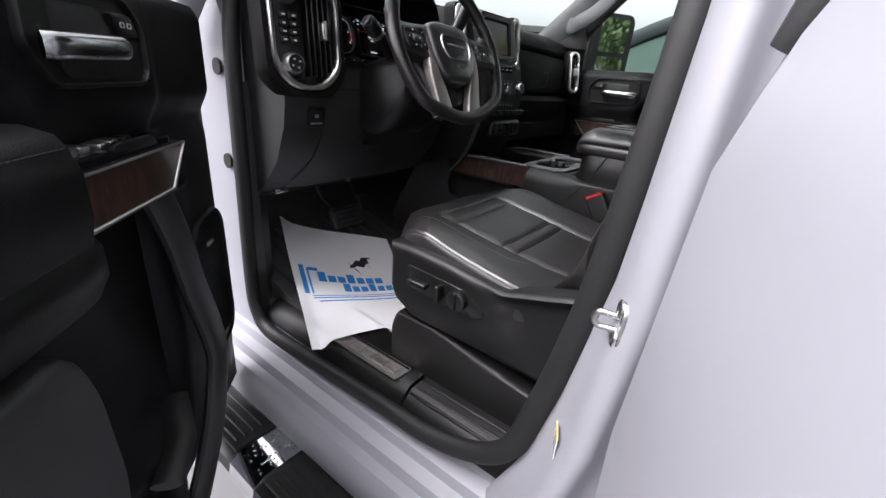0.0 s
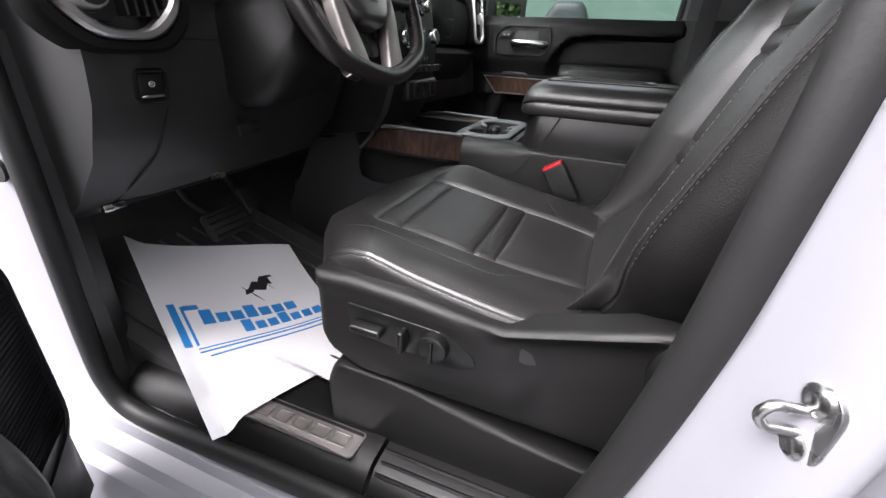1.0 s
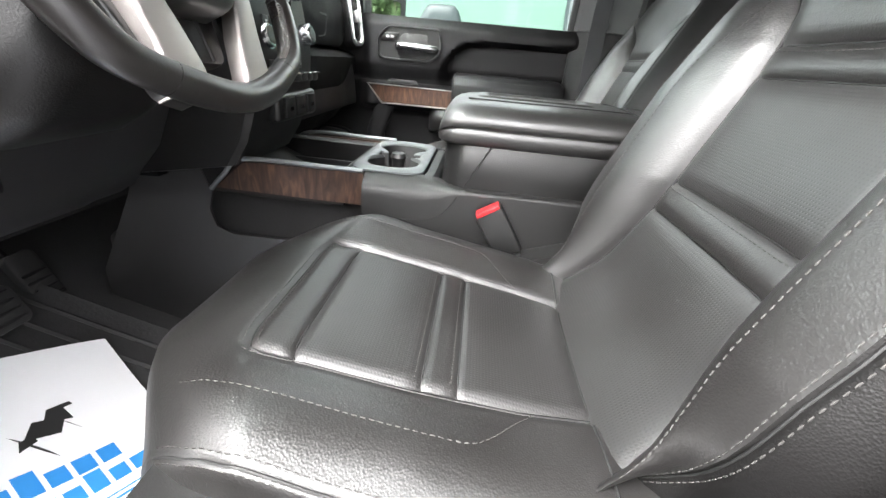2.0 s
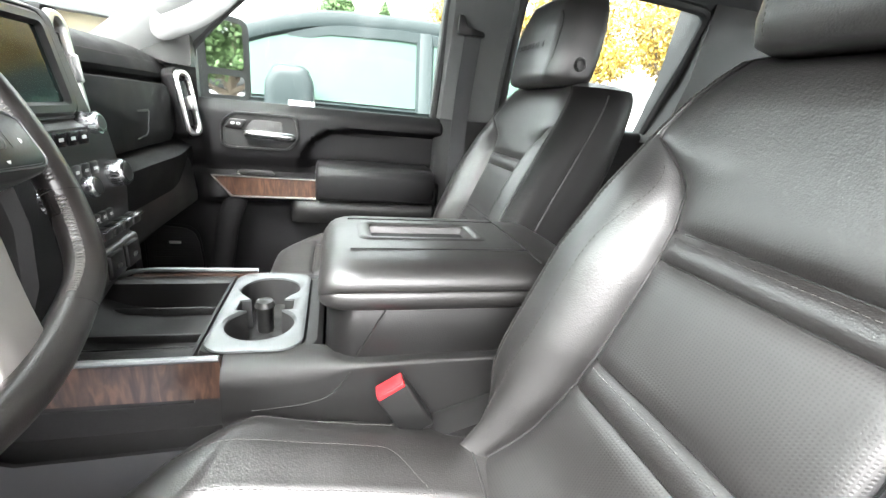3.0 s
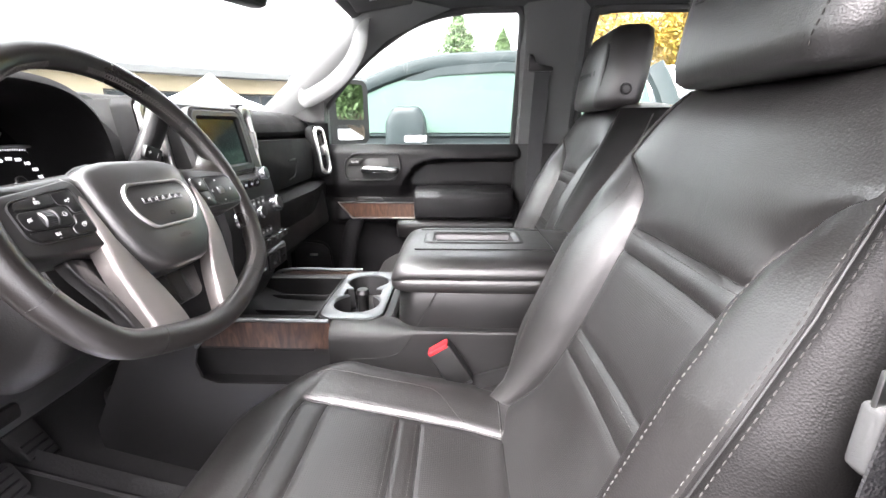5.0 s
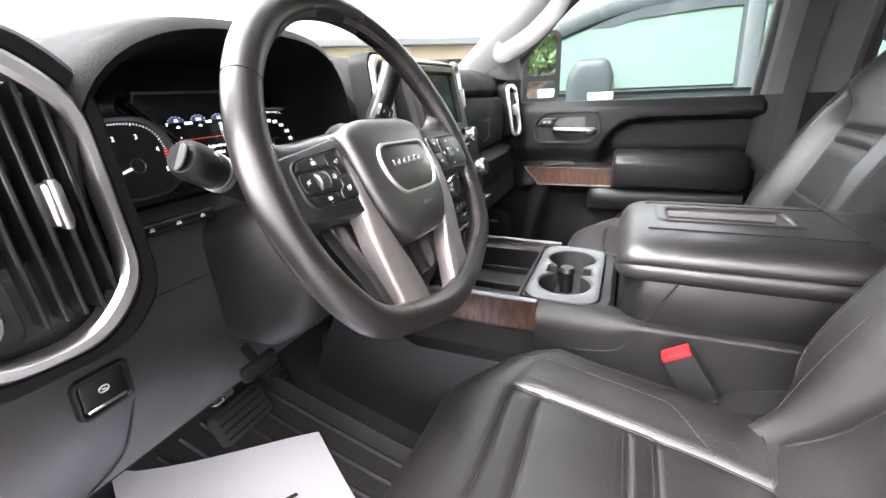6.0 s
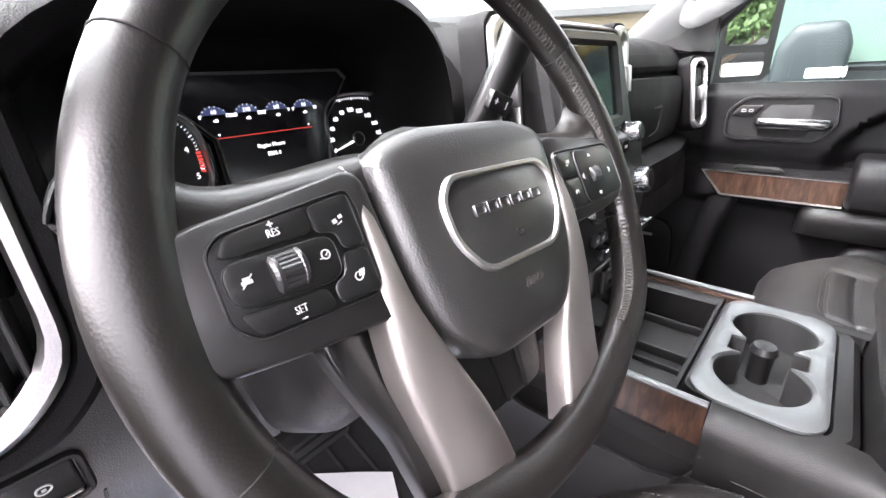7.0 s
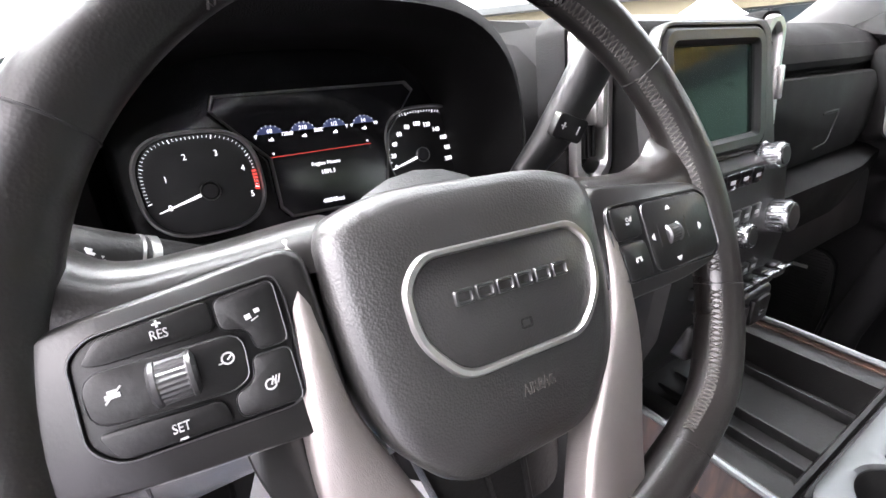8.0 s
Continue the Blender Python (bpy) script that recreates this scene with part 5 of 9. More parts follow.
def centre_stack():
    t = thing("centre_stack", "black centre stack with screen, knobs and switch rows", "centre stack", (-0.02, 0.2, 1.1))
    m = frame_at((-0.0595, 0.1185, 1.347), (1, 0, 0), (0, 0.20, 1))
    # body
    prof = [(0.30, 1.414), (0.16, 1.414), (0.138, 1.407), (0.132, 1.398), (0.106, 1.292), (0.092, 1.282), (0.078, 1.20), (0.082, 1.14), (0.105, 1.07), (0.13, 1.03), (0.30, 1.0)]
    bm = B()
    loft(bm, [[(x, y + dy, z) for y, z in prof] for x, dy in ((-0.148, 0.012), (-0.142, 0.002), (-0.1, 0), (0.0, 0), (0.03, 0), (0.055, 0.002), (0.063, 0.012))])
    part("body", bm, PLASTIC, t, "dark plastic housing", sharp=30)
    bm = B()
    ringband(bm, rrect(0.160, 0.110, 0.018), rrect(0.126, 0.080, 0.004), 0.012, m @ Matrix.Translation((0, 0, 0.008)), 0.004)
    part("screen_frame", bm, SMOOTHBLK, t, "thick black screen frame")
    bm = B()
    ringband(bm, rrect(0.167, 0.117, 0.020), rrect(0.159, 0.109, 0.018), 0.012, m @ Matrix.Translation((0, 0, 0.006)), 0.002)
    part("screen_trim", bm, SMOOTHBLK, t, "dark edge of the screen frame")
    bm = B()
    slab(bm, rrect(0.128, 0.082, 0.003), 0.006, m @ Matrix.Translation((0, 0, 0.002)), 0)
    part("screen", bm, SCREEN, t, "dark glossy touch screen, switched off")

    def knob(x, y, z, r, h, name="knob"):
        bm = B()
        mm = frame_at((x, y, z), (1, 0, 0), (0, 0.2, 1))
        lathe(bm, [(r * 1.15, 0), (r * 1.15, h * 0.2), (r, h * 0.25), (r * 0.93, h * 0.9), (r * 0.82, h), (0.0, h)], mm, 30)
        k = part(name, bm, SILVER, t, "knurled satin chrome knob")
        bm = B()
        for i in range(28):
            a = 2 * math.pi * i / 28
            rbox(bm, (0, 0, 0), (0.0012, 0.0012, h * 0.6), 0, 1, mm @ Matrix.Rotation(a, 4, "Z") @ Matrix.Translation((r * 0.98, 0, h * 0.55)))
        part("knurl", bm, CHROME, k)
        bm = B()
        lathe(bm, [(r * 0.7, h), (r * 0.68, h + 0.0006), (0, h + 0.0006)], mm, 24)
        part("cap", bm, SMOOTHBLK, k)

    knob(0.016, 0.102, 1.2835, 0.0125, 0.022)
    knob(-0.125, 0.122, 1.272, 0.0125, 0.02)
    knob(0.026, 0.090, 1.2225, 0.0165, 0.026)
    knob(-0.036, 0.092, 1.216, 0.0125, 0.022)
    knob(-0.105, 0.100, 1.214, 0.018, 0.026)
    for r, (z, y, n) in enumerate(((1.272, 0.091, 5), (1.236, 0.086, 6), (1.180, 0.0775, 7))):
        for i in range(n):
            bm = B()
            w = 0.112 / n
            rbox(bm, (0, 0, 0), (w * 0.92, 0.006, 0.016 if r != 2 else 0.012), 0.0015, 2, Matrix.Translation((-0.112 + 0.112 * (i + 0.5) / n, y, z)))
            bt = part("button", bm, SMOOTHBLK if r else GLOSS, t)
            bm = B()
            rbox(bm, (-0.112 + 0.112 * (i + 0.5) / n, y - 0.0032, z), (w * 0.35, 0.0004, 0.0035), 0)
            part("mark", bm, WHITE_INK, bt)
    for i in range(6):
        bm = B()
        rbox(bm, (-0.087 + 0.0265 * i, 0.076, 1.160), (0.0225, 0.016, 0.014), 0.003, 2)
        bt = part("toggle", bm, SMOOTHBLK, t, "black toggle with bright lip")
        bm = B()
        rbox(bm, (-0.087 + 0.0265 * i, 0.068, 1.1665), (0.021, 0.008, 0.003), 0.001)
        part("lip", bm, SILVER, bt)
    bm = B()
    rbox(bm, (-0.015, 0.092, 1.115), (0.16, 0.03, 0.045), 0.008, 3)
    sk = part("socket_panel", bm, SMOOTHBLK, t, "black socket panel")
    for x in (-0.06, -0.015, 0.03):
        bm = B()
        rbox(bm, (x, 0.075, 1.115), (0.036, 0.008, 0.032), 0.003, 2)
        c = part("cover", bm, PLASTIC, sk)
        bm = B()
        rbox(bm, (x, 0.0708, 1.113), (0.012, 0.001, 0.006), 0)
        part("port", bm, GLOSS, c)


# ---- steering wheel ----
WHEEL = frame_at((-0.372, 0.0575, 1.2865), (1, 0, 0), (0, 0.44, 0.90))
TURNED = WHEEL @ Matrix.Rotation(radians(-3), 4, "Z")


def glyph(bm, m, kind):
    """A small pictogram of rings and strokes on a switch."""
    bar = lambda x, y, w, h, a=0.0: rbox(bm, (0, 0, 0), (w, h, 0.0003), 0, 1, m @ Matrix.Translation((x, y, 0)) @ Matrix.Rotation(a, 4, "Z"))
    circ = lambda r, y=0.0: ringband(bm, [(r * math.cos(a), y + r * math.sin(a)) for a in np.linspace(0, 6.283, 15)[:-1]], [(r * 0.72 * math.cos(a), y + r * 0.72 * math.sin(a)) for a in np.linspace(0, 6.283, 15)[:-1]], 0.0003, m, 0)
    if kind == "heat":
        circ(0.0022)
        for k in (0, 1, 2):
            bar(0.0008 + 0.0011 * k, 0.0012, 0.0006, 0.0032, -0.35)
    elif kind == "speed":
        circ(0.0023)
        bar(0.0008, 0.0004, 0.0026, 0.0006, 0.7)
        bar(-0.0026, -0.0012, 0.0014, 0.0005)
    elif kind == "car":
        bar(0, 0, 0.0042, 0.0016)
        bar(0, 0.0014, 0.0026, 0.0012)
        bar(0.0002, 0.0003, 0.0068, 0.0006, 0.75)
    elif kind == "gap":
        bar(-0.0016, -0.0005, 0.0022, 0.0020, 0.2)
        bar(0.0018, 0.0010, 0.0020, 0.0016, 0.2)
        bar(0.0006, -0.0018, 0.0030, 0.0005, 0.4)
    elif kind == "voice":
        circ(0.0013, 0.0010)
        bar(-0.0008, -0.0016, 0.0026, 0.0010)
        bar(0.0022, 0.0010, 0.0005, 0.0026, -0.3)
        bar(0.0032, 0.0010, 0.0005, 0.0036, -0.3)
    else:
        bar(0, 0.0008, 0.0050, 0.0010)
        bar(-0.0020, -0.0006, 0.0013, 0.0018)
        bar(0.0020, -0.0006, 0.0013, 0.0018)


def steering_wheel():
    t = thing("steering_wheel", "black leather steering wheel with brushed metal spokes", "steering wheel", (-0.374, 0.0575, 1.2865))
    R, CU, CV = 0.165, 0.0085, -0.006
    W = lambda u, v, w=0.0: WHEEL @ Vector((u, v, w))
    T = lambda u, v, w=0.0: TURNED @ Vector((u, v, w))

    def ring_at(a, q=0.165, dw=0.0):
        flat = 0.024 * step(0.55, 1.0, -math.sin(a))
        v = q * math.sin(a) + flat
        return W(CU + q * math.cos(a), CV + v, 0.021 + 0.032 * v + dw)

    bm = B()
    ang = [2 * math.pi * i / 140 for i in range(140)]
    tube(bm, [ring_at(a) for a in ang], [0.0136 * (1.0 + 0.12 * max(0, abs(math.cos(a)) - 0.6) + 0.02 * math.sin(9 * a)) for a in ang], 18, True, 0.92, up=tuple(WHEEL.to_3x3().col[2]))
    rm = part("rim", bm, WHEEL_LEATHER, t, "black leather-wrapped rim with worn stitching")
    for a in (34, 146, 236, 304, -16, 196):
        bm = B()
        a = radians(a)
        d = (ring_at(a + 0.01) - ring_at(a - 0.01)).normalized()
        c = ring_at(a)
        o = (c - W(CU, CV, 0.023)).normalized()
        n2 = d.cross(o)
        tube(bm, [c + (o * math.cos(b) + n2 * math.sin(b) * 0.92) * 0.0137 for b in np.linspace(0, 2 * math.pi, 25)[:-1]], 0.0005, 5, True)
        part("seam", bm, RUBBER, rm)
    # laced stitches along the inner side of the rim
    bm = B()
    rnd = random.Random(8)
    for a0, a1 in ((-14, 34), (36, 82), (98, 124), (306, 342)):
        n = int(abs(a1 - a0) * 0.85)
        for i in range(n):
            a = radians(a0 + (a1 - a0) * (i + 0.5) / n)
            b = a + 0.016
            j1, j2 = rnd.uniform(-0.004, 0.004), rnd.uniform(-0.004, 0.004)
            tube(bm, [ring_at(a + j1, R - 0.0113, 0.0088), ring_at((a + b) / 2, R - 0.0132, 0.0066), ring_at(b, R - 0.0142, 0.0035)], 0.0005, 4)
            tube(bm, [ring_at(b + j2, R - 0.0113, 0.0088), ring_at((a + b) / 2, R - 0.0132, 0.0062), ring_at(a, R - 0.0142, 0.0035)], 0.0005, 4)
    tagged(part("lacing", bm, DARK_THREAD, rm, "laced grey thread along the rim"), kind="stuff")
    # airbag pad
    shape = soften([(-0.069, 0.036), (-0.04, 0.045), (0.04, 0.045), (0.069, 0.036), (0.066, -0.020), (0.058, -0.050), (0.034, -0.076), (-0.034, -0.076), (-0.058, -0.050), (-0.066, -0.020)], 0.014, 6)
    bm = B()
    rings = []
    for s, w in ((0.98, -0.012), (1.0, 0.0), (1.0, 0.018), (0.992, 0.026), (0.975, 0.0305), (0.94, 0.0338), (0.85, 0.0364), (0.60, 0.038), (0.25, 0.0385), (0.05, 0.0385)):
        rings.append([T(x * s, (y + 0.005) * s - 0.005, w) for x, y in shape])
    loft(bm, rings)
    hub = part("airbag_pad", bm, PAD, t, "black grained airbag pad", sharp=60)
    # emblem shield, rounded octagon
    em = soften([(-0.048, 0.014), (-0.039, 0.025), (0.039, 0.025), (0.048, 0.015), (0.047, -0.008), (0.032, -0.026), (-0.032, -0.026), (-0.047, -0.007)], 0.009, 5)
    mm = TURNED @ Matrix.Translation((0.005, -0.008, 0.0376))
    bm = B()
    ringband(bm, em, [(x * 0.915, y * 0.875) for x, y in em], 0.006, mm @ Matrix.Translation((0, 0, 0.0028)), 0.0015)
    part("emblem_ring", bm, SATIN, hub, "polished emblem outline")
    bm = B()
    slab(bm, [(x * 0.92, y * 0.88) for x, y in em], 0.006, mm @ Matrix.Translation((0, 0, 0.0012)), 0.001)
    plate = part("emblem_plate", bm, PAD, hub, "black grained emblem plate")
    for i in range(6):
        x = -0.0245 + 0.0098 * i
        bm = B()
        ringband(bm, rrect(0.0088, 0.0062, 0.0010, 2, cx=x, cy=0.005), rrect(0.0058, 0.0034, 0.0006, 2, cx=x, cy=0.005), 0.002, mm @ Matrix.Translation((0.001, 0, 0.0026)), 0.0006)
        part("emblem_bar", bm, DARK_CHROME, plate, "dark chrome raised bar")
    bm = B()
    ringband(bm, rrect(0.006, 0.0042, 0.001, 2), rrect(0.0045, 0.0028, 0.0006, 2), 0.001, mm @ Matrix.Translation((0.002, -0.0125, 0.0018)), 0)
    part("horn_mark", bm, RUBBER, plate)
    lettering("AIRBAG", 0.0068, TURNED @ Matrix.Translation((0.007, -0.0465, 0.0379)), DARK_THREAD, hub, stretch=0.72)
    # spokes, their switch panels and switches
    outline = {-1: [(-0.068, 0.036), (-0.112, 0.0305), (-0.140, 0.028), (-0.152, 0.0235), (-0.157, 0.006), (-0.154, -0.013), (-0.146, -0.0225), (-0.12, -0.027), (-0.085, -0.0305), (-0.066, -0.034)],
               1: [(0.066, 0.029), (0.10, 0.024), (0.15, 0.0165), (0.165, 0.010), (0.168, -0.016), (0.160, -0.034), (0.127, -0.0375), (0.085, -0.036), (0.064, -0.036)]}
    panel = {-1: [(-0.1375, 0.0175), (-0.132, 0.0222), (-0.0805, 0.0262), (-0.079, 0.018), (-0.0808, -0.0180), (-0.132, -0.0148), (-0.1382, -0.008)],
             1: [(0.0745, 0.0150), (0.152, 0.0105), (0.160, 0.0045), (0.160, -0.026), (0.154, -0.031), (0.078, -0.0265), (0.0735, -0.020)]}
    keys = {-1: [([(-0.1345, 0.0145), (-0.130, 0.0208), (-0.1010, 0.0232), (-0.1010, 0.0135), (-0.130, 0.0132)], "RES", -0.1150, 0.0172),
                 ([(-0.1352, -0.0045), (-0.104, -0.0072), (-0.1025, -0.0150), (-0.131, -0.0135)], "SET", -0.1160, -0.0105),
                 ([(-0.1355, 0.0120), (-0.0945, 0.0108), (-0.0955, -0.0035), (-0.1005, -0.0060), (-0.1352, -0.0030)], "", 0, 0),
                 ([(-0.1000, 0.0225), (-0.0820, 0.0242), (-0.0820, 0.0035), (-0.0915, 0.0035), (-0.0925, 0.0110), (-0.1000, 0.0128)], "gap", -0.0902, 0.0150),
                 ([(-0.0935, 0.0022), (-0.0822, 0.0018), (-0.0822, -0.0162), (-0.1008, -0.0148), (-0.1010, -0.0076), (-0.0945, -0.0052)], "heat", -0.0905, -0.0080)],
            1: [([(0.0770, 0.0130), (0.0975, 0.0118), (0.0965, -0.0050), (0.0770, -0.0040)], "voice", 0.0875, 0.0045),
                ([(0.0770, -0.0060), (0.0965, -0.0070), (0.0975, -0.0262), (0.0790, -0.0250)], "phone", 0.0880, -0.0158),
                ([(0.1000, 0.0112), (0.150, 0.0082), (0.1565, 0.0030), (0.1565, -0.0240), (0.151, -0.0285), (0.1000, -0.0262)], "", 0, 0)]}
    for s in (-1, 1):
        flip = -s
        pts = soften(outline[s][::flip], 0.012, 5)
        cxy = (s * 0.113, 0.002 if s < 0 else -0.008)
        floor = lambda x: lerp(abs(x), [0.10, 0.135, 0.16], [-0.03, 0.002, 0.014])
        bm = B()
        rings = []
        for sc, w in ((0.90, -0.026), (0.97, -0.014), (1.0, 0.000), (1.0, 0.019), (0.985, 0.0250), (0.955, 0.0288), (0.91, 0.0302)):
            rings.append([W(cxy[0] + (x - cxy[0]) * sc, cxy[1] + (y - cxy[1]) * sc, max(w, floor(x))) for x, y in pts])
        loft(bm, rings)
        sp = part("spoke", bm, SPOKE, t, "black spoke with switches", sharp=60)
        # leathered shoulder along the upper edge, running up into the rim
        edge = ([(-0.050, 0.046), (-0.068, 0.0455), (-0.095, 0.0435), (-0.117, 0.043), (-0.128, 0.0455), (-0.1365, 0.053), (-0.143, 0.065), (-0.155, 0.062), (-0.160, 0.030), (-0.150, 0.020), (-0.060, 0.025)] if s < 0
                else [(0.050, 0.042), (0.068, 0.039), (0.105, 0.033), (0.132, 0.0315), (0.146, 0.037), (0.155, 0.050), (0.167, 0.048), (0.172, 0.010), (0.160, 0.004), (0.060, 0.015)])
        bm = B()
        rings = []
        q = soften(edge[::flip], 0.010, 5)
        low = lambda y: 0.022 if s < 0 else 0.014
        for k2, w in ((0.0, -0.016), (0.0, 0.006), (0.10, 0.014), (0.26, 0.0205), (0.48, 0.0255), (0.8, 0.0268)):
            rings.append([W(x, y + (low(y) - y) * k2 * (1 if y > low(y) else 0), max(w, floor(x))) for x, y in q])
        loft(bm, rings)
        part("spoke_shoulder", bm, WHEEL_LEATHER, sp, "leathered shoulder of the spoke", sharp=60)
        mp = WHEEL @ Matrix.Translation((0, 0, 0.0312))
        pan = soften(panel[s][::flip], 0.007, 5)
        pc = (s * 0.11, 0.003 if s < 0 else -0.008)
        bm = B()
        ringband(bm, pan, [(pc[0] + (x - pc[0]) * 0.975, pc[1] + (y - pc[1]) * 0.96) for x, y in pan], 0.004, mp @ Matrix.Translation((0, 0, 0.0008)), 0.0004)
        part("panel_line", bm, DARK_CHROME, sp, "thin bright line round the switches")
        bm = B()
        slab(bm, [(pc[0] + (x - pc[0]) * 0.97, pc[1] + (y - pc[1]) * 0.955) for x, y in pan], 0.005, mp, 0.0006)
        pn = part("switch_panel", bm, SMOOTHBLK, sp, "satin black switch panel")
        for poly, mark, gx, gy in keys[s]:
            q = soften(poly[::flip], 0.0028 if mark else 0.006, 4)
            bm = B()
            slab(bm, q, 0.004, mp @ Matrix.Translation((0, 0, 0.0016)), 0.0008)
            kb = part("switch", bm, SMOOTHBLK, pn)
            if mark in ("gap", "heat", ""):
                bm = B()
                tube(bm, [mp @ Vector((x, y, 0.0010)) for x, y in q], 0.00035, 4, True)
                part("edge_line", bm, DARK_CHROME, kb)
            zz = mp @ Matrix.Translation((gx, gy, 0.0019)) @ Matrix.Rotation(radians(-1), 4, "Z")
            if mark in ("RES", "SET"):
                up = 1 if mark == "RES" else -1
                lettering(mark, 0.0040, zz, WHITE_INK, kb, stretch=0.75)
                bm = B()
                rbox(bm, (0, 0, 0), (0.0022, 0.0006, 0.0003), 0, 1, zz @ Matrix.Translation((0, up * 0.0032, 0)))
                if up > 0:
                    rbox(bm, (0, 0, 0), (0.0006, 0.0022, 0.0003), 0, 1, zz @ Matrix.Translation((0, up * 0.0032, 0)))
                part("sign", bm, WHITE_INK, kb)
            elif mark:
                bm = B()
                glyph(bm, zz @ Matrix.Scale(0.85, 4), mark)
                part("symbol", bm, WHITE_INK, kb)
            elif s < 0:
                for gk, x, y in (("car", -0.1290, 0.0045), ("speed", -0.1000, 0.0042)):
                    bm = B()
                    glyph(bm, mp @ Matrix.Translation((x, y, 0.0019)) @ Matrix.Scale(0.85, 4), gk)
                    part("symbol", bm, WHITE_INK, kb)
            else:
                for x, y, r in ((0.1205, 0.0048, 0), (0.1195, -0.0235, math.pi), (0.1035, -0.0080, math.pi / 2), (0.1440, -0.0105, -math.pi / 2)):
                    bm = B()
                    slab(bm, [(-0.0020, -0.0010), (0.0020, -0.0010), (0.0008, 0.0012), (-0.0008, 0.0012)], 0.0004, mp @ Matrix.Translation((x, y, 0.0019)) @ Matrix.Rotation(r, 4, "Z"), 0)
                    part("arrow", bm, WHITE_INK, kb)
                for x in (0.1085, 0.1325):
                    bm = B()
                    rbox(bm, (0, 0, 0), (0.0004, 0.012, 0.0004), 0, 1, mp @ Matrix.Translation((x, -0.0085, 0.0017)))
                    part("split_line", bm, RUBBER, kb)
        # ribbed thumb wheel
        L, rad = (0.0125, 0.0078) if s < 0 else (0.012, 0.0066)
        c = W(-0.1145, 0.0035, 0.0290) if s < 0 else W(0.1205, -0.0093, 0.0290)
        ax, e, f = [WHEEL.to_3x3().col[k] for k in range(3)]
        bm = B()
        rings = []
        for xx, k2 in ((-L / 2, 0.8), (-L / 2 + 0.001, 1), (-L / 2 + 0.0022, 1), (-L / 2 + 0.0026, 0.93), (L / 2 - 0.0026, 0.93), (L / 2 - 0.0022, 1), (L / 2 - 0.001, 1), (L / 2, 0.8)):
            rings.append([c + ax * xx + (e * math.cos(b) + f * math.sin(b)) * rad * k2 * (1 + (0.05 * (j % 2) if k2 < 0.99 else 0)) for j, b in enumerate(np.linspace(0, 2 * math.pi, 57)[:-1])])
        loft(bm, rings)
        part("thumb_wheel", bm, DARK_CHROME, sp, "ribbed satin thumb wheel", sharp=15)
        # brushed metal strip running down beside the pad into the lower spoke
        line = [(0.0738, 0.0370), (0.0752, 0.030), (0.0755, 0.000), (0.0742, -0.030), (0.068, -0.060), (0.0585, -0.090), (0.052, -0.118), (0.050, -0.142)]
        wid = [0.0030, 0.0042, 0.0052, 0.0085, 0.0148, 0.0192, 0.0215, 0.025]
        hei = [0.0100, 0.0250, 0.0315, 0.0315, 0.028, 0.0235, 0.020, 0.016]
        P = spline([(x, y, h) for (x, y), h in zip(line, hei)], 6)
        bm = B()
        rings = []
        for i, p in enumerate(P):
            ww = lerp(i / (len(P) - 1), np.linspace(0, 1, 8), wid)
            bev = min(0.004, ww * 0.4)
            o = [(-ww, -0.018), (-ww, -0.0042), (-ww + bev * 0.3, -0.0018), (-ww + bev, -0.0003), (0, 0.0006), (ww - bev, -0.0003), (ww - bev * 0.3, -0.0018), (ww, -0.0042), (ww, -0.018)]
            rings.append([T(s * (p[0] + a), p[1], p[2] + b) for a, b in o])
        loft(bm, rings)
        ms = part("metal_spoke", bm, BRONZE, t, "brushed bronze-grey metal spoke", sharp=75)
        # dark web on the outer side of the metal
        bm = B()
        web = soften([(0.066, -0.040), (0.104, -0.030), (0.101, -0.048), (0.086, -0.090), (0.078, -0.140), (0.050, -0.150), (0.050, -0.100)], 0.008)
        slab(bm, [(s * x, y) for x, y in web][::-s], 0.012, TURNED @ Matrix.Translation((0, 0, 0.009)), 0.004, 3)
        part("outer_web", bm, SPOKE, ms, "dark web beside the metal spoke")
    # dark web between the lower spokes and the boss behind
    bm = B()
    lathe(bm, [(0.0, -0.09), (0.045, -0.09), (0.052, -0.05), (0.060, -0.01), (0.05, 0.0), (0.0, 0.0)], WHEEL, 24)
    part("boss", bm, PLASTIC, t)
    bm = B()
    slab(bm, soften([(-0.045, -0.055), (0.045, -0.055), (0.030, -0.112), (-0.030, -0.112)], 0.012), 0.014, TURNED @ Matrix.Translation((0, 0, 0.004)), 0.004)
    part("web", bm, PLASTIC, t, "dark plastic web between the spokes")
    for s in (-1, 1):
        bm = B()
        tube(bm, [T(s * 0.012, -0.075, 0.0045), T(s * 0.009, -0.110, 0.0045)], 0.0016, 6)
        part("web_rib", bm, PLASTIC, t)


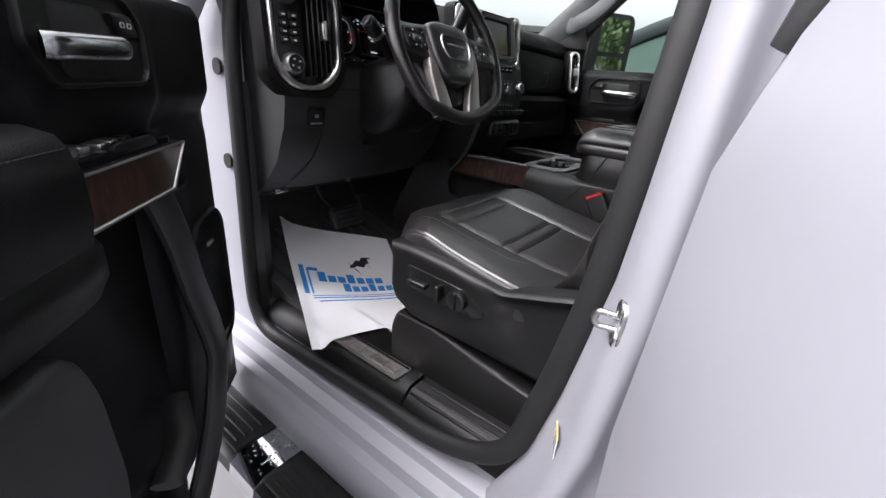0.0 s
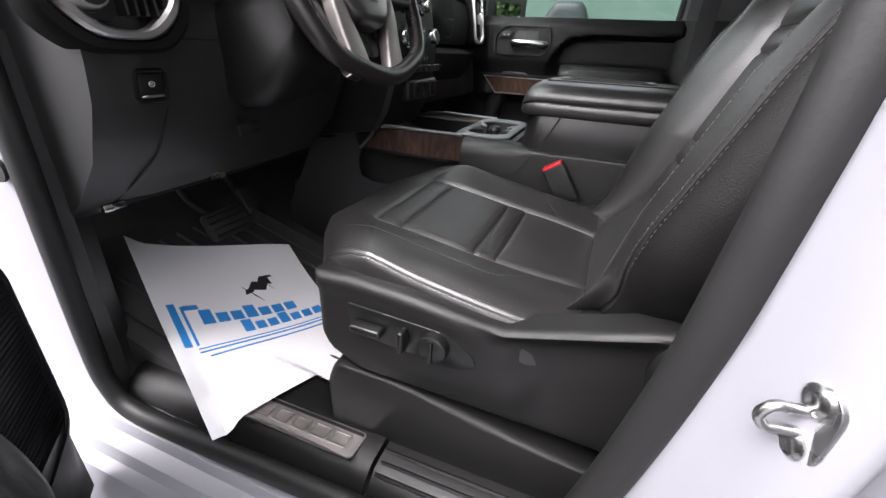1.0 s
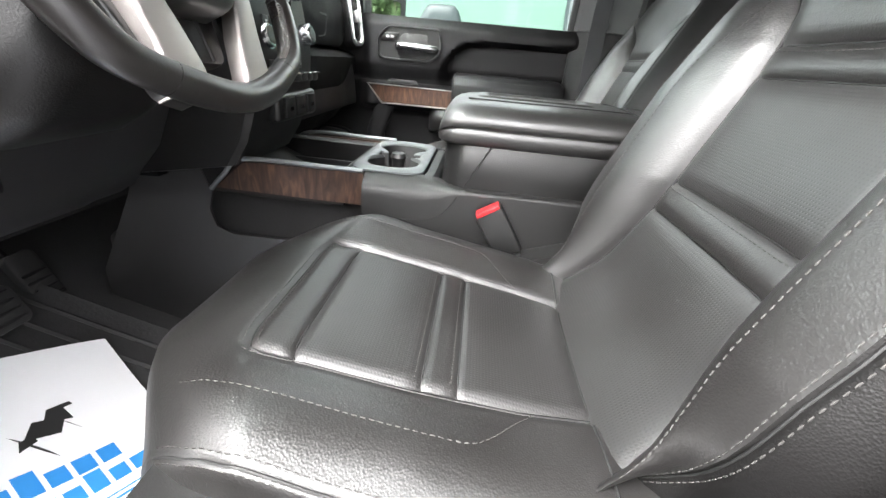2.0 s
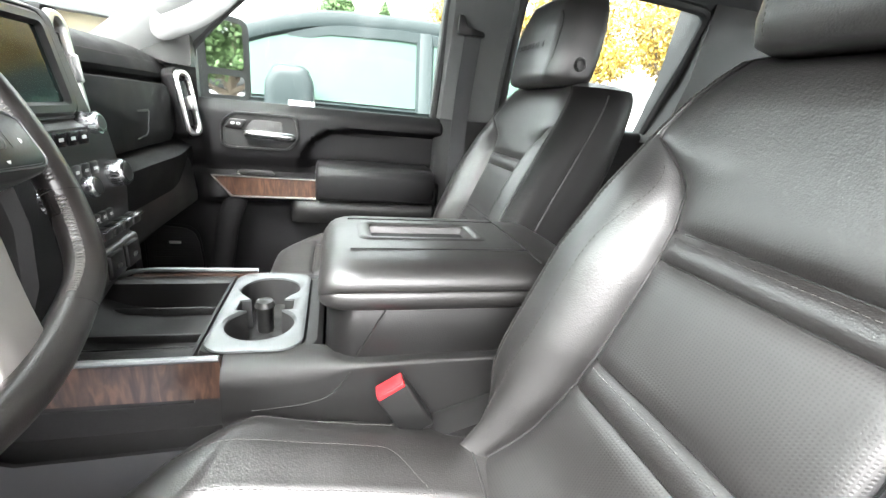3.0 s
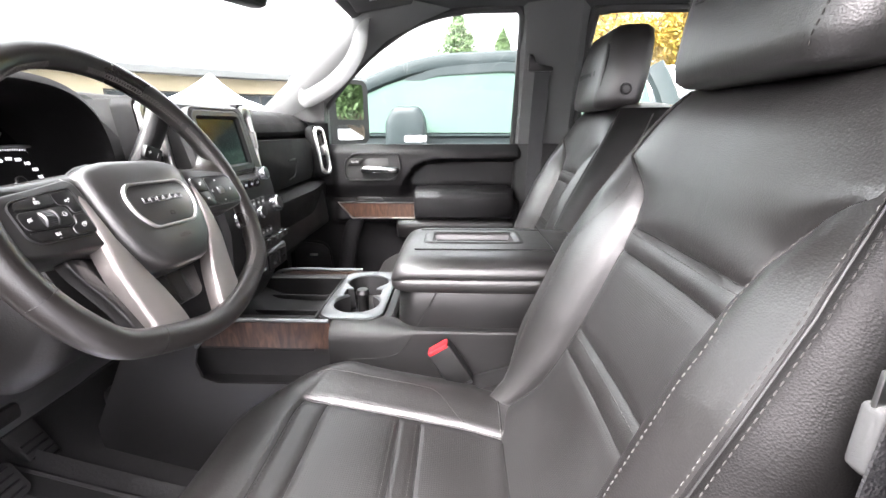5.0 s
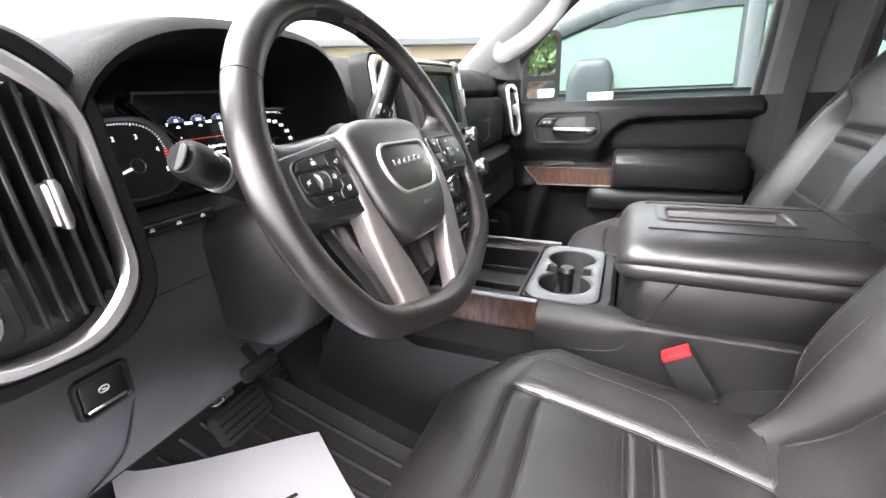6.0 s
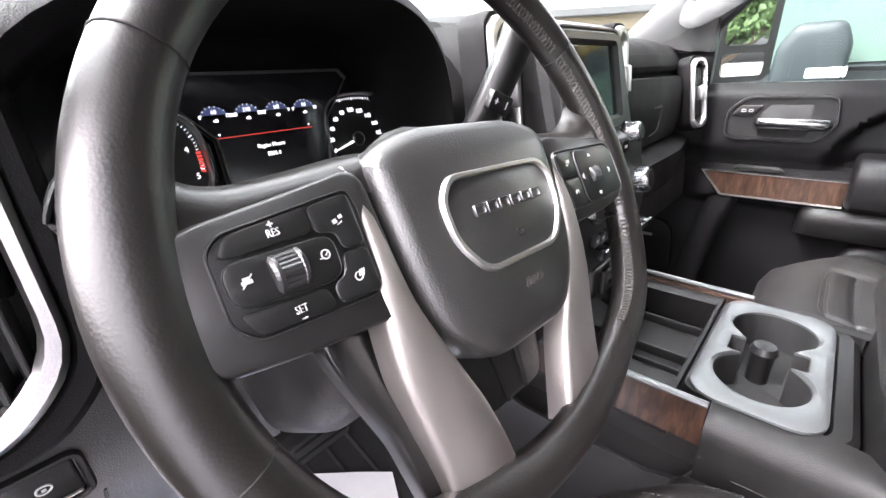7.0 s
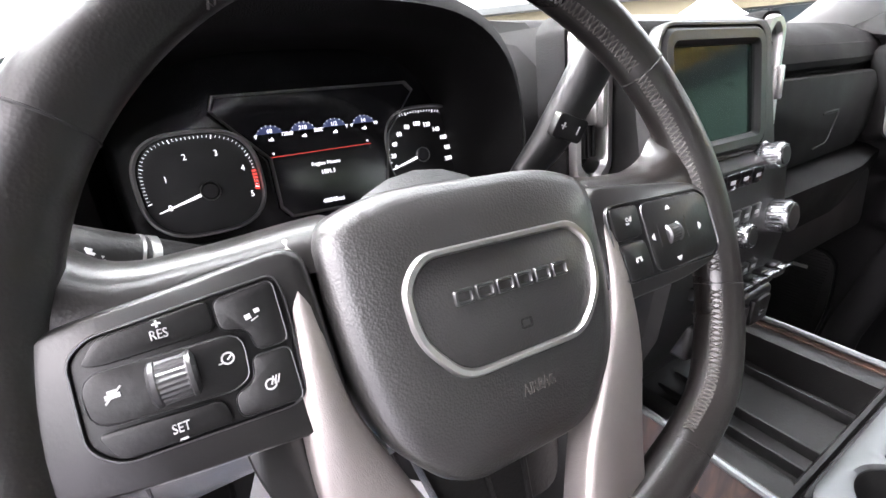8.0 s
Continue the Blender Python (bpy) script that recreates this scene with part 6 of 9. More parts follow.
def column():
    t = thing("steering_column", "black steering column shroud with stalk and gear lever", "steering column", (-0.372, 0.15, 1.20))
    ax = WHEEL.to_3x3().col[2] * -1
    c0 = Vector((-0.374, 0.0575, 1.2815)) + ax * 0.050
    bm = B()
    rings = []
    for s, w, h, dz in ((0.0, 0.060, 0.050, -0.020), (0.012, 0.074, 0.060, -0.028), (0.05, 0.088, 0.074, -0.038), (0.10, 0.092, 0.080, -0.036), (0.15, 0.086, 0.078, -0.022), (0.20, 0.070, 0.060, 0.0), (0.25, 0.060, 0.050, 0.01)):
        m = frame_at(c0 + ax * s + Vector((0, 0, dz)), (1, 0, 0), (0, 0.44, 0.9))
        rings.append([m @ Vector((x, y, 0)) for x, y in rrect(2 * w, 2 * h, 0.035, 6)])
    loft(bm, rings)
    part("shroud", bm, PLASTIC, t, "black plastic column shroud")
    # indicator stalk
    bm = B()
    P = [(-0.415, 0.150, 1.262), (-0.455, 0.136, 1.284), (-0.475, 0.1285, 1.2955), (-0.505, 0.1185, 1.3125), (-0.520, 0.1142, 1.3207), (-0.528, 0.1122, 1.3250), (-0.531, 0.1114, 1.3266)]
    tube(bm, P, [0.0095, 0.0122, 0.0134, 0.0144, 0.0150, 0.0140, 0.0112], 20)
    st = part("stalk", bm, PLASTIC, t, "black indicator and wiper stalk")
    for p, q in (((-0.4955, 0.1217, 1.3071), (-0.4985, 0.1207, 1.3088)), ((-0.5005, 0.1200, 1.3099), (-0.5015, 0.1197, 1.3105))):
        bm = B()
        tube(bm, [p, q], 0.0149, 20)
        part("collar", bm, SATIN, st)
    along = Vector((1, -0.34, -0.565)).normalized()
    out = Vector((-0.05, -0.93, 0.36))
    out = (out - along * out.dot(along)).normalized()

    def face(x, z, d=0.0):
        """A place on the stalk's side towards the driver; z counts round the stalk from its axis line."""
        base = Vector((x, 0.1185 - (x + 0.505) * -0.34, 1.3125 - (x + 0.505) * 0.565))
        up = out.cross(along).normalized()
        v = z - (1.3125 - (x + 0.505) * 0.36)
        return frame_at(base + out * (0.0140 + d) + up * max(-0.006, min(0.006, v * 0.6)), along, up)

    lettering("OFF", 0.0048, face(-0.474, 1.3005), WHITE_INK, st, stretch=0.9)
    for x, z, w in ((-0.483, 1.3135, 0.0045), (-0.465, 1.3065, 0.004), (-0.489, 1.3105, 0.003), (-0.511, 1.322, 0.005), (-0.507, 1.3165, 0.0035)):
        bm = B()
        rbox(bm, (0, 0, 0), (w, 0.0011, 0.0006), 0, 1, face(x, z, 0.0012))
        rbox(bm, (0, 0, 0), (w * 0.5, 0.0011, 0.0006), 0, 1, face(x, z + 0.002, 0.0014))
        part("symbol", bm, WHITE_INK, st)
    bm = B()
    lathe(bm, [(0, 0.0004), (0.0048, 0.0004), (0.0052, 0.0), (0.0098, 0), (0.0098, 0.001), (0, 0.001)], frame_at(Vector((-0.5313, 0.1113, 1.3268)) - along * 0.0004, Vector((0.34, 1, 0)), -along.cross(Vector((0.34, 1, 0)))), 16)
    part("end_mark", bm, PILLAR, st)
    # gear lever
    bm = B()
    P = spline([(-0.300, 0.17, 1.245), (-0.272, 0.155, 1.275), (-0.250, 0.142, 1.31), (-0.235, 0.132, 1.335), (-0.218, 0.120, 1.375), (-0.208, 0.115, 1.402), (-0.205, 0.114, 1.408)], 4)
    n = len(P)
    tube(bm, P, [lerp(i / (n - 1), [0, 0.3, 0.5, 0.9, 1], [0.010, 0.012, 0.016, 0.018, 0.010]) for i in range(n)], 14, False, 0.75, up=(0, 1, 0))
    gl = part("gear_lever", bm, SMOOTHBLK, t, "black column gear lever")
    m = frame_at((-0.2345, 0.1175, 1.338), (1, 0, -0.35), (0.35, -0.25, 1))
    bm = B()
    slab(bm, rrect(0.03, 0.017, 0.003), 0.006, m, 0.0015)
    tg = part("range_switch", bm, SMOOTHBLK, gl, "black plus minus range switch")
    lettering("+", 0.010, m @ Matrix.Translation((-0.008, 0, 0.0004)), WHITE_INK, tg)
    lettering("l", 0.009, m @ Matrix.Translation((0.007, 0, 0.0004)), WHITE_INK, tg)
    # release lever and screw plate under the column
    bm = B()
    rbox(bm, (-0.44, 0.20, 1.07), (0.05, 0.012, 0.02), 0.005, 2)
    tube(bm, [(-0.42, 0.26, 1.09), (-0.44, 0.20, 1.07)], 0.006, 8)
    part("tilt_lever", bm, PLASTIC, t)


# ---- centre console ----
def console():
    t = thing("centre_console", "black centre console with wood strip, cup holders and leather armrest lid", "console", (0.01, -0.2, 0.63))
    x0, x1 = -0.125, 0.145
    # rear box, rounded in plan at its front corners
    def plan(front, k, z):
        hw, cy = (x1 - x0) / 2 - k, (front - 0.56) / 2
        pts = rrect(2 * hw, front + 0.56, 0.042, 6, (x0 + x1) / 2, cy)
        return [(x, y, z) for x, y in pts]

    bm = B()
    loft(bm, [plan(-0.184, 0.0, 0.99), plan(-0.187, 0.001, 1.045), plan(-0.189, 0.002, 1.094), plan(-0.196, 0.006, 1.099)])
    part("box", bm, PLASTIC, t, "black console box", sharp=45)
    bm = B()
    tube(bm, [(x0 + 0.0006, -0.259, 1.096), (x0 + 0.0004, -0.24, 1.06), (x0 + 0.0002, -0.220, 1.024)], 0.0014, 5)
    part("panel_gap", bm, RUBBER, t)
    # moulded base: a low ledge along the box, rising to a round shoulder beside the cup holder
    for sx in (-1, 1):
        X = lambda x: x if sx < 0 else 0.02 - x
        rings = []
        for y, zt, r in ((-0.56, 1.029, 0.006), (-0.30, 1.029, 0.006), (-0.235, 1.029, 0.007), (-0.212, 1.030, 0.010), (-0.198, 1.032, 0.016), (-0.186, 1.0345, 0.024), (-0.172, 1.0365, 0.030), (-0.155, 1.0372, 0.033), (-0.10, 1.0372, 0.033), (-0.0665, 1.0372, 0.033)):
            inner = -0.100 if y > -0.19 else -0.115
            ring = [(X(inner), y, zt - 0.02), (X(inner), y, zt)]
            for k in range(7):
                an = math.pi / 2 * k / 6
                ring.append((X(-0.141 + r - r * math.sin(an)), y, zt - r + r * math.cos(an)))
            ring += [(X(-0.142), y, 0.965), (X(-0.142), y, 0.80), (X(-0.128), y, 0.63), (X(inner), y, 0.63)]
            rings.append(ring)
        bm = B()
        loft(bm, rings)
        base = part("base_moulding", bm, CONSOLE_TRIM, t, "smooth dark grey side moulding", sharp=50)
        bm = B()
        tube(bm, spline([(X(-0.1415), y, z) for y, z in ((-0.216, 1.019), (-0.203, 0.998), (-0.188, 0.984), (-0.165, 0.977), (-0.14, 0.974), (-0.10, 0.972))], 4), 0.0012, 5)
        part("panel_gap", bm, RUBBER, base)
    # armrest lid: a padded top over a deeper lower band, a sewn groove between them
    def lid_ring(y, w, zt, zb, n=7):
        hw, ring = 0.139 * w, []
        side = [(0.008, 0.0), (0.002, 0.07), (0.0, 0.22), (-0.0005, 0.38), (0.0035, 0.435), (-0.001, 0.475), (-0.002, 0.60), (0.002, 0.73), (0.010, 0.86), (0.022, 0.945), (0.040, 0.985)]
        for inset, f in side:
            ring.append((-hw + inset, zb + (zt - zb) * f))
        for k in range(1, n):
            x = (hw - 0.04) * (2 * k / n - 1)
            ring.append((x, zt + 0.003 * (1 - (x / hw) ** 2)))
        for inset, f in side[::-1]:
            ring.append((hw - inset, zb + (zt - zb) * f))
        return [(0.010 + x, y, z) for x, z in ring]

    bm = B()
    loft(bm, [lid_ring(*q) for q in ((-0.1755, 0.74, 1.112, 1.101), (-0.177, 0.81, 1.122, 1.098), (-0.181, 0.875, 1.134, 1.096), (-0.188, 0.93, 1.144, 1.095), (-0.198, 0.968, 1.150, 1.0945), (-0.212, 0.990, 1.1535, 1.094), (-0.228, 1.0, 1.155, 1.094), (-0.30, 1.0, 1.155, 1.093),
                                     (-0.45, 1.0, 1.155, 1.093), (-0.535, 1.0, 1.150, 1.09), (-0.56, 0.98, 1.138, 1.092), (-0.570, 0.95, 1.118, 1.10))])
    # sunken tray in the lid
    tx0, tx1, ty0, ty1 = -0.017, 0.053, -0.404, -0.246
    for co, no in (((tx0, 0, 0), (1, 0, 0)), ((tx1, 0, 0), (1, 0, 0)), ((0, ty0, 0), (0, 1, 0)), ((0, ty1, 0), (0, 1, 0))):
        bmesh.ops.bisect_plane(bm, geom=bm.verts[:] + bm.edges[:] + bm.faces[:], plane_co=co, plane_no=no)
    hole = []
    for f in bm.faces:
        q = f.calc_center_median()
        if tx0 < q.x < tx1 and ty0 < q.y < ty1 and q.z > 1.14:
            hole.append(f)
    bmesh.ops.delete(bm, geom=hole, context="FACES")
    rim = [e for e in bm.edges if e.is_boundary]
    low = bmesh.ops.extrude_edge_only(bm, edges=rim)["geom"]
    for v in low:
        if isinstance(v, bmesh.types.BMVert):
            v.co.z = 1.144
            v.co.x += 0.004 if v.co.x < 0.018 else -0.004
            v.co.y += 0.004 if v.co.y < -0.325 else -0.004
    bmesh.ops.edgeloop_fill(bm, edges=[e for e in low if isinstance(e, bmesh.types.BMEdge)])
    bmesh.ops.recalc_face_normals(bm, faces=bm.faces)
    lid = part("armrest_lid", bm, LEATHER, t, "black leather armrest lid", sharp=60)
    m = frame_at((0.018, -0.326, 1.1578), (0, 1, 0), (-1, 0, 0))
    bm = B()
    ringband(bm, rrect(0.196, 0.092, 0.014), rrect(0.158, 0.068, 0.008), 0.006, m @ Matrix.Translation((0, 0, 0.0026)), 0.003)
    part("tray_rim", bm, LEATHER, lid, "black rim of the lid tray")
    bm = B()
    slab(bm, rrect(0.148, 0.060, 0.006), 0.002, m @ Matrix.Translation((0, 0, -0.0125)), 0)
    part("tray_floor", bm, RUBBER, lid, "sunken tray floor")
    bm = B()
    top = lambda x: 1.155 + 0.003 * (1 - ((x - 0.01) / 0.139) ** 2)
    for gap in ([(-0.066, y, top(-0.066)) for y in np.linspace(-0.216, -0.47, 12)], [(0.086, y, top(0.086)) for y in np.linspace(-0.216, -0.47, 12)], [(x, -0.47, top(x)) for x in np.linspace(-0.112, 0.132, 12)]):
        tube(bm, gap, 0.0013, 5)
    tagged(part("lid_seam", bm, RUBBER, lid, "sewn seams of the lid top"), kind="stuff")
    bm = B()
    for sx in (-1, 1):
        stitch(bm, [(0.010 + sx * 0.1405, y, 1.1255) for y in np.linspace(-0.23, -0.53, 40)], r=0.0004)
    tagged(part("stitching", bm, DARK_THREAD, lid, "dark stitching"), kind="stuff")
    # front deck with tray well
    bm = B()
    zt = 1.034
    out = [(-0.127, -0.034), (-0.127, 0.10), (-0.118, 0.21), (0.138, 0.21), (0.147, 0.10), (0.147, -0.034)]
    inn = [(-0.085, -0.026), (-0.085, 0.10), (-0.085, 0.18), (0.115, 0.18), (0.115, 0.10), (0.115, -0.026)]
    ringband(bm, out[::-1], inn[::-1], 0.055, Matrix.Translation((0, 0, zt)), 0.004)
    part("deck", bm, PLASTIC, t, "black console deck with an open tray")
    bm = B()
    loft(bm, [[(-0.088, y, z), (0.118, y, z), (0.118, y, z - 0.01), (-0.088, y, z - 0.01)] for y, z in ((-0.04, 0.985), (0.05, 0.985), (0.12, 0.99), (0.19, 1.02))])
    part("tray_mat", bm, RUBBER, t, "black rubber tray mat")
    for x in (-0.03, 0.005, 0.09):
        bm = B()
        rbox(bm, (x, 0.05, 0.992), (0.004, 0.17, 0.014), 0.0015)
        part("tray_rib", bm, SMOOTHBLK, t)
    # lower side walls, their colour lightened for light from the door
    for x, nm in ((x0 + 0.006, "side_wall"), (x1 - 0.006, "side_wall")):
        bm = B()
        flat_poly(bm, [(-0.066, 0.64), (-0.066, 0.94), (-0.055, 0.918), (-0.02, 0.905), (0.16, 0.903), (0.190, 0.915), (0.198, 0.945), (0.19, 0.975), (0.21, 1.03), (0.30, 1.03), (0.42, 0.80), (0.42, 0.64)], x - 0.003, x + 0.003)
        part(nm, bm, DOOR_LIT, t)
    bm = B()
    rbox(bm, (0.01, 0.12, 0.76), (0.235, 0.60, 0.22), 0.02, 3)
    rbox(bm, (0.01, 0.12, 0.91), (0.10, 0.60, 0.14), 0.02, 3)
    part("tunnel", bm, MAT, t, "dark tunnel base")
    # wood strip and bright edge
    for sx, x in ((-1, -0.128), (1, 0.148)):
        bm = B()
        pts = [(-0.0655, 0.984), (-0.0655, 1.037), (0.125, 1.035), (0.178, 0.987)]
        flat_poly(bm, pts, x, x - sx * 0.010)
        part("wood_strip", bm, WOOD, t, "dark open-pored wood strip")
        bm = B()
        tube(bm, spline([(x + sx * 0.001, y, z) for y, z in ((-0.0655, 1.0405), (0.0, 1.0405), (0.125, 1.039), (0.16, 1.011), (0.185, 0.984))], 5), 0.0040, 8)
        part("bright_edge", bm, CUP_METAL, t, "satin metal edge")
    # cup holder
    c = (0.010, -0.098, 1.0375)
    m = frame_at(c, (1, 0, 0), (0, 1, 0))
    oc = []
    base = [Vector(p) for p in rrect(0.25, 0.118, 0.03, 8)]
    sides = list(zip(base, base[1:] + base[:1]))
    total = sum((b - a).length for a, b in sides)
    for k in range(120):
        d = total * k / 120
        for a, b in sides:
            if d <= (b - a).length:
                oc.append(tuple(a.lerp(b, d / max(1e-9, (b - a).length))))
                break
            d -= (b - a).length

    def peanut(a):
        best = 0.0
        for k in range(400):
            r = 0.11 * k / 400
            x, y = r * math.cos(a), r * math.sin(a)
            if math.hypot(x - 0.058, y) < 0.0445 or math.hypot(x + 0.058, y) < 0.0445 or (abs(x) < 0.055 and abs(y) < 0.024) or (abs(x) < 0.018 and abs(y) < 0.039):
                best = r
        return (best * math.cos(a), best * math.sin(a))

    ic = [peanut(math.atan2(y, x)) for x, y in oc]
    bm = B()
    ringband(bm, oc, ic, 0.006, m @ Matrix.Translation((0, 0, 0.006)), 0.003)
    cup = part("cup_holder", bm, CUP_METAL, t, "satin metal cup holder plate")
    bm = B()
    ringband(bm, [(max(-0.120, min(0.120, x)), max(-0.084, min(0.064, y * 1.3 - 0.006))) for x, y in oc], [(x * 0.97, y * 0.95) for x, y in oc], 0.055, m @ Matrix.Translation((0, 0, -0.0015)), 0.006)
    part("cup_surround", bm, PLASTIC, t, "black surround of the cup holder")
    bm = B()
    a = [m @ Vector((x, y, 0.0)) for x, y in ic]
    b = [m @ Vector((x * 0.96, y * 0.96, -0.045)) for x, y in ic]
    d = [m @ Vector((x * 0.2, y * 0.2, -0.046)) for x, y in ic]
    loft(bm, [a, b, d], caps=False)
    bm.faces.new([v for v in bm.verts][-len(ic):])
    part("well", bm, RUBBER, cup, "black rubber cup well")
    bm = B()
    lathe(bm, [(0.012, -0.045), (0.012, 0.0), (0.015, 0.006), (0.012, 0.014), (0, 0.016)], m @ Matrix.Translation((0.012, 0.004, -0.01)), 18)
    part("divider_post", bm, SMOOTHBLK, cup)


dashboard()
vents()
cluster()
centre_stack()
steering_wheel()
column()
console()


# ---- seats ----
def panel_grid(fn, cols, rows, split, mats, parent, names, labels, uvf, extra=None):
    """A padded surface of rows and columns, cut into parts by split(i, j)."""
    bms = {k: B() for k in names}
    uv = {k: bms[k].loops.layers.uv.new("uv") for k in names}
    cache = {k: {} for k in names}
    pts = [[fn(c, r) for c in cols] for r in rows]

    def vert(k, i, j):
        if (i, j) not in cache[k]:
            cache[k][(i, j)] = bms[k].verts.new(pts[i][j])
        return cache[k][(i, j)]

    for i in range(len(rows) - 1):
        for j in range(len(cols) - 1):
            k = split(0.5 * (rows[i] + rows[i + 1]), 0.5 * (cols[j] + cols[j + 1]))
            idx = ((i, j), (i, j + 1), (i + 1, j + 1), (i + 1, j))
            f = bms[k].faces.new([vert(k, *q) for q in idx])
            for lp, q in zip(f.loops, idx):
                lp[uv[k]].uv = uvf(pts[q[0]][q[1]])
    if extra:
        extra(bms, pts)
    made = {}
    for k in names:
        made[k] = part(k, bms[k], mats[k], parent, labels.get(k, ""), sharp=75)
    return made


def seat(name, cx, dy, out, label):
    """A bucket seat; out is the side, -1 or 1, on which the door is."""
    t = thing(name, label, "car seat", (cx, dy - 0.25, 0.63))
    # ---- backrest: column s runs 0 centre, 1 insert seam, 2 edge seam, 3 rear corner, 4 back centre; row is height z
    rows = [0.88, 0.90, 0.92, 0.94, 0.96, 0.98, 1.0, 1.02, 1.04, 1.055, 1.066, 1.071, 1.076, 1.086, 1.100, 1.105, 1.110, 1.125, 1.145, 1.165, 1.185, 1.20, 1.213, 1.219, 1.224, 1.234, 1.244, 1.249, 1.254, 1.266,
            1.28, 1.292, 1.304, 1.316, 1.326, 1.334, 1.342, 1.352, 1.365, 1.378, 1.39, 1.40, 1.408, 1.414, 1.50, 1.51, 1.52]
    half = [0, 0.2, 0.4, 0.6, 0.78, 0.88, 0.94, 0.975, 1.0, 1.025, 1.06, 1.12, 1.2, 1.3, 1.4, 1.5, 1.6, 1.7, 1.8, 1.88, 1.93, 1.955, 1.98, 2.0, 2.02, 2.045, 2.07, 2.12, 2.2, 2.3, 2.4, 2.46, 2.5, 2.54, 2.62, 2.75, 2.9, 3.1, 3.5, 4.0]
    cols = [-s for s in half[::-1]][:-1] + half
    seamz = (1.071, 1.105, 1.219, 1.249)

    def back(s, z):
        top = 0
        if z > 1.45:
            top = int(round((z - 1.49) * 100))
            z = 1.414
        a, sg = abs(s), (1 if s >= 0 else -1)
        y0 = -0.466 - 0.40 * (z - 1.107) + 0.05 * step(1.0, 0.88, z)
        xe = lerp(z, [0.88, 0.95, 1.02, 1.1, 1.2, 1.27, 1.337, 1.375, 1.40, 1.414], [0.185, 0.200, 0.206, 0.210, 0.209, 0.200, 0.183, 0.170, 0.153, 0.138])
        xs = lerp(z, [0.88, 0.95, 1.0, 1.05, 1.106, 1.2, 1.25, 1.28, 1.305, 1.322, 1.336, 1.414], [0.165, 0.150, 0.134, 0.120, 0.112, 0.110, 0.114, 0.124, 0.140, 0.156, 0.180, 0.180])
        xs = min(xs, xe - 0.003)
        amp = lerp(z, [0.88, 0.94, 1.0, 1.07, 1.2, 1.28, 1.337, 1.38, 1.414], [0.016, 0.028, 0.041, 0.048, 0.046, 0.034, 0.021, 0.012, 0.002])
        lift = step(1.285, 1.337, z)
        seam = 0.004 + lift * (0.80 * amp + 0.002)
        edge = 0.006 + 0.84 * amp
        if a <= 1:
            x = xs * a
            q = min(1.0, max(0.0, (z - 1.249) / 0.165))
            puff = 0.006 * min(1.0, q / 0.10) ** 0.6 + 0.018 * min(1.0, q / 0.80)
            puff *= math.sqrt(max(0.0, 1 - max(0.0, (q - 0.72) / 0.28) ** 2.4)) * (1 - a ** 4)
            y = y0 + seam * a ** 3 + puff
            if z < 1.25:
                for q0, q1 in ((0.93, 1.071), (1.071, 1.105), (1.105, 1.219), (1.219, 1.249)):
                    if q0 <= z <= q1:
                        y += 0.004 * math.sqrt(max(0.0, 1 - abs(2 * (z - q0) / (q1 - q0) - 1) ** 4)) * (1 - a ** 6)
                if min(abs(z - q) for q in seamz) < 0.001:
                    y -= 0.0018
            y -= 0.006 * step(0.9, 1.0, a) * (1 - 0.5 * lift)
        elif a <= 2:
            f = a - 1
            x = xs + (xe - xs) * f
            rise = math.sin(min(1.0, f / 0.55) * math.pi / 2) ** 0.85
            fall = max(0.0, (f - 0.55) / 0.45) ** 2
            crest = seam + (0.006 + amp - seam) * rise - (0.006 + amp - edge) * fall
            flat = seam + (edge - seam) * f
            y = y0 + crest * (1 - lift) + flat * lift - 0.006 * (1 - lift) * step(0.07, 0.0, f)
        else:
            f = a - 2
            x = xe + lerp(f, [0, 0.07, 0.2, 0.3, 0.5, 0.75, 0.9, 1.1, 2.0], [0, 0.010, 0.024, 0.030, 0.036, 0.035, 0.030, 0.008, -xe])
            y = lerp(f, [0, 0.07, 0.2, 0.3, 0.5, 0.75, 0.9, 1.1, 2.0], [y0 + edge, y0 + edge - 0.004, y0 + edge - 0.018, y0 + edge - 0.034, y0 + edge - 0.068, y0 - 0.085, y0 - 0.11, y0 - 0.135, y0 - 0.15])
            if 0.49 < f < 0.51:
                x -= 0.0025
        if abs(a - 2) < 0.01:
            y -= 0.0018
        elif 0.02 < abs(a - 2) < 0.075:
            y += 0.0006
        if top:
            k = (0.35, 0.72, 1.0)[top - 1]
            ym = y0 - 0.075
            up = (0.010, 0.015, 0.016)[top - 1]
            x, y, z = x * (1 - 0.55 * k), ym + (y - ym) * (1 - k), z + up
        if a > 1.4 and z < 1.05:
            k = step(1.05, 0.88, z) * step(1.4, 2.1, a)
            x, y = x - 0.070 * k, y - 0.055 * k
        return Vector((cx + sg * x, y + dy, z))

    def split(z, s):
        return "backrest_insert" if abs(s) < 1 and (z < 1.071 or 1.105 < z < 1.219) else ("backrest_side" if abs(s) > 1.985 and z < 1.45 else "backrest")

    made = panel_grid(back, cols, rows, split, {"backrest": LEATHER, "backrest_insert": PERF, "backrest_side": SIDE_VINYL}, t, ("backrest", "backrest_insert", "backrest_side"),
                      {"backrest": "black leather backrest with bolsters", "backrest_insert": "perforated leather insert", "backrest_side": "matt black vinyl side and rear"}, lambda p: (p.x, p.z * 1.08))
    bm = B()
    off = Vector((0, 0.0006, 0))
    zz = [0.92 + 0.01 * i for i in range(50)]
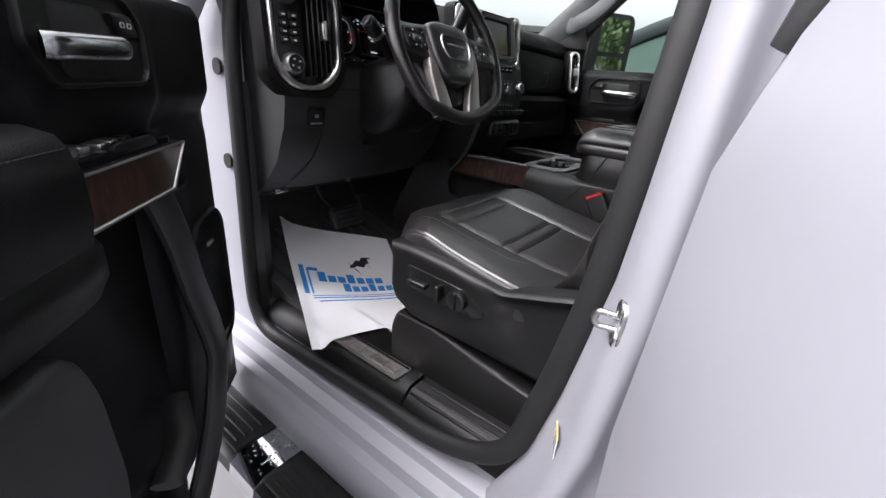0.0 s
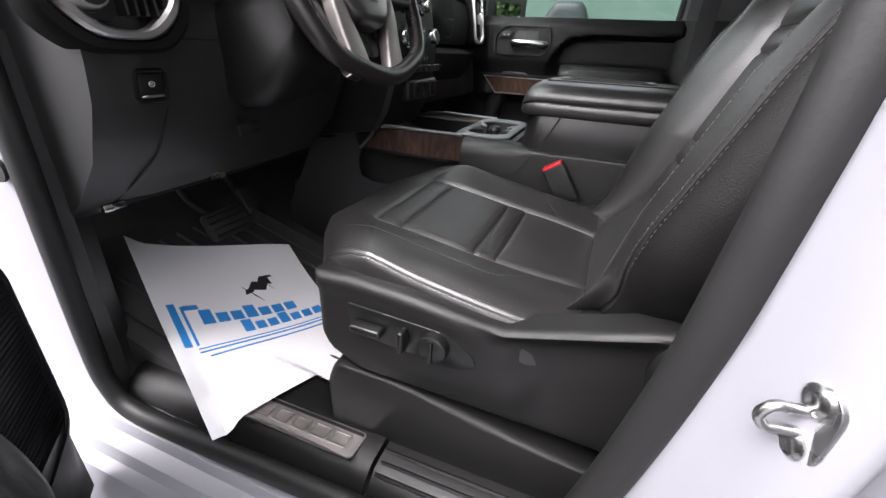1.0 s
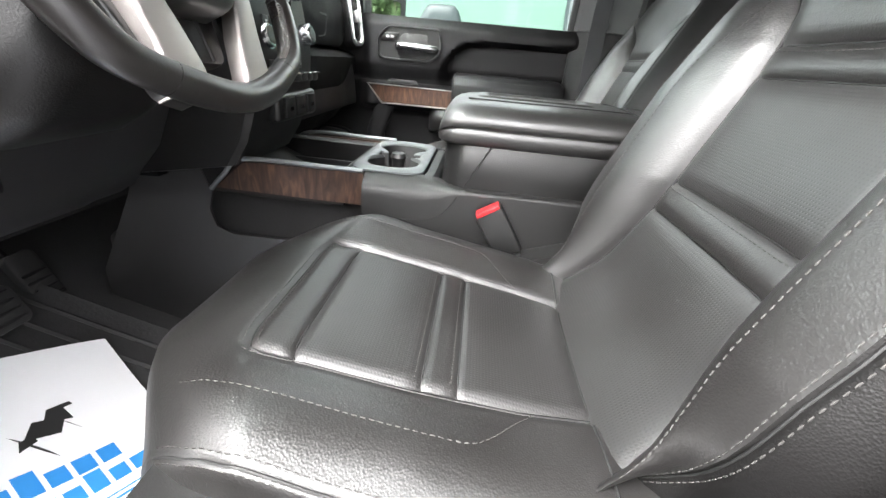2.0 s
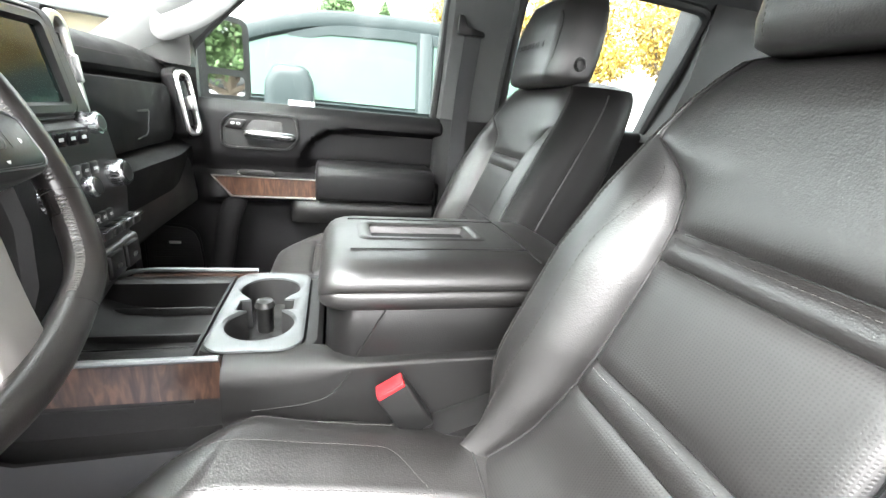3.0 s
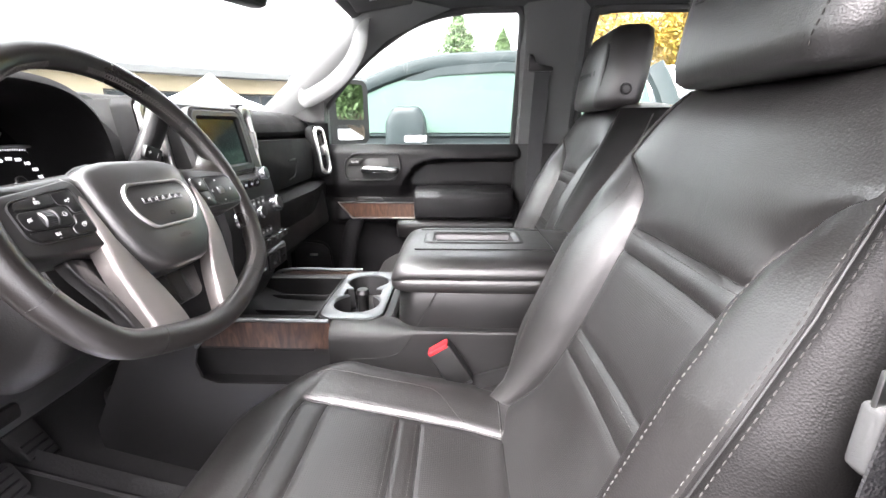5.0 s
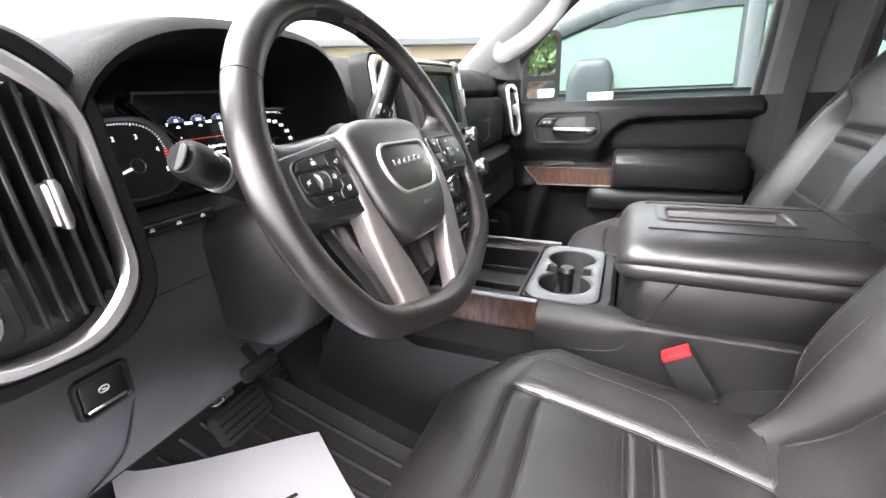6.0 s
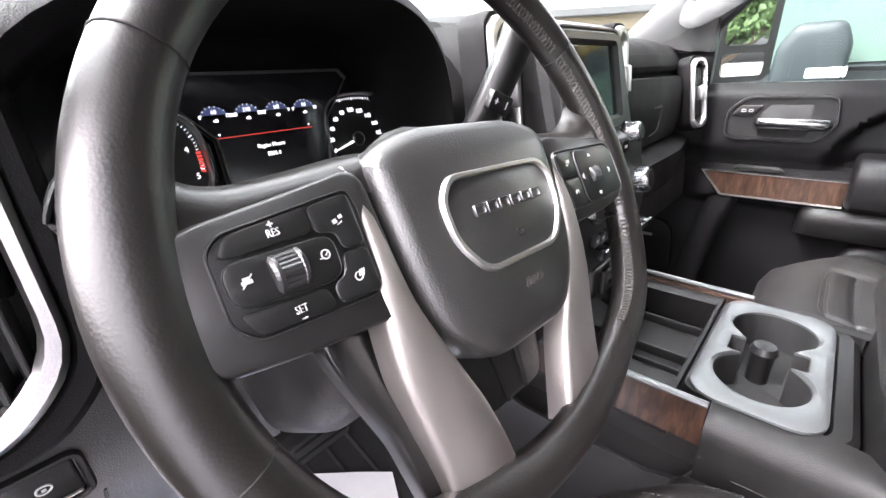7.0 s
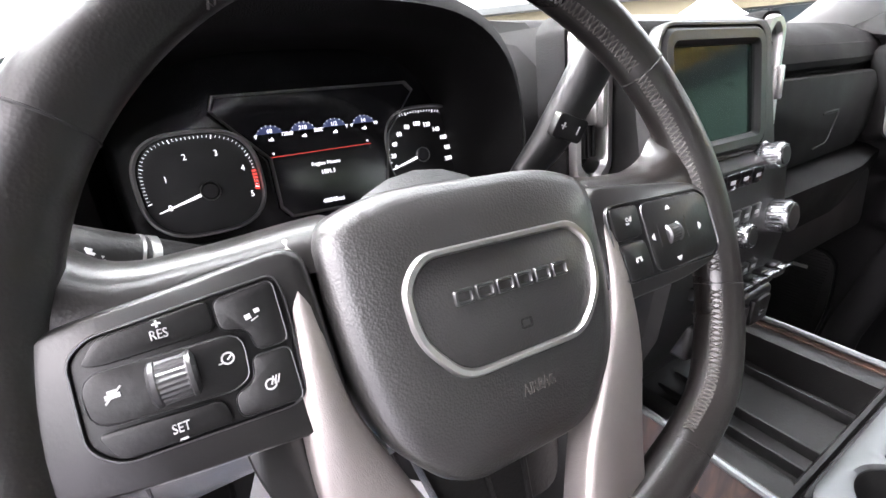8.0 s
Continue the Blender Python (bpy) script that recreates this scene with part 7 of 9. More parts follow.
    for sg in (-1, 1):
        for q in (1.955, 2.045):
            stitch(bm, [back(sg * q, z) + off for z in zz if z <= 1.412])
        stitch(bm, [back(sg * (1.50 - 0.36 * step(1.22, 1.31, z)), z) + off for z in zz if 0.96 < z < 1.315])
    for z in (1.0995, 1.2435):
        stitch(bm, [back(q, z) + off for q in np.linspace(-0.93, 0.93, 16)])
    sm = B()
    for sg in (-1, 1):
        tube(sm, [back(sg * 1.0, z) + Vector((0, 0.0004, 0)) for z in zz if 0.94 < z < 1.34], 0.0017, 6)
        tube(sm, [back(sg * 2.0, z) + Vector((sg * 0.0005, 0.0006, 0)) for z in zz if 0.94 < z < 1.395], 0.0011, 6)
    for z in seamz:
        tube(sm, [back(q, z) + Vector((0, 0.0002, 0)) for q in np.linspace(-0.97, 0.97, 16)], 0.0010, 6)
    part("seam", sm, RUBBER, made["backrest"], "dark sewn seams")
    tagged(part("stitching", bm, THREAD, made["backrest"], "grey contrast stitching"), kind="stuff")
    for sg in (-1, 1):
        sm = B()
        tube(sm, [back(sg * 2.5, z) + Vector((sg * 0.001, 0, 0)) for z in zz if 0.99 < z < 1.405], 0.0016, 8)
        part("piping", sm, LEATHER, made["backrest_side"], "raised piping along the side")

    # ---- cushion: row is y from the rear to the front, then down the front
    ys = [-0.47, -0.45, -0.42, -0.395, -0.375, -0.362, -0.355, -0.335, -0.31, -0.28, -0.262, -0.250, -0.246, -0.242, -0.238, -0.228, -0.220, -0.214, -0.210, -0.206, -0.195, -0.18, -0.16, -0.13, -0.11, -0.102, -0.098, -0.094, -0.085, -0.072, -0.062, -0.058, -0.054,
          -0.046, -0.036, -0.02, 0.0, 0.013, 0.023, 0.03]
    front = [0.10, 0.11, 0.12, 0.13]
    seamy = (-0.362, -0.242, -0.210, -0.098, -0.058)
    half = [0, 0.25, 0.5, 0.7, 0.84, 0.92, 0.965, 1.0, 1.03, 1.07, 1.13, 1.2, 1.28, 1.36, 1.44, 1.52, 1.6, 1.7, 1.8, 1.88, 1.93, 1.96, 1.98, 2.0, 2.02, 2.05, 2.1, 2.2, 2.4, 2.6, 2.8, 3.0]
    cols = [-s for s in half[::-1]][:-1] + half

    def cushion(s, y):
        drop = 0
        if y > 0.05:
            drop = int(round((y - 0.09) * 100))
            y = 0.03
        a, sg = abs(s), (1 if s >= 0 else -1)
        z0 = lerp(y, [-0.47, -0.36, -0.24, -0.11, -0.06, -0.02, 0.01, 0.03], [0.922, 0.930, 0.948, 0.970, 0.976, 0.974, 0.966, 0.953])
        xs = lerp(y, [-0.47, -0.36, -0.30, -0.2, -0.07, 0.03], [0.085, 0.094, 0.104, 0.110, 0.112, 0.105])
        xe = lerp(y, [-0.47, -0.3, -0.05, 0.0, 0.03], [0.205, 0.215, 0.214, 0.208, 0.198])
        amp = lerp(y, [-0.47, -0.40, -0.33, -0.2, -0.07, 0.0, 0.03], [0.010, 0.013, 0.020, 0.024, 0.023, 0.015, 0.007])
        amp *= 0.62 if sg == out else 1.0
        cut = step(-0.045, -0.075, y)
        edge = amp * 0.42 - 0.004
        if a <= 1:
            x, z = xs * a, z0 + 0.004 * a ** 3
            for q0, q1 in ((-0.362, -0.242), (-0.242, -0.210), (-0.210, -0.098), (-0.098, -0.058)):
                if q0 <= y <= q1:
                    z += 0.0035 * math.sqrt(max(0.0, 1 - abs(2 * (y - q0) / (q1 - q0) - 1) ** 4)) * (1 - a ** 6)
            if y > -0.058:
                z += 0.0035 * math.sqrt(1 - max(0.0, 1 - (y + 0.058) / 0.03) ** 2) * (1 - a ** 6 * cut)
            if min(abs(y - q) for q in seamy) < 0.001:
                z -= 0.0018
            z -= 0.006 * step(0.9, 1.0, a) * cut
        elif a <= 2:
            f = a - 1
            x = xs + (xe - xs) * f
            rise = math.sin(min(1.0, f / 0.60) * math.pi / 2) ** 1.35
            fall = max(0.0, (f - 0.60) / 0.40) ** 1.8
            z = z0 + 0.004 + (amp - 0.004) * rise - (amp - edge) * fall - 0.006 * cut * step(0.07, 0.0, f) + 0.0035 * (1 - cut) * (1 - f) * (1 if y > -0.058 else 0)
        else:
            f = a - 2
            x = xe + lerp(f, [0, 0.05, 0.2, 0.5, 1.0], [0, 0.004, 0.009, 0.010, -0.004])
            z = z0 + edge - lerp(f, [0, 0.05, 0.2, 0.5, 1.0], [0, 0.004, 0.022, 0.052, 0.09])
        if abs(a - 2) < 0.01:
            z -= 0.0018
        elif 0.015 < abs(a - 2) < 0.06:
            z += 0.0004
        yy = y - 0.080 * step(0.07, 0.235, x) * step(-0.2, 0.03, y)
        if drop:
            k = drop - 1
            yy += (0.010, 0.013, 0.006, -0.03)[k]
            z = z + (z0 - 0.09 - z) * (0.22, 0.5, 0.85, 1.0)[k]
        return Vector((cx + sg * x, yy + dy, z))

    def split2(y, s):
        return "cushion_insert" if abs(s) < 1 and (-0.362 < y < -0.242 or -0.210 < y < -0.098) else "cushion"

    made = panel_grid(cushion, cols, ys + front, split2, {"cushion": LEATHER, "cushion_insert": PERF}, t, ("cushion", "cushion_insert"),
                      {"cushion": "black leather seat cushion", "cushion_insert": "perforated leather insert"}, lambda p: (p.x, p.y))
    bm = B()
    off = Vector((0, 0, 0.0006))
    yl = list(np.linspace(-0.44, 0.025, 50))
    for sg in (-1, 1):
        for q in (1.955, 2.045):
            stitch(bm, [cushion(sg * q, y) + off for y in yl])
        stitch(bm, [cushion(sg * (1.50 - 0.46 * step(-0.25, -0.315, y)), y) + off for y in yl if -0.315 < y < 0.015])
        stitch(bm, [cushion(sg * 1.06, y) + off for y in yl if -0.315 < y < -0.05])
    sm = B()
    for sg in (-1, 1):
        tube(sm, [cushion(sg * 1.0, y) + Vector((0, 0, 0.0004)) for y in yl if y < -0.06], 0.0017, 6)
        tube(sm, [cushion(sg * 2.0, y) for y in yl], 0.0013, 6)
        tube(sm, [cushion(sg * q, -0.362) + Vector((0, 0, 0.0002)) for q in np.linspace(1.0, 1.9, 12)], 0.0014, 6)
    for y in seamy:
        tube(sm, [cushion(q, y) + Vector((0, 0, 0.0002)) for q in np.linspace(-0.97, 0.97, 16)], 0.0010, 6)
    part("seam", sm, RUBBER, made["cushion"], "dark sewn seams")
    for y in (-0.204, -0.236, -0.064, -0.052):
        stitch(bm, [cushion(q, y) + off for q in np.linspace(-0.94, 0.94, 16)])
    tagged(part("stitching", bm, THREAD, made["cushion"], "grey contrast stitching"), kind="stuff")
    # ---- head restraint
    hy = dy - 0.605
    bm = B()
    rings = []
    n = 40
    for z, k, d in ((1.412, 0.70, 0.55), (1.414, 0.84, 0.75), (1.42, 0.93, 0.9), (1.44, 0.985, 0.98), (1.48, 1.0, 1.0), (1.53, 0.97, 0.98), (1.57, 0.90, 0.90), (1.592, 0.82, 0.78), (1.602, 0.70, 0.6), (1.606, 0.5, 0.4)):
        lean = -0.16 * (z - 1.45)
        ring = []
        for x, y in rrect(0.265 * k, 0.125 * d, 0.045 * min(k, d), 9):
            bulge = 0.012 * (1 - (x / 0.13) ** 2) if y > 0 else 0
            ring.append((cx + x, hy + lean + (y if y > 0 else y * 0.70) + bulge, z))
        rings.append(ring)
    loft(bm, rings)
    hr = part("head_restraint", bm, LEATHER, t, "black leather head restraint", sharp=75)
    bm = B()
    for sg in (-1, 1):
        for q in (0.0, 0.006):
            stitch(bm, [(cx + sg * (0.098 - 0.05 * step(1.53, 1.61, z) - 0.012 * step(1.48, 1.41, z) + q), hy - 0.16 * (z - 1.45) + 0.0655 - 0.03 * step(1.56, 1.605, z) - 0.016 * step(1.43, 1.412, z), z) for z in np.linspace(1.418, 1.598, 24)])
    tagged(part("stitching", bm, THREAD, hr), kind="stuff")
    bm = B()
    for sg in (-1, 1):
        sm = B()
        tube(sm, [(cx + sg * (0.1035 - 0.05 * step(1.53, 1.61, z) - 0.012 * step(1.48, 1.41, z)), hy - 0.16 * (z - 1.45) + 0.0625 - 0.03 * step(1.56, 1.605, z) - 0.016 * step(1.43, 1.412, z), z) for z in np.linspace(1.418, 1.598, 24)], 0.0016, 6)
        part("seam", sm, RUBBER, hr, "dark sewn seam")
    m = frame_at((cx - 0.1315, hy + 0.010, 1.457), (0, -1, 0), (0, 0, 1)) @ Matrix.Scale(0.9, 4)
    lathe(bm, [(0.016, -0.01), (0.016, 0.0015), (0.0145, 0.0035), (0.0115, 0.003), (0.0105, 0.0012), (0.0098, 0.0035), (0.0, 0.0045)], m, 28)
    part("release_button", bm, SMOOTHBLK, hr, "round black release button")
    for i, w in enumerate((0.017, 0.015, 0.019, 0.018, 0.015, 0.008)):
        bm = B()
        x = -0.062 + 0.0245 * i
        em = frame_at((cx - x, hy + 0.0765 - 0.012 * (x / 0.13) ** 2 - 0.16 * 0.045, 1.498), (-1, 0.0, 0), (0, -0.16, 1))
        rbox(bm, (0, 0, 0), (w, 0.0030, 0.0012), 0.0005, 1, em @ Matrix.Translation((0, 0.0045, 0)))
        rbox(bm, (0, 0, 0), (w, 0.0030, 0.0012), 0.0005, 1, em @ Matrix.Translation((0, -0.0045, 0)))
        rbox(bm, (0, 0, 0), (0.0035, 0.012, 0.0012), 0.0005, 1, em @ Matrix.Translation((-w / 2 + 0.0018, 0, 0)))
        rbox(bm, (0, 0, 0), (0.0035, 0.012, 0.0012), 0.0005, 1, em @ Matrix.Translation((w / 2 - 0.0018, 0, 0)))
        part("embossed_bar", bm, SMOOTHBLK, hr, "debossed bar")
    for sx in (-0.055, 0.055):
        bm = B()
        tube(bm, [(cx + sx, hy - 0.01, 1.36), (cx + sx, hy - 0.01, 1.44)], 0.006, 12)
        part("post", bm, CHROME, t, "chrome head restraint post")
    # ---- plastic side shield, switches and base
    sh = SHIELD + [(-0.535, 0.95), (-0.53, 0.81), (-0.44, 0.795), (-0.30, 0.80), (-0.10, 0.803), (-0.065, 0.83), (-0.048, 0.90)]
    crown = sorted(SHIELD)

    def edged(a, b, n):
        """Steps from a to b, closer towards both ends."""
        return [a + (b - a) * (0.5 - 0.5 * math.cos(math.pi * (0.35 * k / n + 0.65 * (0.5 - 0.5 * math.cos(math.pi * k / n))))) for k in range(n + 1)]

    def sculpt(y, v, xo, sg):
        """The shield's outer face: a proud front with a flowing crease behind the switches, rolled edges."""
        zb = lerp(y, [-0.535, -0.44, -0.30, -0.10, -0.065, -0.047], [0.81, 0.795, 0.80, 0.803, 0.83, 0.87])
        zt = lerp(y, [p[0] for p in crown], [p[1] for p in crown])
        z = zb + (zt - zb) * v
        line = lerp(z, [0.80, 0.84, 0.873, 0.905, 0.925, 0.938], [-0.322, -0.318, -0.309, -0.293, -0.272, -0.235])
        d = -0.015 * step(line + 0.006, line - 0.010, y) * step(zt - 0.004, zt - 0.020, z) * (1 - 0.9 * step(-0.36, -0.50, y)) * step(0.79, 0.86, z)
        d += 0.004 * step(zt - 0.034, zt - 0.014, z)
        d -= 0.010 * step(0.855, 0.80, z)
        r, away = 0.014, min(z - zb, zt - z, -0.047 - y, y + 0.535)
        d -= r * (1 - math.sqrt(max(0.0, 1 - (1 - min(1.0, max(0.0, away) / r)) ** 2)))
        return (xo + sg * d, dy + y, z)

    for sg in (-1, 1):
        xo = cx + sg * 0.238
        if sg == out:
            bm = curved(lambda u, v: sculpt(u, v, xo, sg), edged(-0.535, -0.047, 56), edged(0.0, 1.0, 26), 0.03, (sg, 0, 0))
        else:
            bm = B()
            m = frame_at((xo, dy, 0), (0, sg, 0), (0, 0, 1))
            pts = soften([(sg * y, z) for y, z in sh], 0.02, 3)
            slab(bm, pts[::-sg] if sg < 0 else pts[::-1], 0.05, m, 0.012, 3)
        sd = part("side_shield", bm, CONSOLE_TRIM, t, "dark moulded plastic side shield")
        if sg == out:
            m2 = frame_at((xo + sg * 0.002, dy, 0), (0, sg, 0), (0, 0, 1))
            bm = B()
            pan = soften([(-0.094, 0.903), (-0.102, 0.858), (-0.243, 0.851), (-0.264, 0.862), (-0.260, 0.874), (-0.225, 0.896)], 0.008)
            slab(bm, [(sg * y, z + 0.018) for y, z in pan], 0.003, m2, 0.001)
            pn = part("switch_panel", bm, SMOOTHBLK, sd, "satin black switch panel")
            bm = B()
            rbox(bm, (xo + sg * 0.010, dy - 0.128, 0.896), (0.018, 0.042, 0.011), 0.004, 3)
            part("seat_switch", bm, SMOOTHBLK, pn, "black seat slide switch")
            bm = B()
            rbox(bm, (xo + sg * 0.010, dy - 0.175, 0.895), (0.018, 0.009, 0.030), 0.004, 3)
            part("back_switch", bm, SMOOTHBLK, pn, "black backrest switch")
            bm = B()
            m3 = frame_at((xo + sg * 0.001, dy - 0.213, 0.895), (0, sg, 0), (0, 0, 1))
            lathe(bm, [(0.019, 0), (0.019, 0.006), (0.0175, 0.012), (0.014, 0.0145), (0, 0.0145)], m3, 24)
            rbox(bm, (0, 0, 0), (0.006, 0.030, 0.006), 0.002, 2, m3 @ Matrix.Translation((0, 0, 0.0155)))
            part("lumbar_knob", bm, SMOOTHBLK, pn, "round black lumbar knob")
            bm = B()
            lathe(bm, [(0.055, -0.03), (0.055, 0.004), (0.048, 0.012), (0.03, 0.014), (0, 0.014)], frame_at((xo - sg * 0.005, dy - 0.485, 0.935), (0, sg, 0), (0, 0, 1)), 28)
            part("hinge_cover", bm, PLASTIC, t, "round plastic recliner cover")
    bm = B()
    rbox(bm, (cx, dy - 0.27, 0.83), (0.40, 0.42, 0.12), 0.02, 3)
    part("frame", bm, RUBBER, t)
    bm = B()
    xo = cx + out * 0.226
    prof = [(-0.055, 0.80), (-0.040, 0.76), (-0.045, 0.64), (-0.50, 0.64), (-0.50, 0.745), (-0.44, 0.755), (-0.30, 0.775), (-0.15, 0.80)]
    m = frame_at((xo, dy, 0), (0, out, 0), (0, 0, 1))
    pts = soften([(out * y, z) for y, z in prof], 0.015, 3)
    slab(bm, pts if out < 0 else pts[::-1], 0.38, m, 0.012, 3)
    part("base_cover", bm, CONSOLE_TRIM, t, "dark plastic seat base cover")
    return t


def belt_and_buckles():
    for cx, dy, s in ((-0.166, 0.0, "driver"), (0.190, -0.09, "passenger")):
        t = thing("seat_belt_buckle", "black seat belt buckle with red release button", "buckle", (cx, dy - 0.33, 0.9), group="buckles")
        m = Matrix.Translation((cx, dy - 0.284, 0.980)) @ Matrix.Rotation(radians(-32), 4, "X")
        bm = B()
        rbox(bm, (0, 0, 0), (0.024, 0.042, 0.078), 0.004, 3, m)
        part("housing", bm, SMOOTHBLK, t)
        bm = B()
        rbox(bm, (0, 0, 0), (0.019, 0.037, 0.010), 0.002, 2, m @ Matrix.Translation((0, 0, 0.0375)))
        rbox(bm, (0, 0, 0), (0.006, 0.036, 0.006), 0.001, 2, m @ Matrix.Translation((-0.0102, 0, 0.0388)))
        part("button", bm, RED, t, "red release button")
        bm = B()
        tube(bm, [m @ Vector((0, 0, -0.03)), m @ Vector((0, 0, -0.08)), m @ Vector((0, -0.005, -0.13))], 0.016, 8, False, 0.35, up=(1, 0, 0))
        part("stem", bm, WEB, t)
    for k, y, zt, nm in ((1, -0.555, 1.545, ""), (-1, -0.502, 1.29, "")):
        t = thing("seat_belt", "dark woven seat belt hanging on the centre pillar", "seat belt", (k * 0.64, y, 0.8), group="belts")
        x = (lambda z: 0.657 - 0.085 * step(1.25, 1.75, z)) if k > 0 else (lambda z: -0.640 - 0.004 * step(1.2, 1.3, z))
        bm = B()
        rings = []
        for z in np.linspace(0.80, zt, 14):
            rings.append([(x(z), y - 0.024, z), (x(z), y + 0.024, z), (x(z) + k * 0.0015, y + 0.024, z), (x(z) + k * 0.0015, y - 0.024, z)])
        loft(bm, rings)
        part("webbing", bm, WEB, t, "dark woven webbing")
        bm = B()
        m = frame_at((x(zt) + k * 0.002, y, zt), (0, -k, 0), (0, 0, 1))
        if k < 0:
            m = frame_at((-0.640, y - 0.01, 1.285), (0, 1, 0), (0, 0, 1)) @ Matrix.Scale(0.5, 4)
        slab(bm, soften([(-0.045, 0.04), (-0.032, 0.04), (-0.022, 0.012), (0.03, 0.004), (0.032, -0.008), (-0.045, -0.008)], 0.006), 0.012, m @ Matrix.Translation((0, 0, 0.008)), 0.002)
        part("guide", bm, SMOOTHBLK, t, "black belt guide")
        if k < 0:
            bm = B()
            rbox(bm, (-0.634, y + 0.018, 1.236), (0.012, 0.012, 0.036), 0.004, 3)
            rbox(bm, (-0.634, y + 0.004, 1.222), (0.012, 0.038, 0.010), 0.004, 3)
            part("tongue_cover", bm, PILLAR, t, "grey plastic tongue grip")
            bm = B()
            rbox(bm, (-0.634, y + 0.012, 1.256), (0.003, 0.022, 0.03), 0.001)
            part("tongue", bm, STEEL, t)


def rear_bench():
    t = thing("rear_bench", "black leather rear bench seat with head restraints", "bench seat", (0, -1.4, 0.63))
    bm = B()
    rbox(bm, (0, -1.38, 0.93), (1.24, 0.5, 0.16), 0.05, 4)
    part("cushion", bm, LEATHER, t)
    bm = B()
    rbox(bm, (0, -1.66, 1.18), (1.24, 0.14, 0.48), 0.05, 4, Matrix.Rotation(radians(8), 4, "X"))
    part("backrest", bm, LEATHER, t)
    bm = B()
    rbox(bm, (0, -1.36, 0.74), (1.1, 0.36, 0.24), 0.02, 2)
    part("base", bm, PLASTIC, t)
    for x in (-0.4, 0.0, 0.4):
        bm = B()
        rbox(bm, (x, -1.685, 1.44), (0.24, 0.08, 0.12), 0.035, 4)
        part("head_restraint", bm, LEATHER, t)


# ---- floor things ----
def floor_z(x, y):
    return lerp(y, [-0.2, 0.05, 0.2, 0.36, 0.53, 0.65], [0.646, 0.651, 0.686, 0.731, 0.783, 0.881])


def floor_mat():
    t = thing("floor_mat", "black rubber all-weather floor mat with ribs", "floor mat", (-0.40, 0.2, 0.63))
    us = [-0.60 + 0.02 * i for i in range(22)]
    vs = [-0.08 + 0.02 * i for i in range(33)]

    def f(u, v):
        lip = 0.012 * step(0.03, 0.0, -0.18 - u)
        return (u, v, floor_z(u, v) + 0.010 + lip)

    part("mat", curved(f, us, vs, 0.006, (0, 0, 1)), MAT, t)
    bm = B()
    for i in range(9):
        x = -0.55 + 0.042 * i
        tube(bm, [(x, y, floor_z(x, y) + 0.011) for y in np.linspace(0.0, 0.52, 16)], 0.005, 6)
    part("ribs", bm, MAT, t)
    t = thing("floor_mat", "black rubber passenger floor mat", "floor mat", (0.40, 0.2, 0.63))
    part("mat", curved(lambda u, v: (-u, v, floor_z(u, v) + 0.010), us, vs, 0.006, (0, 0, 1)), MAT, t)
    bm = B()
    rbox(bm, (0.30, 0.40, 0.85), (0.06, 0.01, 0.012), 0.003)
    tagged(part("foot_lamp", bm, PAPER), "small white lamp lens in the passenger footwell", "lamp")


def paper_z(x, y):
    return max(0.670 + 0.286 * (y - 0.082), floor_z(x, y) + 0.018, 0.693 - 0.06 * step(-0.545, -0.50, x) - 0.03 * step(-0.66, -0.70, x))


def paper_mat():
    t = thing("paper_mat", "white paper floor protector printed with blue lettering bars", "paper mat", (-0.45, 0.25, 0.64))
    A, Bq, C, D = Vector((-0.706, 0.082)), Vector((-0.486, 0.535)), Vector((-0.248, 0.325)), Vector((-0.43, -0.01))

    def at(u, v):
        p = A * (1 - u) * (1 - v) + Bq * (1 - u) * v + C * u * v + D * u * (1 - v)
        w = 0.004 * math.sin(5 * u + 3 * v) + 0.005 * math.sin(9 * v - 2 * u) * u + 0.012 * (v - 0.5) ** 2 * step(0.3, 0, u)
        edge = 0.012 * step(0.1, 0.0, u) * (0.5 + 0.5 * math.sin(8 * v))
        return Vector((p.x, p.y, paper_z(p.x, p.y) + 0.004 + w + edge))

    us = [i / 30 for i in range(31)]
    vs = [i / 40 for i in range(41)]
    part("sheet", curved(at, us, vs, 0.0006, (0, 0, 1)), PAPER, t)

    def bar(pts, name, mat, n=8):
        """A printed patch between two lines of the sheet: (u, v) corners."""
        bm = B()
        (a, b, c, d) = [Vector(p) for p in pts]
        top = []
        for i in range(n + 1):
            f = i / n
            lo, hi = a + (b - a) * f, d + (c - d) * f
            top.append([at(lo.x, lo.y) + Vector((0, 0, 0.0012)), at(hi.x, hi.y) + Vector((0, 0, 0.0012)), at(hi.x, hi.y) + Vector((0, 0, 0.0004)), at(lo.x, lo.y) + Vector((0, 0, 0.0004))])
        loft(bm, top)
        return part(name, bm, mat, t)

    for spec in PRINT:
        bar(spec[0], spec[1], BLUE_INK if spec[2] == "b" else BLACK_INK)


def q4(u0, v0, u1, v1, s=0.0):
    return [(u0, v0), (u1, v0 + s), (u1, v1 + s), (u0, v1)]


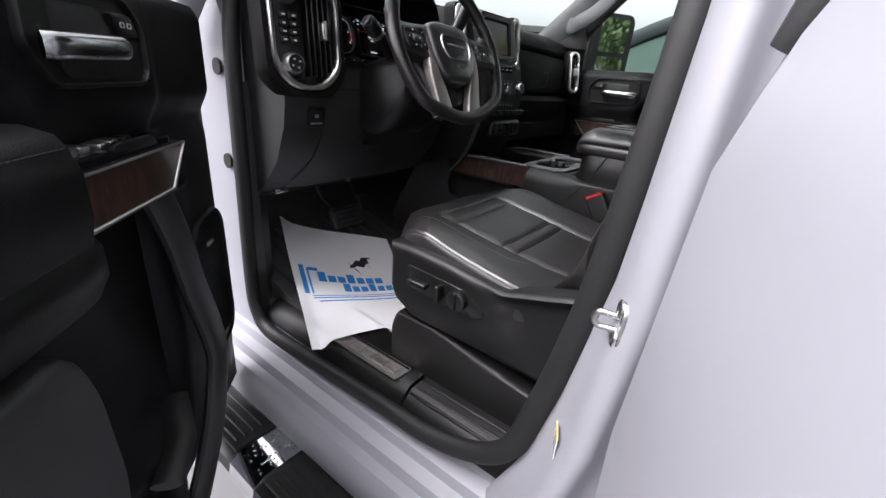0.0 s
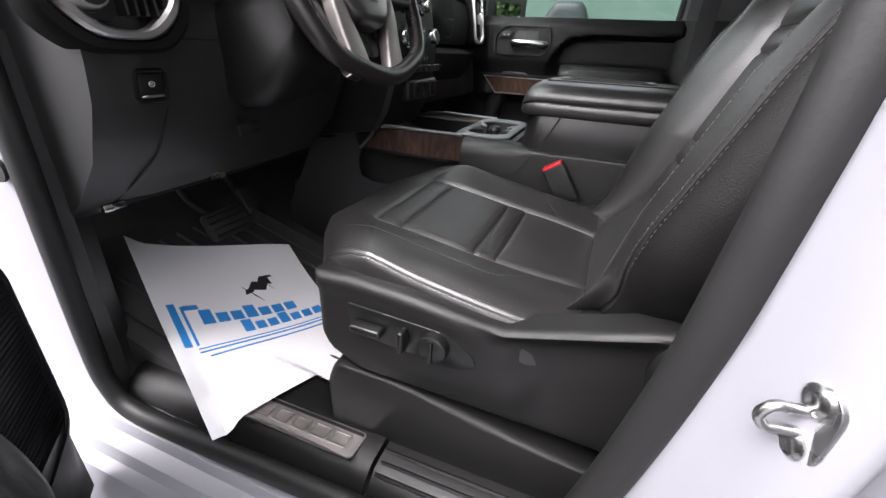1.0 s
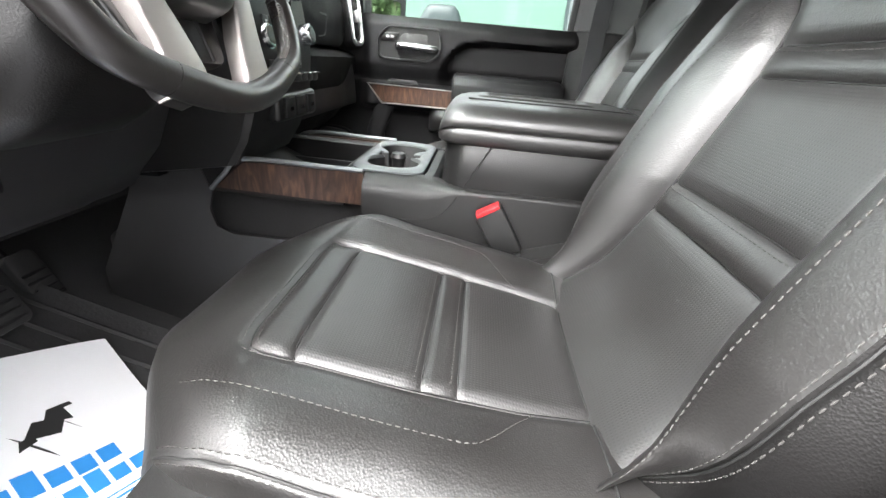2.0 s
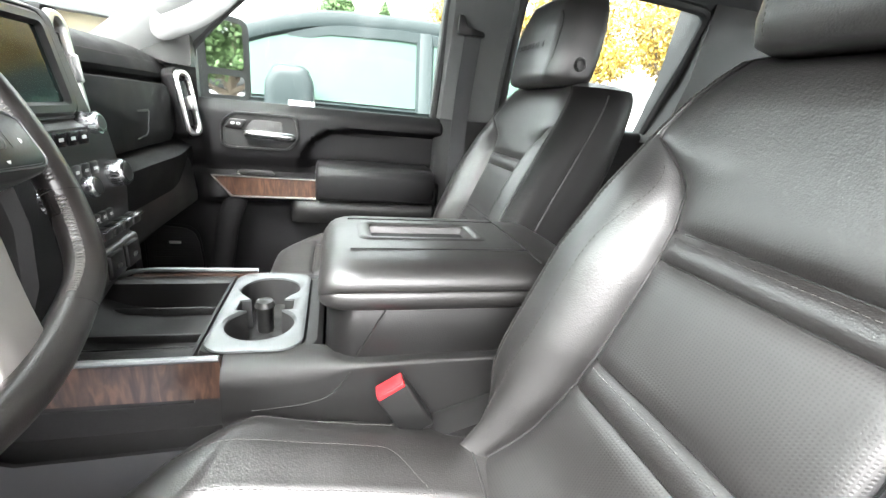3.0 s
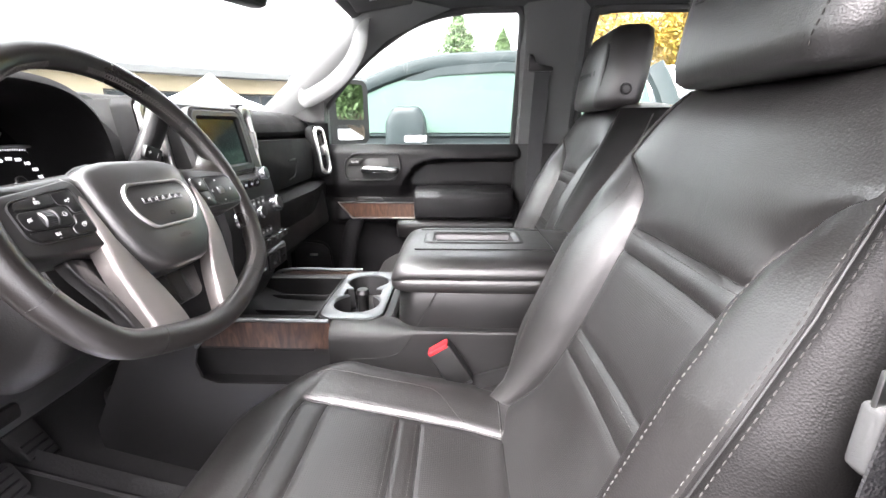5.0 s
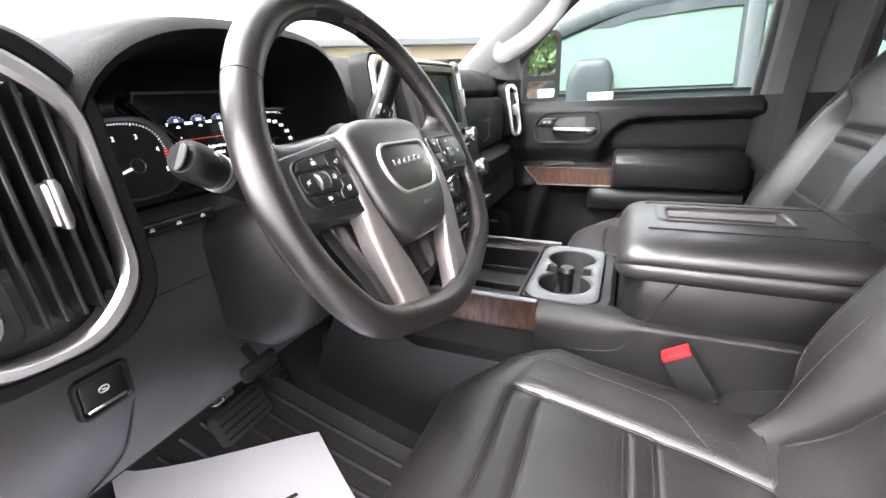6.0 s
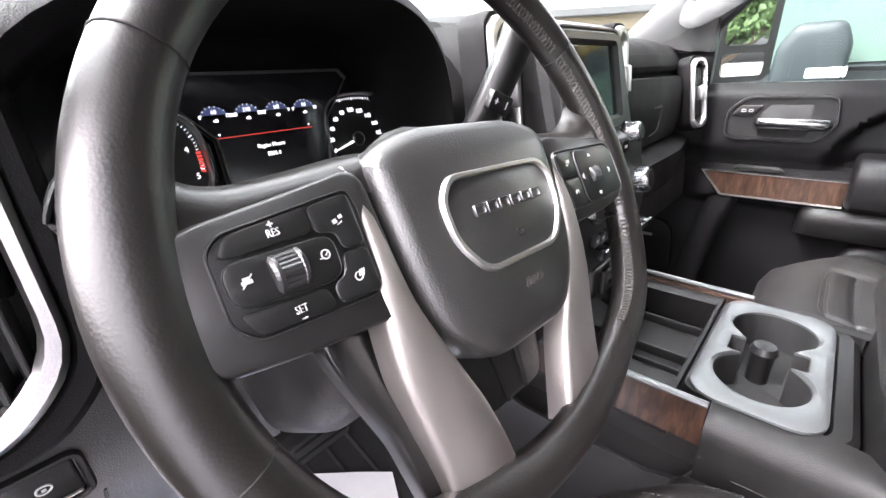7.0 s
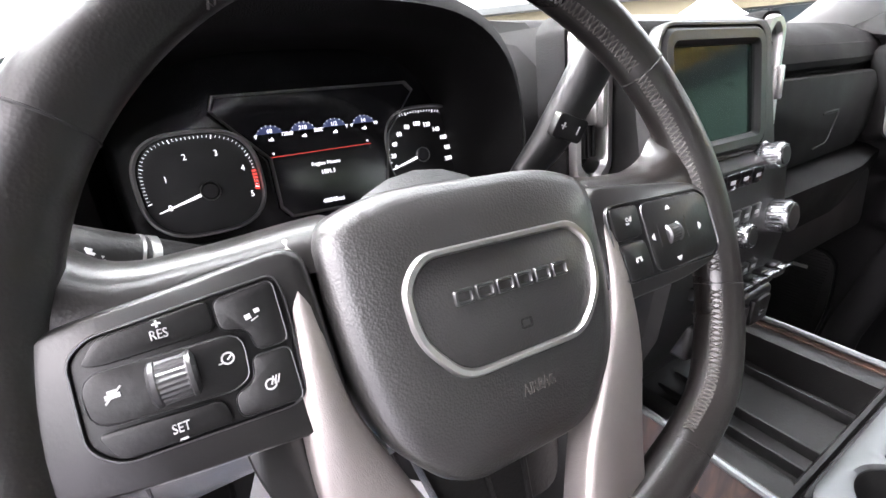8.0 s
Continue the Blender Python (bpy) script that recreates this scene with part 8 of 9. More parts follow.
PRINT = [(q4(0.06, 0.37, 0.10, 0.60), "initial_bar", "b"), (q4(0.12, 0.37, 0.135, 0.58), "initial_bar", "b"), (q4(0.135, 0.56, 0.215, 0.585), "initial_bar", "b")]
for _u, _v, _w, _n in ((0.205, 0.470, 0.066, 7), (0.400, 0.388, 0.058, 8)):
    PRINT += [(q4(_u + (_w + 0.018) * _k, _v, _u + (_w + 0.018) * _k + _w, _v + _w * (1.25 if _k in (0, 3) else 0.85)), "lettering_bar", "b") for _k in range(_n)]
PRINT = [p for p in PRINT if max(q[0] for q in p[0]) < 0.985]
PRINT += [(q4(0.12, 0.332, 0.98, 0.338), "rule", "b"), (q4(0.12, 0.350, 0.98, 0.354), "rule", "b"), (q4(0.16, 0.306, 0.90, 0.312), "rule", "b")]
PRINT += [([(0.55, 0.66), (0.66, 0.645), (0.70, 0.70), (0.60, 0.715)], "emblem_patch", "k"), ([(0.63, 0.70), (0.72, 0.685), (0.71, 0.75), (0.66, 0.745)], "emblem_patch", "k"), ([(0.52, 0.625), (0.585, 0.645), (0.58, 0.668), (0.535, 0.66)], "emblem_patch", "k"),
          ([(0.70, 0.735), (0.745, 0.74), (0.74, 0.752), (0.705, 0.75)], "emblem_patch", "k")]


def sill_plate():
    t = thing("sill_plate", "black rubber sill plate with a bright bar emblem", "sill plate", (-0.63, 0.0, 0.655))
    prof = [(-0.535, 0.645), (-0.545, 0.688), (-0.60, 0.691), (-0.645, 0.687), (-0.668, 0.668), (-0.674, 0.648), (-0.55, 0.648)]
    bm = B()
    along_y(bm, prof, [0.32, 0.2, 0.1, -0.1, -0.14])
    along_y(bm, [(x, z - 0.004) for x, z in prof], [-0.145, -0.25, -0.35, -0.44])
    part("plate", bm, PLASTIC, t, "black plastic cover")
    for i in range(4):
        bm = B()
        tube(bm, [(-0.60 - 0.018 * i, -0.15, 0.688 - 0.002 * i), (-0.60 - 0.018 * i, -0.43, 0.688 - 0.002 * i)], 0.003, 6)
        part("rib", bm, PLASTIC, t)
    m = frame_at((-0.631, 0.005, 0.6905), (0, -1, 0), (1, 0, -0.05))
    bm = B()
    ringband(bm, rrect(0.235, 0.048, 0.008), rrect(0.229, 0.043, 0.006), 0.003, m @ Matrix.Translation((0, 0, 0.001)), 0)
    part("bright_outline", bm, SATIN, t, "bright outline of the emblem plate")
    bm = B()
    slab(bm, rrect(0.23, 0.044, 0.006), 0.002, m, 0)
    part("emblem_plate", bm, BRONZE, t, "brushed dark metal emblem plate")
    for i in range(6):
        bm = B()
        ringband(bm, rrect(0.028, 0.024, 0.003, 2, cx=-0.085 + 0.034 * i), rrect(0.022, 0.018, 0.002, 2, cx=-0.085 + 0.034 * i), 0.002, m @ Matrix.Translation((0, 0, 0.0012)), 0)
        part("emblem_bar", bm, SATIN, t)


def pedals():
    for x, w, nm in ((-0.308, 0.112, "brake_pedal"), (-0.175, 0.05, "accelerator_pedal")):
        t = thing(nm, "black ribbed rubber " + nm.replace("_", " "), "pedal", (x, 0.55, 0.8))
        m = frame_at((x, 0.44 if w > 0.06 else 0.49, 0.812 if w > 0.06 else 0.79), (1, 0, 0), (0, 0.55, 1))
        bm = B()
        slab(bm, rrect(w, 0.065 if w > 0.06 else 0.13, 0.012), 0.015, m, 0.004)
        pad = part("pad", bm, MAT, t)
        for i in range(4):
            bm = B()
            rbox(bm, (0, 0, 0), (w * 0.85, 0.005, 0.004), 0.001, 1, m @ Matrix.Translation((0, -0.022 + 0.015 * i, 0.001)))
            part("rib", bm, RUBBER, pad)
        bm = B()
        tube(bm, spline([m @ Vector((0, 0, -0.01)), (x, 0.56, 0.84), (x, 0.62, 0.93), (x, 0.64, 1.0)], 4), 0.009, 8)
        part("arm", bm, RUBBER, t)


def running_board():
    t = thing("running_board", "black ribbed running board with a polished metal section", "running board", (-0.80, 0.0, 0.38))
    prof = [(-0.70, 0.40), (-0.70, 0.435), (-0.72, 0.45), (-0.84, 0.45), (-0.865, 0.435), (-0.87, 0.41), (-0.84, 0.385), (-0.73, 0.385)]
    bm = B()
    along_y(bm, prof, [0.62, 0.3, 0.0, -0.3, -0.7, -1.3, -1.5])
    part("rail", bm, SMOOTHBLK, t)
    for y0, y1 in ((0.55, 0.17), (0.06, -0.62)):
        bm = B()
        rbox(bm, (-0.785, (y0 + y1) / 2, 0.453), (0.13, y0 - y1, 0.012), 0.005, 2)
        st = part("step_pad", bm, RUBBER, t, "black ribbed rubber step pad")
        for i in range(6):
            bm = B()
            tube(bm, [(-0.835 + 0.02 * i, y0 - 0.02, 0.459), (-0.835 + 0.02 * i, y1 + 0.02, 0.459)], 0.004, 6)
            part("ridge", bm, RUBBER, st)
    bm = B()
    along_y(bm, [(x + (-0.002 if x < -0.8 else 0), z + (0.004 if z > 0.42 else -0.002)) for x, z in prof], [0.165, 0.12, 0.07])
    part("polished_section", bm, CHROME, t, "polished metal section with water drops")
    rnd = random.Random(3)
    bm = B()
    for i in range(60):
        x, y, r = rnd.uniform(-0.845, -0.72), rnd.uniform(0.075, 0.16), rnd.uniform(0.0012, 0.0035)
        lathe(bm, [(r, 0), (r * 0.8, r * 0.4), (r * 0.3, r * 0.6), (0, r * 0.62)], Matrix.Translation((x, y, 0.4542)), 8)
    part("drops", bm, GLASS, t, "clear water drops")
    for y in (0.35, -0.5):
        bm = B()
        rbox(bm, (-0.70, y, 0.43), (0.14, 0.05, 0.03), 0.008)
        part("bracket", bm, RUBBER, t)


# ---- overhead ----
def overhead():
    t = thing("rear_view_mirror", "black interior rear view mirror on the windscreen", "mirror", (0.10, 0.2, 1.62))
    m = frame_at((0.055, 0.155, 1.635), (1, -0.28, 0.05), (0, 0.1, 1))
    bm = B()
    rings = []
    for z, k in ((0.02, 0.75), (0.015, 0.95), (0.0, 1.0), (-0.012, 0.98), (-0.014, 0.93)):
        rings.append([m @ Vector((x * k, y * k, -z)) for x, y in rrect(0.26, 0.062, 0.022)])
    loft(bm, rings)
    part("housing", bm, SMOOTHBLK, t)
    bm = B()
    slab(bm, rrect(0.24, 0.052, 0.018), 0.001, m @ Matrix.Translation((0, 0, 0.0152)), 0)
    part("glass", bm, MIRROR, t, "silvered mirror glass")
    bm = B()
    tube(bm, [m @ Vector((0, 0.0, -0.015)), (0.03, 0.22, 1.665), (0.0, 0.22, 1.70)], 0.012, 10)
    part("stem", bm, SMOOTHBLK, t)
    for k, nm in ((1, "passenger"), (-1, "driver")):
        t = thing("sun_visor", "grey cloth sun visor folded up with white label", "sun visor", (k * 0.36, -0.05, 1.72), group="visors")
        m = Matrix.Translation((k * 0.375, -0.075, 1.728)) @ Matrix.Rotation(radians(-8), 4, "X") @ Matrix.Rotation(radians(k * 6), 4, "Y")
        bm = B()
        rbox(bm, (0, 0, 0), (0.36, 0.17, 0.018), 0.008, 3, m)
        part("panel", bm, CLOTH, t)
        bm = B()
        rbox(bm, (0, 0, 0), (0.085, 0.055, 0.001), 0.0, 1, m @ Matrix.Translation((k * 0.06, 0.0, -0.0098)))
        lb = part("label", bm, PAPER, t, "white warning label")
        for i in range(4):
            bm = B()
            rbox(bm, (0, 0, 0), (0.07, 0.004, 0.0005), 0.0, 1, m @ Matrix.Translation((k * 0.06, -0.018 + 0.011 * i, -0.0105)))
            part("text_bar", bm, PILLAR, lb)
    t = thing("grab_handle", "grey grab handle on the front pillar", "handle", (0.60, 0.10, 1.56))
    bm = B()
    P = spline([(0.622, 0.215, 1.472), (0.580, 0.185, 1.458), (0.550, 0.140, 1.470), (0.543, 0.085, 1.500), (0.540, 0.03, 1.550), (0.538, 0.0, 1.60), (0.545, -0.008, 1.64), (0.585, -0.01, 1.675)], 6)
    tube(bm, P, 0.026, 14, False, 0.30, up=(0.93, -0.3, 0.1))
    part("grip", bm, GRIP, t)


def wing_mirror(k):
    t = thing("wing_mirror", "large black tow mirror with rectangular glass", "wing mirror", (k * 0.80, 0.30, 1.30), group="mirrors")
    m = frame_at((k * 0.955, 0.135, 1.43), (0.82, -0.574 * k, 0), (0, 0, 1))
    bm = B()
    rings = []
    for z, s in ((-0.10, 0.55), (-0.085, 0.85), (-0.05, 0.98), (0.0, 1.0), (0.012, 0.97)):
        rings.append([m @ Vector((x * s, y * s, z)) for x, y in rrect(0.262, 0.252, 0.035, cx=-0.046)])
    loft(bm, rings)
    part("housing", bm, SMOOTHBLK, t)
    bm = B()
    slab(bm, rrect(0.140, 0.135, 0.012, cx=-0.016, cy=0.038), 0.002, m @ Matrix.Translation((0, 0, 0.0135)), 0)
    part("glass", bm, MIRROR, t, "main mirror glass")
    bm = B()
    slab(bm, rrect(0.140, 0.058, 0.012, cx=-0.016, cy=-0.078), 0.002, m @ Matrix.Translation((0, 0, 0.0135)), 0)
    part("lower_glass", bm, MIRROR, t, "small wide-angle mirror glass")
    bm = B()
    tube(bm, [(k * 0.73, 0.27, 1.36), (k * 0.86, 0.26, 1.37)], 0.03, 10)
    part("arm", bm, SMOOTHBLK, t)


# ---- outside ----
def leaf_cloud(bm, rnd, centre, radii, count, size):
    for _ in range(count):
        while True:
            p = Vector((rnd.uniform(-1, 1), rnd.uniform(-1, 1), rnd.uniform(-1, 1)))
            if 0.25 < p.length < 1:
                break
        c = Vector(centre) + Vector((p.x * radii[0], p.y * radii[1], p.z * radii[2]))
        a = Vector((rnd.uniform(-1, 1), rnd.uniform(-1, 1), rnd.uniform(-1, 1))).normalized()
        b = a.orthogonal().normalized()
        s = size * rnd.uniform(0.6, 1.4)
        v = [bm.verts.new(c + a * s), bm.verts.new(c + b * s * 0.6), bm.verts.new(c - a * s), bm.verts.new(c - b * s * 0.6)]
        bm.faces.new(v)


def polar(az, d):
    """A ground place by compass angle from straight ahead, seen from the driver's seat."""
    return Vector((-0.7 + d * math.sin(radians(az)), -0.25 + d * math.cos(radians(az)), 0))


def tree(name, az, d, h, w, kind, seed, label):
    p = polar(az, d)
    rnd = random.Random(seed)
    t = thing(name, label, "tree", tuple(p))
    bm = B()
    if kind == "cone":
        tube(bm, [p, p + Vector((0, 0, h * 0.5)), p + Vector((0, 0, h * 0.97))], [0.16, 0.1, 0.02], 8)
        part("trunk", bm, BARK, t)
        bm = B()
        for i in range(44):
            f = i / 43
            r = w * 0.5 * (1 - f) ** 0.75 * (0.9 + 0.2 * rnd.random()) + 0.08
            for j in range(5):
                a = rnd.uniform(0, 6.28)
                leaf_cloud(bm, rnd, p + Vector((math.cos(a) * r * 0.7, math.sin(a) * r * 0.7, h * (0.04 + 0.95 * f))), (r * 0.45, r * 0.45, h * 0.035), 90, 0.08)
        part("crown", bm, CONIFER, t)
    else:
        bm = B()
        tips = []
        tube(bm, spline([p, p + Vector((0.1, 0, h * 0.2)), p + Vector((0, 0.1, h * 0.38))], 4), [0.22 - 0.06 * i / 8 for i in range(9)], 8)
        for i in range(11):
            a = rnd.uniform(0, 6.28)
            s = p + Vector((0, 0.08, h * rnd.uniform(0.2, 0.38)))
            e = p + Vector((math.cos(a) * w * 0.42 * rnd.uniform(0.5, 1), math.sin(a) * w * 0.42 * rnd.uniform(0.5, 1), h * rnd.uniform(0.5, 0.95)))
            mid = (s + e) / 2 + Vector((0, 0, -0.3))
            tube(bm, spline([s, mid, e], 4), [0.09 - 0.009 * k for k in range(9)], 6)
            tips += [e, (mid + e) / 2 + Vector((rnd.uniform(-.5, .5), rnd.uniform(-.5, .5), 0.2))]
            for q in range(5):
                e2 = mid + (e - mid) * rnd.uniform(0.2, 0.9) + Vector((rnd.uniform(-1, 1), rnd.uniform(-1, 1), rnd.uniform(0.2, 1.2))) * w * 0.13
                tube(bm, [mid + (e - mid) * 0.3, e2], [0.04, 0.012], 5)
                tips.append(e2)
        part("trunk", bm, BARK, t)
        bm = B()
        for c in tips:
            leaf_cloud(bm, rnd, c, (w * 0.17, w * 0.17, h * 0.09), 210, 0.085)
        part("crown", bm, CONIFER if kind == "green" else YELLOW, t)


def building():
    t = thing("office_building", "long low beige stucco building with dark windows", "building", tuple(polar(70, 21)))
    c = polar(70, 21)
    u = Vector((math.cos(radians(52)), -math.sin(radians(52)), 0))
    c = polar(66, 20)
    m = frame_at(c, u, (0, 0, 1))
    H = 3.35
    bm = B()
    wins = [-17.5, -13.0, -8.5, -4.0, -0.1, 3.8, 7.6, 11.5, 15.5]
    edges = [-24.0]
    for x in wins:
        edges += [x - 1.35, x + 1.35]
    edges.append(22.0)
    for i in range(0, len(edges), 2):
        rbox(bm, (0, 0, 0), (edges[i + 1] - edges[i], H, 0.4), 0.0, 1, m @ Matrix.Translation(((edges[i] + edges[i + 1]) / 2, H / 2, -0.2)))
    for x in wins:
        rbox(bm, (0, 0, 0), (2.7, 1.35, 0.4), 0.0, 1, m @ Matrix.Translation((x, 0.675, -0.2)))
        rbox(bm, (0, 0, 0), (2.7, H - 2.75, 0.4), 0.0, 1, m @ Matrix.Translation((x, (H + 2.75) / 2, -0.2)))
    rbox(bm, (0, 0, 0), (46, H, 0.4), 0, 1, m @ Matrix.Translation((-1, H / 2, -12)))
    part("wall", bm, STUCCO, t)
    bm = B()
    rbox(bm, (0, 0, 0), (47, 0.28, 13), 0.03, 1, m @ Matrix.Translation((-1, H + 0.1, -6)))
    part("roof", bm, PILLAR, t, "pale flat roof edge")
    for x in wins:
        bm = B()
        rbox(bm, (0, 0, 0), (2.7, 1.4, 0.03), 0, 1, m @ Matrix.Translation((x, 2.05, -0.25)))
        w = part("window", bm, DARK_GLASS, t, "dark office window")
        bm = B()
        ringband(bm, rrect(2.7, 1.4, 0.01, 1, cy=2.05), rrect(2.56, 1.26, 0.01, 1, cy=2.05), 0.08, m @ Matrix.Translation((x, 0, -0.16)), 0)
        rbox(bm, (0, 0, 0), (0.06, 1.3, 0.06), 0, 1, m @ Matrix.Translation((x, 2.05, -0.2)))
        part("frame", bm, SMOOTHBLK, w)


def parked_truck():
    t = thing("parked_pickup", "dark grey pickup truck parked alongside with pale reflecting glass", "pickup truck", (3.3, 0, 0))
    X0, X1 = 2.42, 4.30
    side = [(3.0, 0.55), (3.0, 1.18), (2.75, 1.30), (1.2, 1.36), (0.85, 1.34), (-1.9, 1.34), (-3.9, 1.32), (-3.9, 0.55)]
    bm = B()
    rings = [[(x, y * k, z if z < 1 else z - dz) for y, z in side] for x, k, dz in ((X0 + 0.03, 0.99, 0.05), (X0, 1, 0.03), (X0 + 0.10, 1, 0.0), (X1 - 0.1, 1, 0.0), (X1, 1, 0.03))]
    loft(bm, rings)
    part("body", bm, GREEN_PAINT, t, "dark grey painted body", sharp=25)
    # cab roof and pillars
    roof = [(0.10, 1.77), (-0.15, 1.85), (-0.6, 1.875), (-1.4, 1.86), (-1.75, 1.80)]
    bm = B()
    loft(bm, [[(x, y, z - d) for y, z in roof] + [(x, y, z - 0.06 - d) for y, z in roof[::-1]] for x, d in ((X0 + 0.12, 0.05), (X0 + 0.17, 0.015), (X0 + 0.4, 0), (X1 - 0.4, 0), (X1 - 0.12, 0.05))])
    part("roof", bm, GREEN_PAINT, t, "dark grey cab roof")
    for x, lean in ((X0 + 0.02, 0.12), (X1 - 0.02, -0.12)):
        for pts, w in (([(1.15, 1.30), (0.70, 1.52), (0.30, 1.71), (-0.05, 1.815), (-0.4, 1.85), (-1.0, 1.86), (-1.6, 1.84)], 0.055), ([(-0.80, 1.30), (-0.80, 1.6), (-0.80, 1.82)], 0.06), ([(-1.9, 1.30), (-1.82, 1.6), (-1.72, 1.80)], 0.08)):
            bm = B()
            tube(bm, spline([(x + lean * (z - 1.32) / 0.5, y, z) for y, z in pts], 5), w, 8, False, 0.6, up=(1, 0, 0))
            part("pillar", bm, GREEN_PAINT, t)
        # Side panes, their sky reflection painted as base colour.
        for pts in ([(0.92, 1.33), (0.72, 1.45), (0.45, 1.585), (0.22, 1.68), (0.02, 1.74), (-0.2, 1.772), (-0.45, 1.782), (-0.74, 1.785), (-0.74, 1.33)], [(-0.86, 1.33), (-0.86, 1.785), (-1.4, 1.785), (-1.66, 1.74), (-1.78, 1.33)]):
            bm = B()
            a = [bm.verts.new((x + lean * (z - 1.32) / 0.5 + 0.008 * (1 if lean > 0 else -1), y, z)) for y, z in pts]
            b = [bm.verts.new((x + lean * (z - 1.32) / 0.5 + 0.014 * (1 if lean > 0 else -1), y, z)) for y, z in pts]
            bm.faces.new(a)
            bm.faces.new(b[::-1])
            for i in range(len(pts)):
                bm.faces.new((a[i], a[(i + 1) % len(pts)], b[(i + 1) % len(pts)], b[i]))
            part("side_window", bm, SKY_PAINTED_GLASS, t, "pale green reflecting side glass")
    bm = B()
    loft(bm, [[(X0 + 0.1, 0.95, 1.34), (X1 - 0.1, 0.95, 1.34)], [(X0 + 0.18, 0.08, 1.80), (X1 - 0.18, 0.08, 1.80)]], closed=False)
    part("windscreen", bm, SKY_PAINTED_GLASS, t)
    bm = B()
    rings = []
    m = frame_at((X0 - 0.14, 0.070, 1.362), (0, -1, 0), (0, 0, 1))
    outline = soften([(-0.14, -0.145), (0.14, -0.145), (0.14, 0.055), (0.10, 0.148), (-0.075, 0.148), (-0.135, 0.05)], 0.035, 4)
    for z, s in ((-0.10, 0.8), (-0.08, 0.97), (-0.06, 1.0), (0.08, 1.0), (0.115, 0.96), (0.13, 0.85), (0.135, 0.6)):
        rings.append([m @ Vector((x * s, y * s, z)) for x, y in outline])
    loft(bm, rings)
    mr = part("wing_mirror", bm, GREEN_PAINT, t, "dark grey wing mirror with pale repeater")
    bm = B()
    rbox(bm, (X0 - 0.270, 0.005, 1.293), (0.02, 0.13, 0.046), 0.008, 2)
    rbox(bm, (X0 - 0.20, -0.066, 1.293), (0.12, 0.02, 0.046), 0.008, 2)
    part("repeater", bm, PALE_TRIM, mr)
    for x in (X0 + 0.12, X1 - 0.12):
        for y in (2.1, -2.7):
            bm = B()
            lathe(bm, [(0.22, -0.11), (0.40, -0.12), (0.42, -0.08), (0.42, 0.08), (0.40, 0.12), (0.22, 0.11)], frame_at((x, y, 0.42), (0, 1, 0), (0, 0, 1)), 32)
            w = part("wheel", bm, RUBBER, t, "black tyre")
            bm = B()
            lathe(bm, [(0.0, -0.10), (0.23, -0.10), (0.23, 0.10), (0.0, 0.10)], frame_at((x, y, 0.42), (0, 1, 0), (0, 0, 1)), 24)
            part("rim", bm, SATIN, w)


def box_truck():
    """A white high-roofed van seen from its end."""
    c = polar(116.2, 16)
    t = thing("parked_van", "white high-roofed van parked across the car park", "van", tuple(c))
    m = frame_at(c, Vector((math.cos(radians(116.2)), -math.sin(radians(116.2)), 0)), (0, 0, 1))
    bm = B()
    out = soften([(-0.95, 0.45), (0.95, 0.45), (0.97, 1.6), (0.88, 2.9), (0.70, 3.25), (-0.70, 3.25), (-0.88, 2.9), (-0.97, 1.6)], 0.35, 5)
    slab(bm, out, 4.5, m, 0.12, 3)
    body = part("body", bm, PAPER, t, "white painted body")
    for x in (-0.40, 0.40):
        bm = B()
        slab(bm, rrect(0.66, 0.75, 0.08, cx=x, cy=2.15), 0.02, m @ Matrix.Translation((0, 0, 0.012)), 0.004)
        part("window", bm, DARK_GLASS, body, "dark rear door window")
    bm = B()
    rbox(bm, (0, 0, 0), (1.9, 0.16, 0.12), 0.03, 2, m @ Matrix.Translation((0, 0.5, 0.05)))
    part("bumper", bm, SMOOTHBLK, t)
    for x in (-0.78, 0.78):
        for z in (-0.9, -3.6):
            bm = B()
            lathe(bm, [(0.0, -0.1), (0.33, -0.1), (0.35, 0.0), (0.33, 0.1), (0.0, 0.1)], m @ Matrix.Translation((x, 0.35, z)) @ Matrix.Rotation(math.pi / 2, 4, "Y"), 24)
            part("wheel", bm, RUBBER, t)


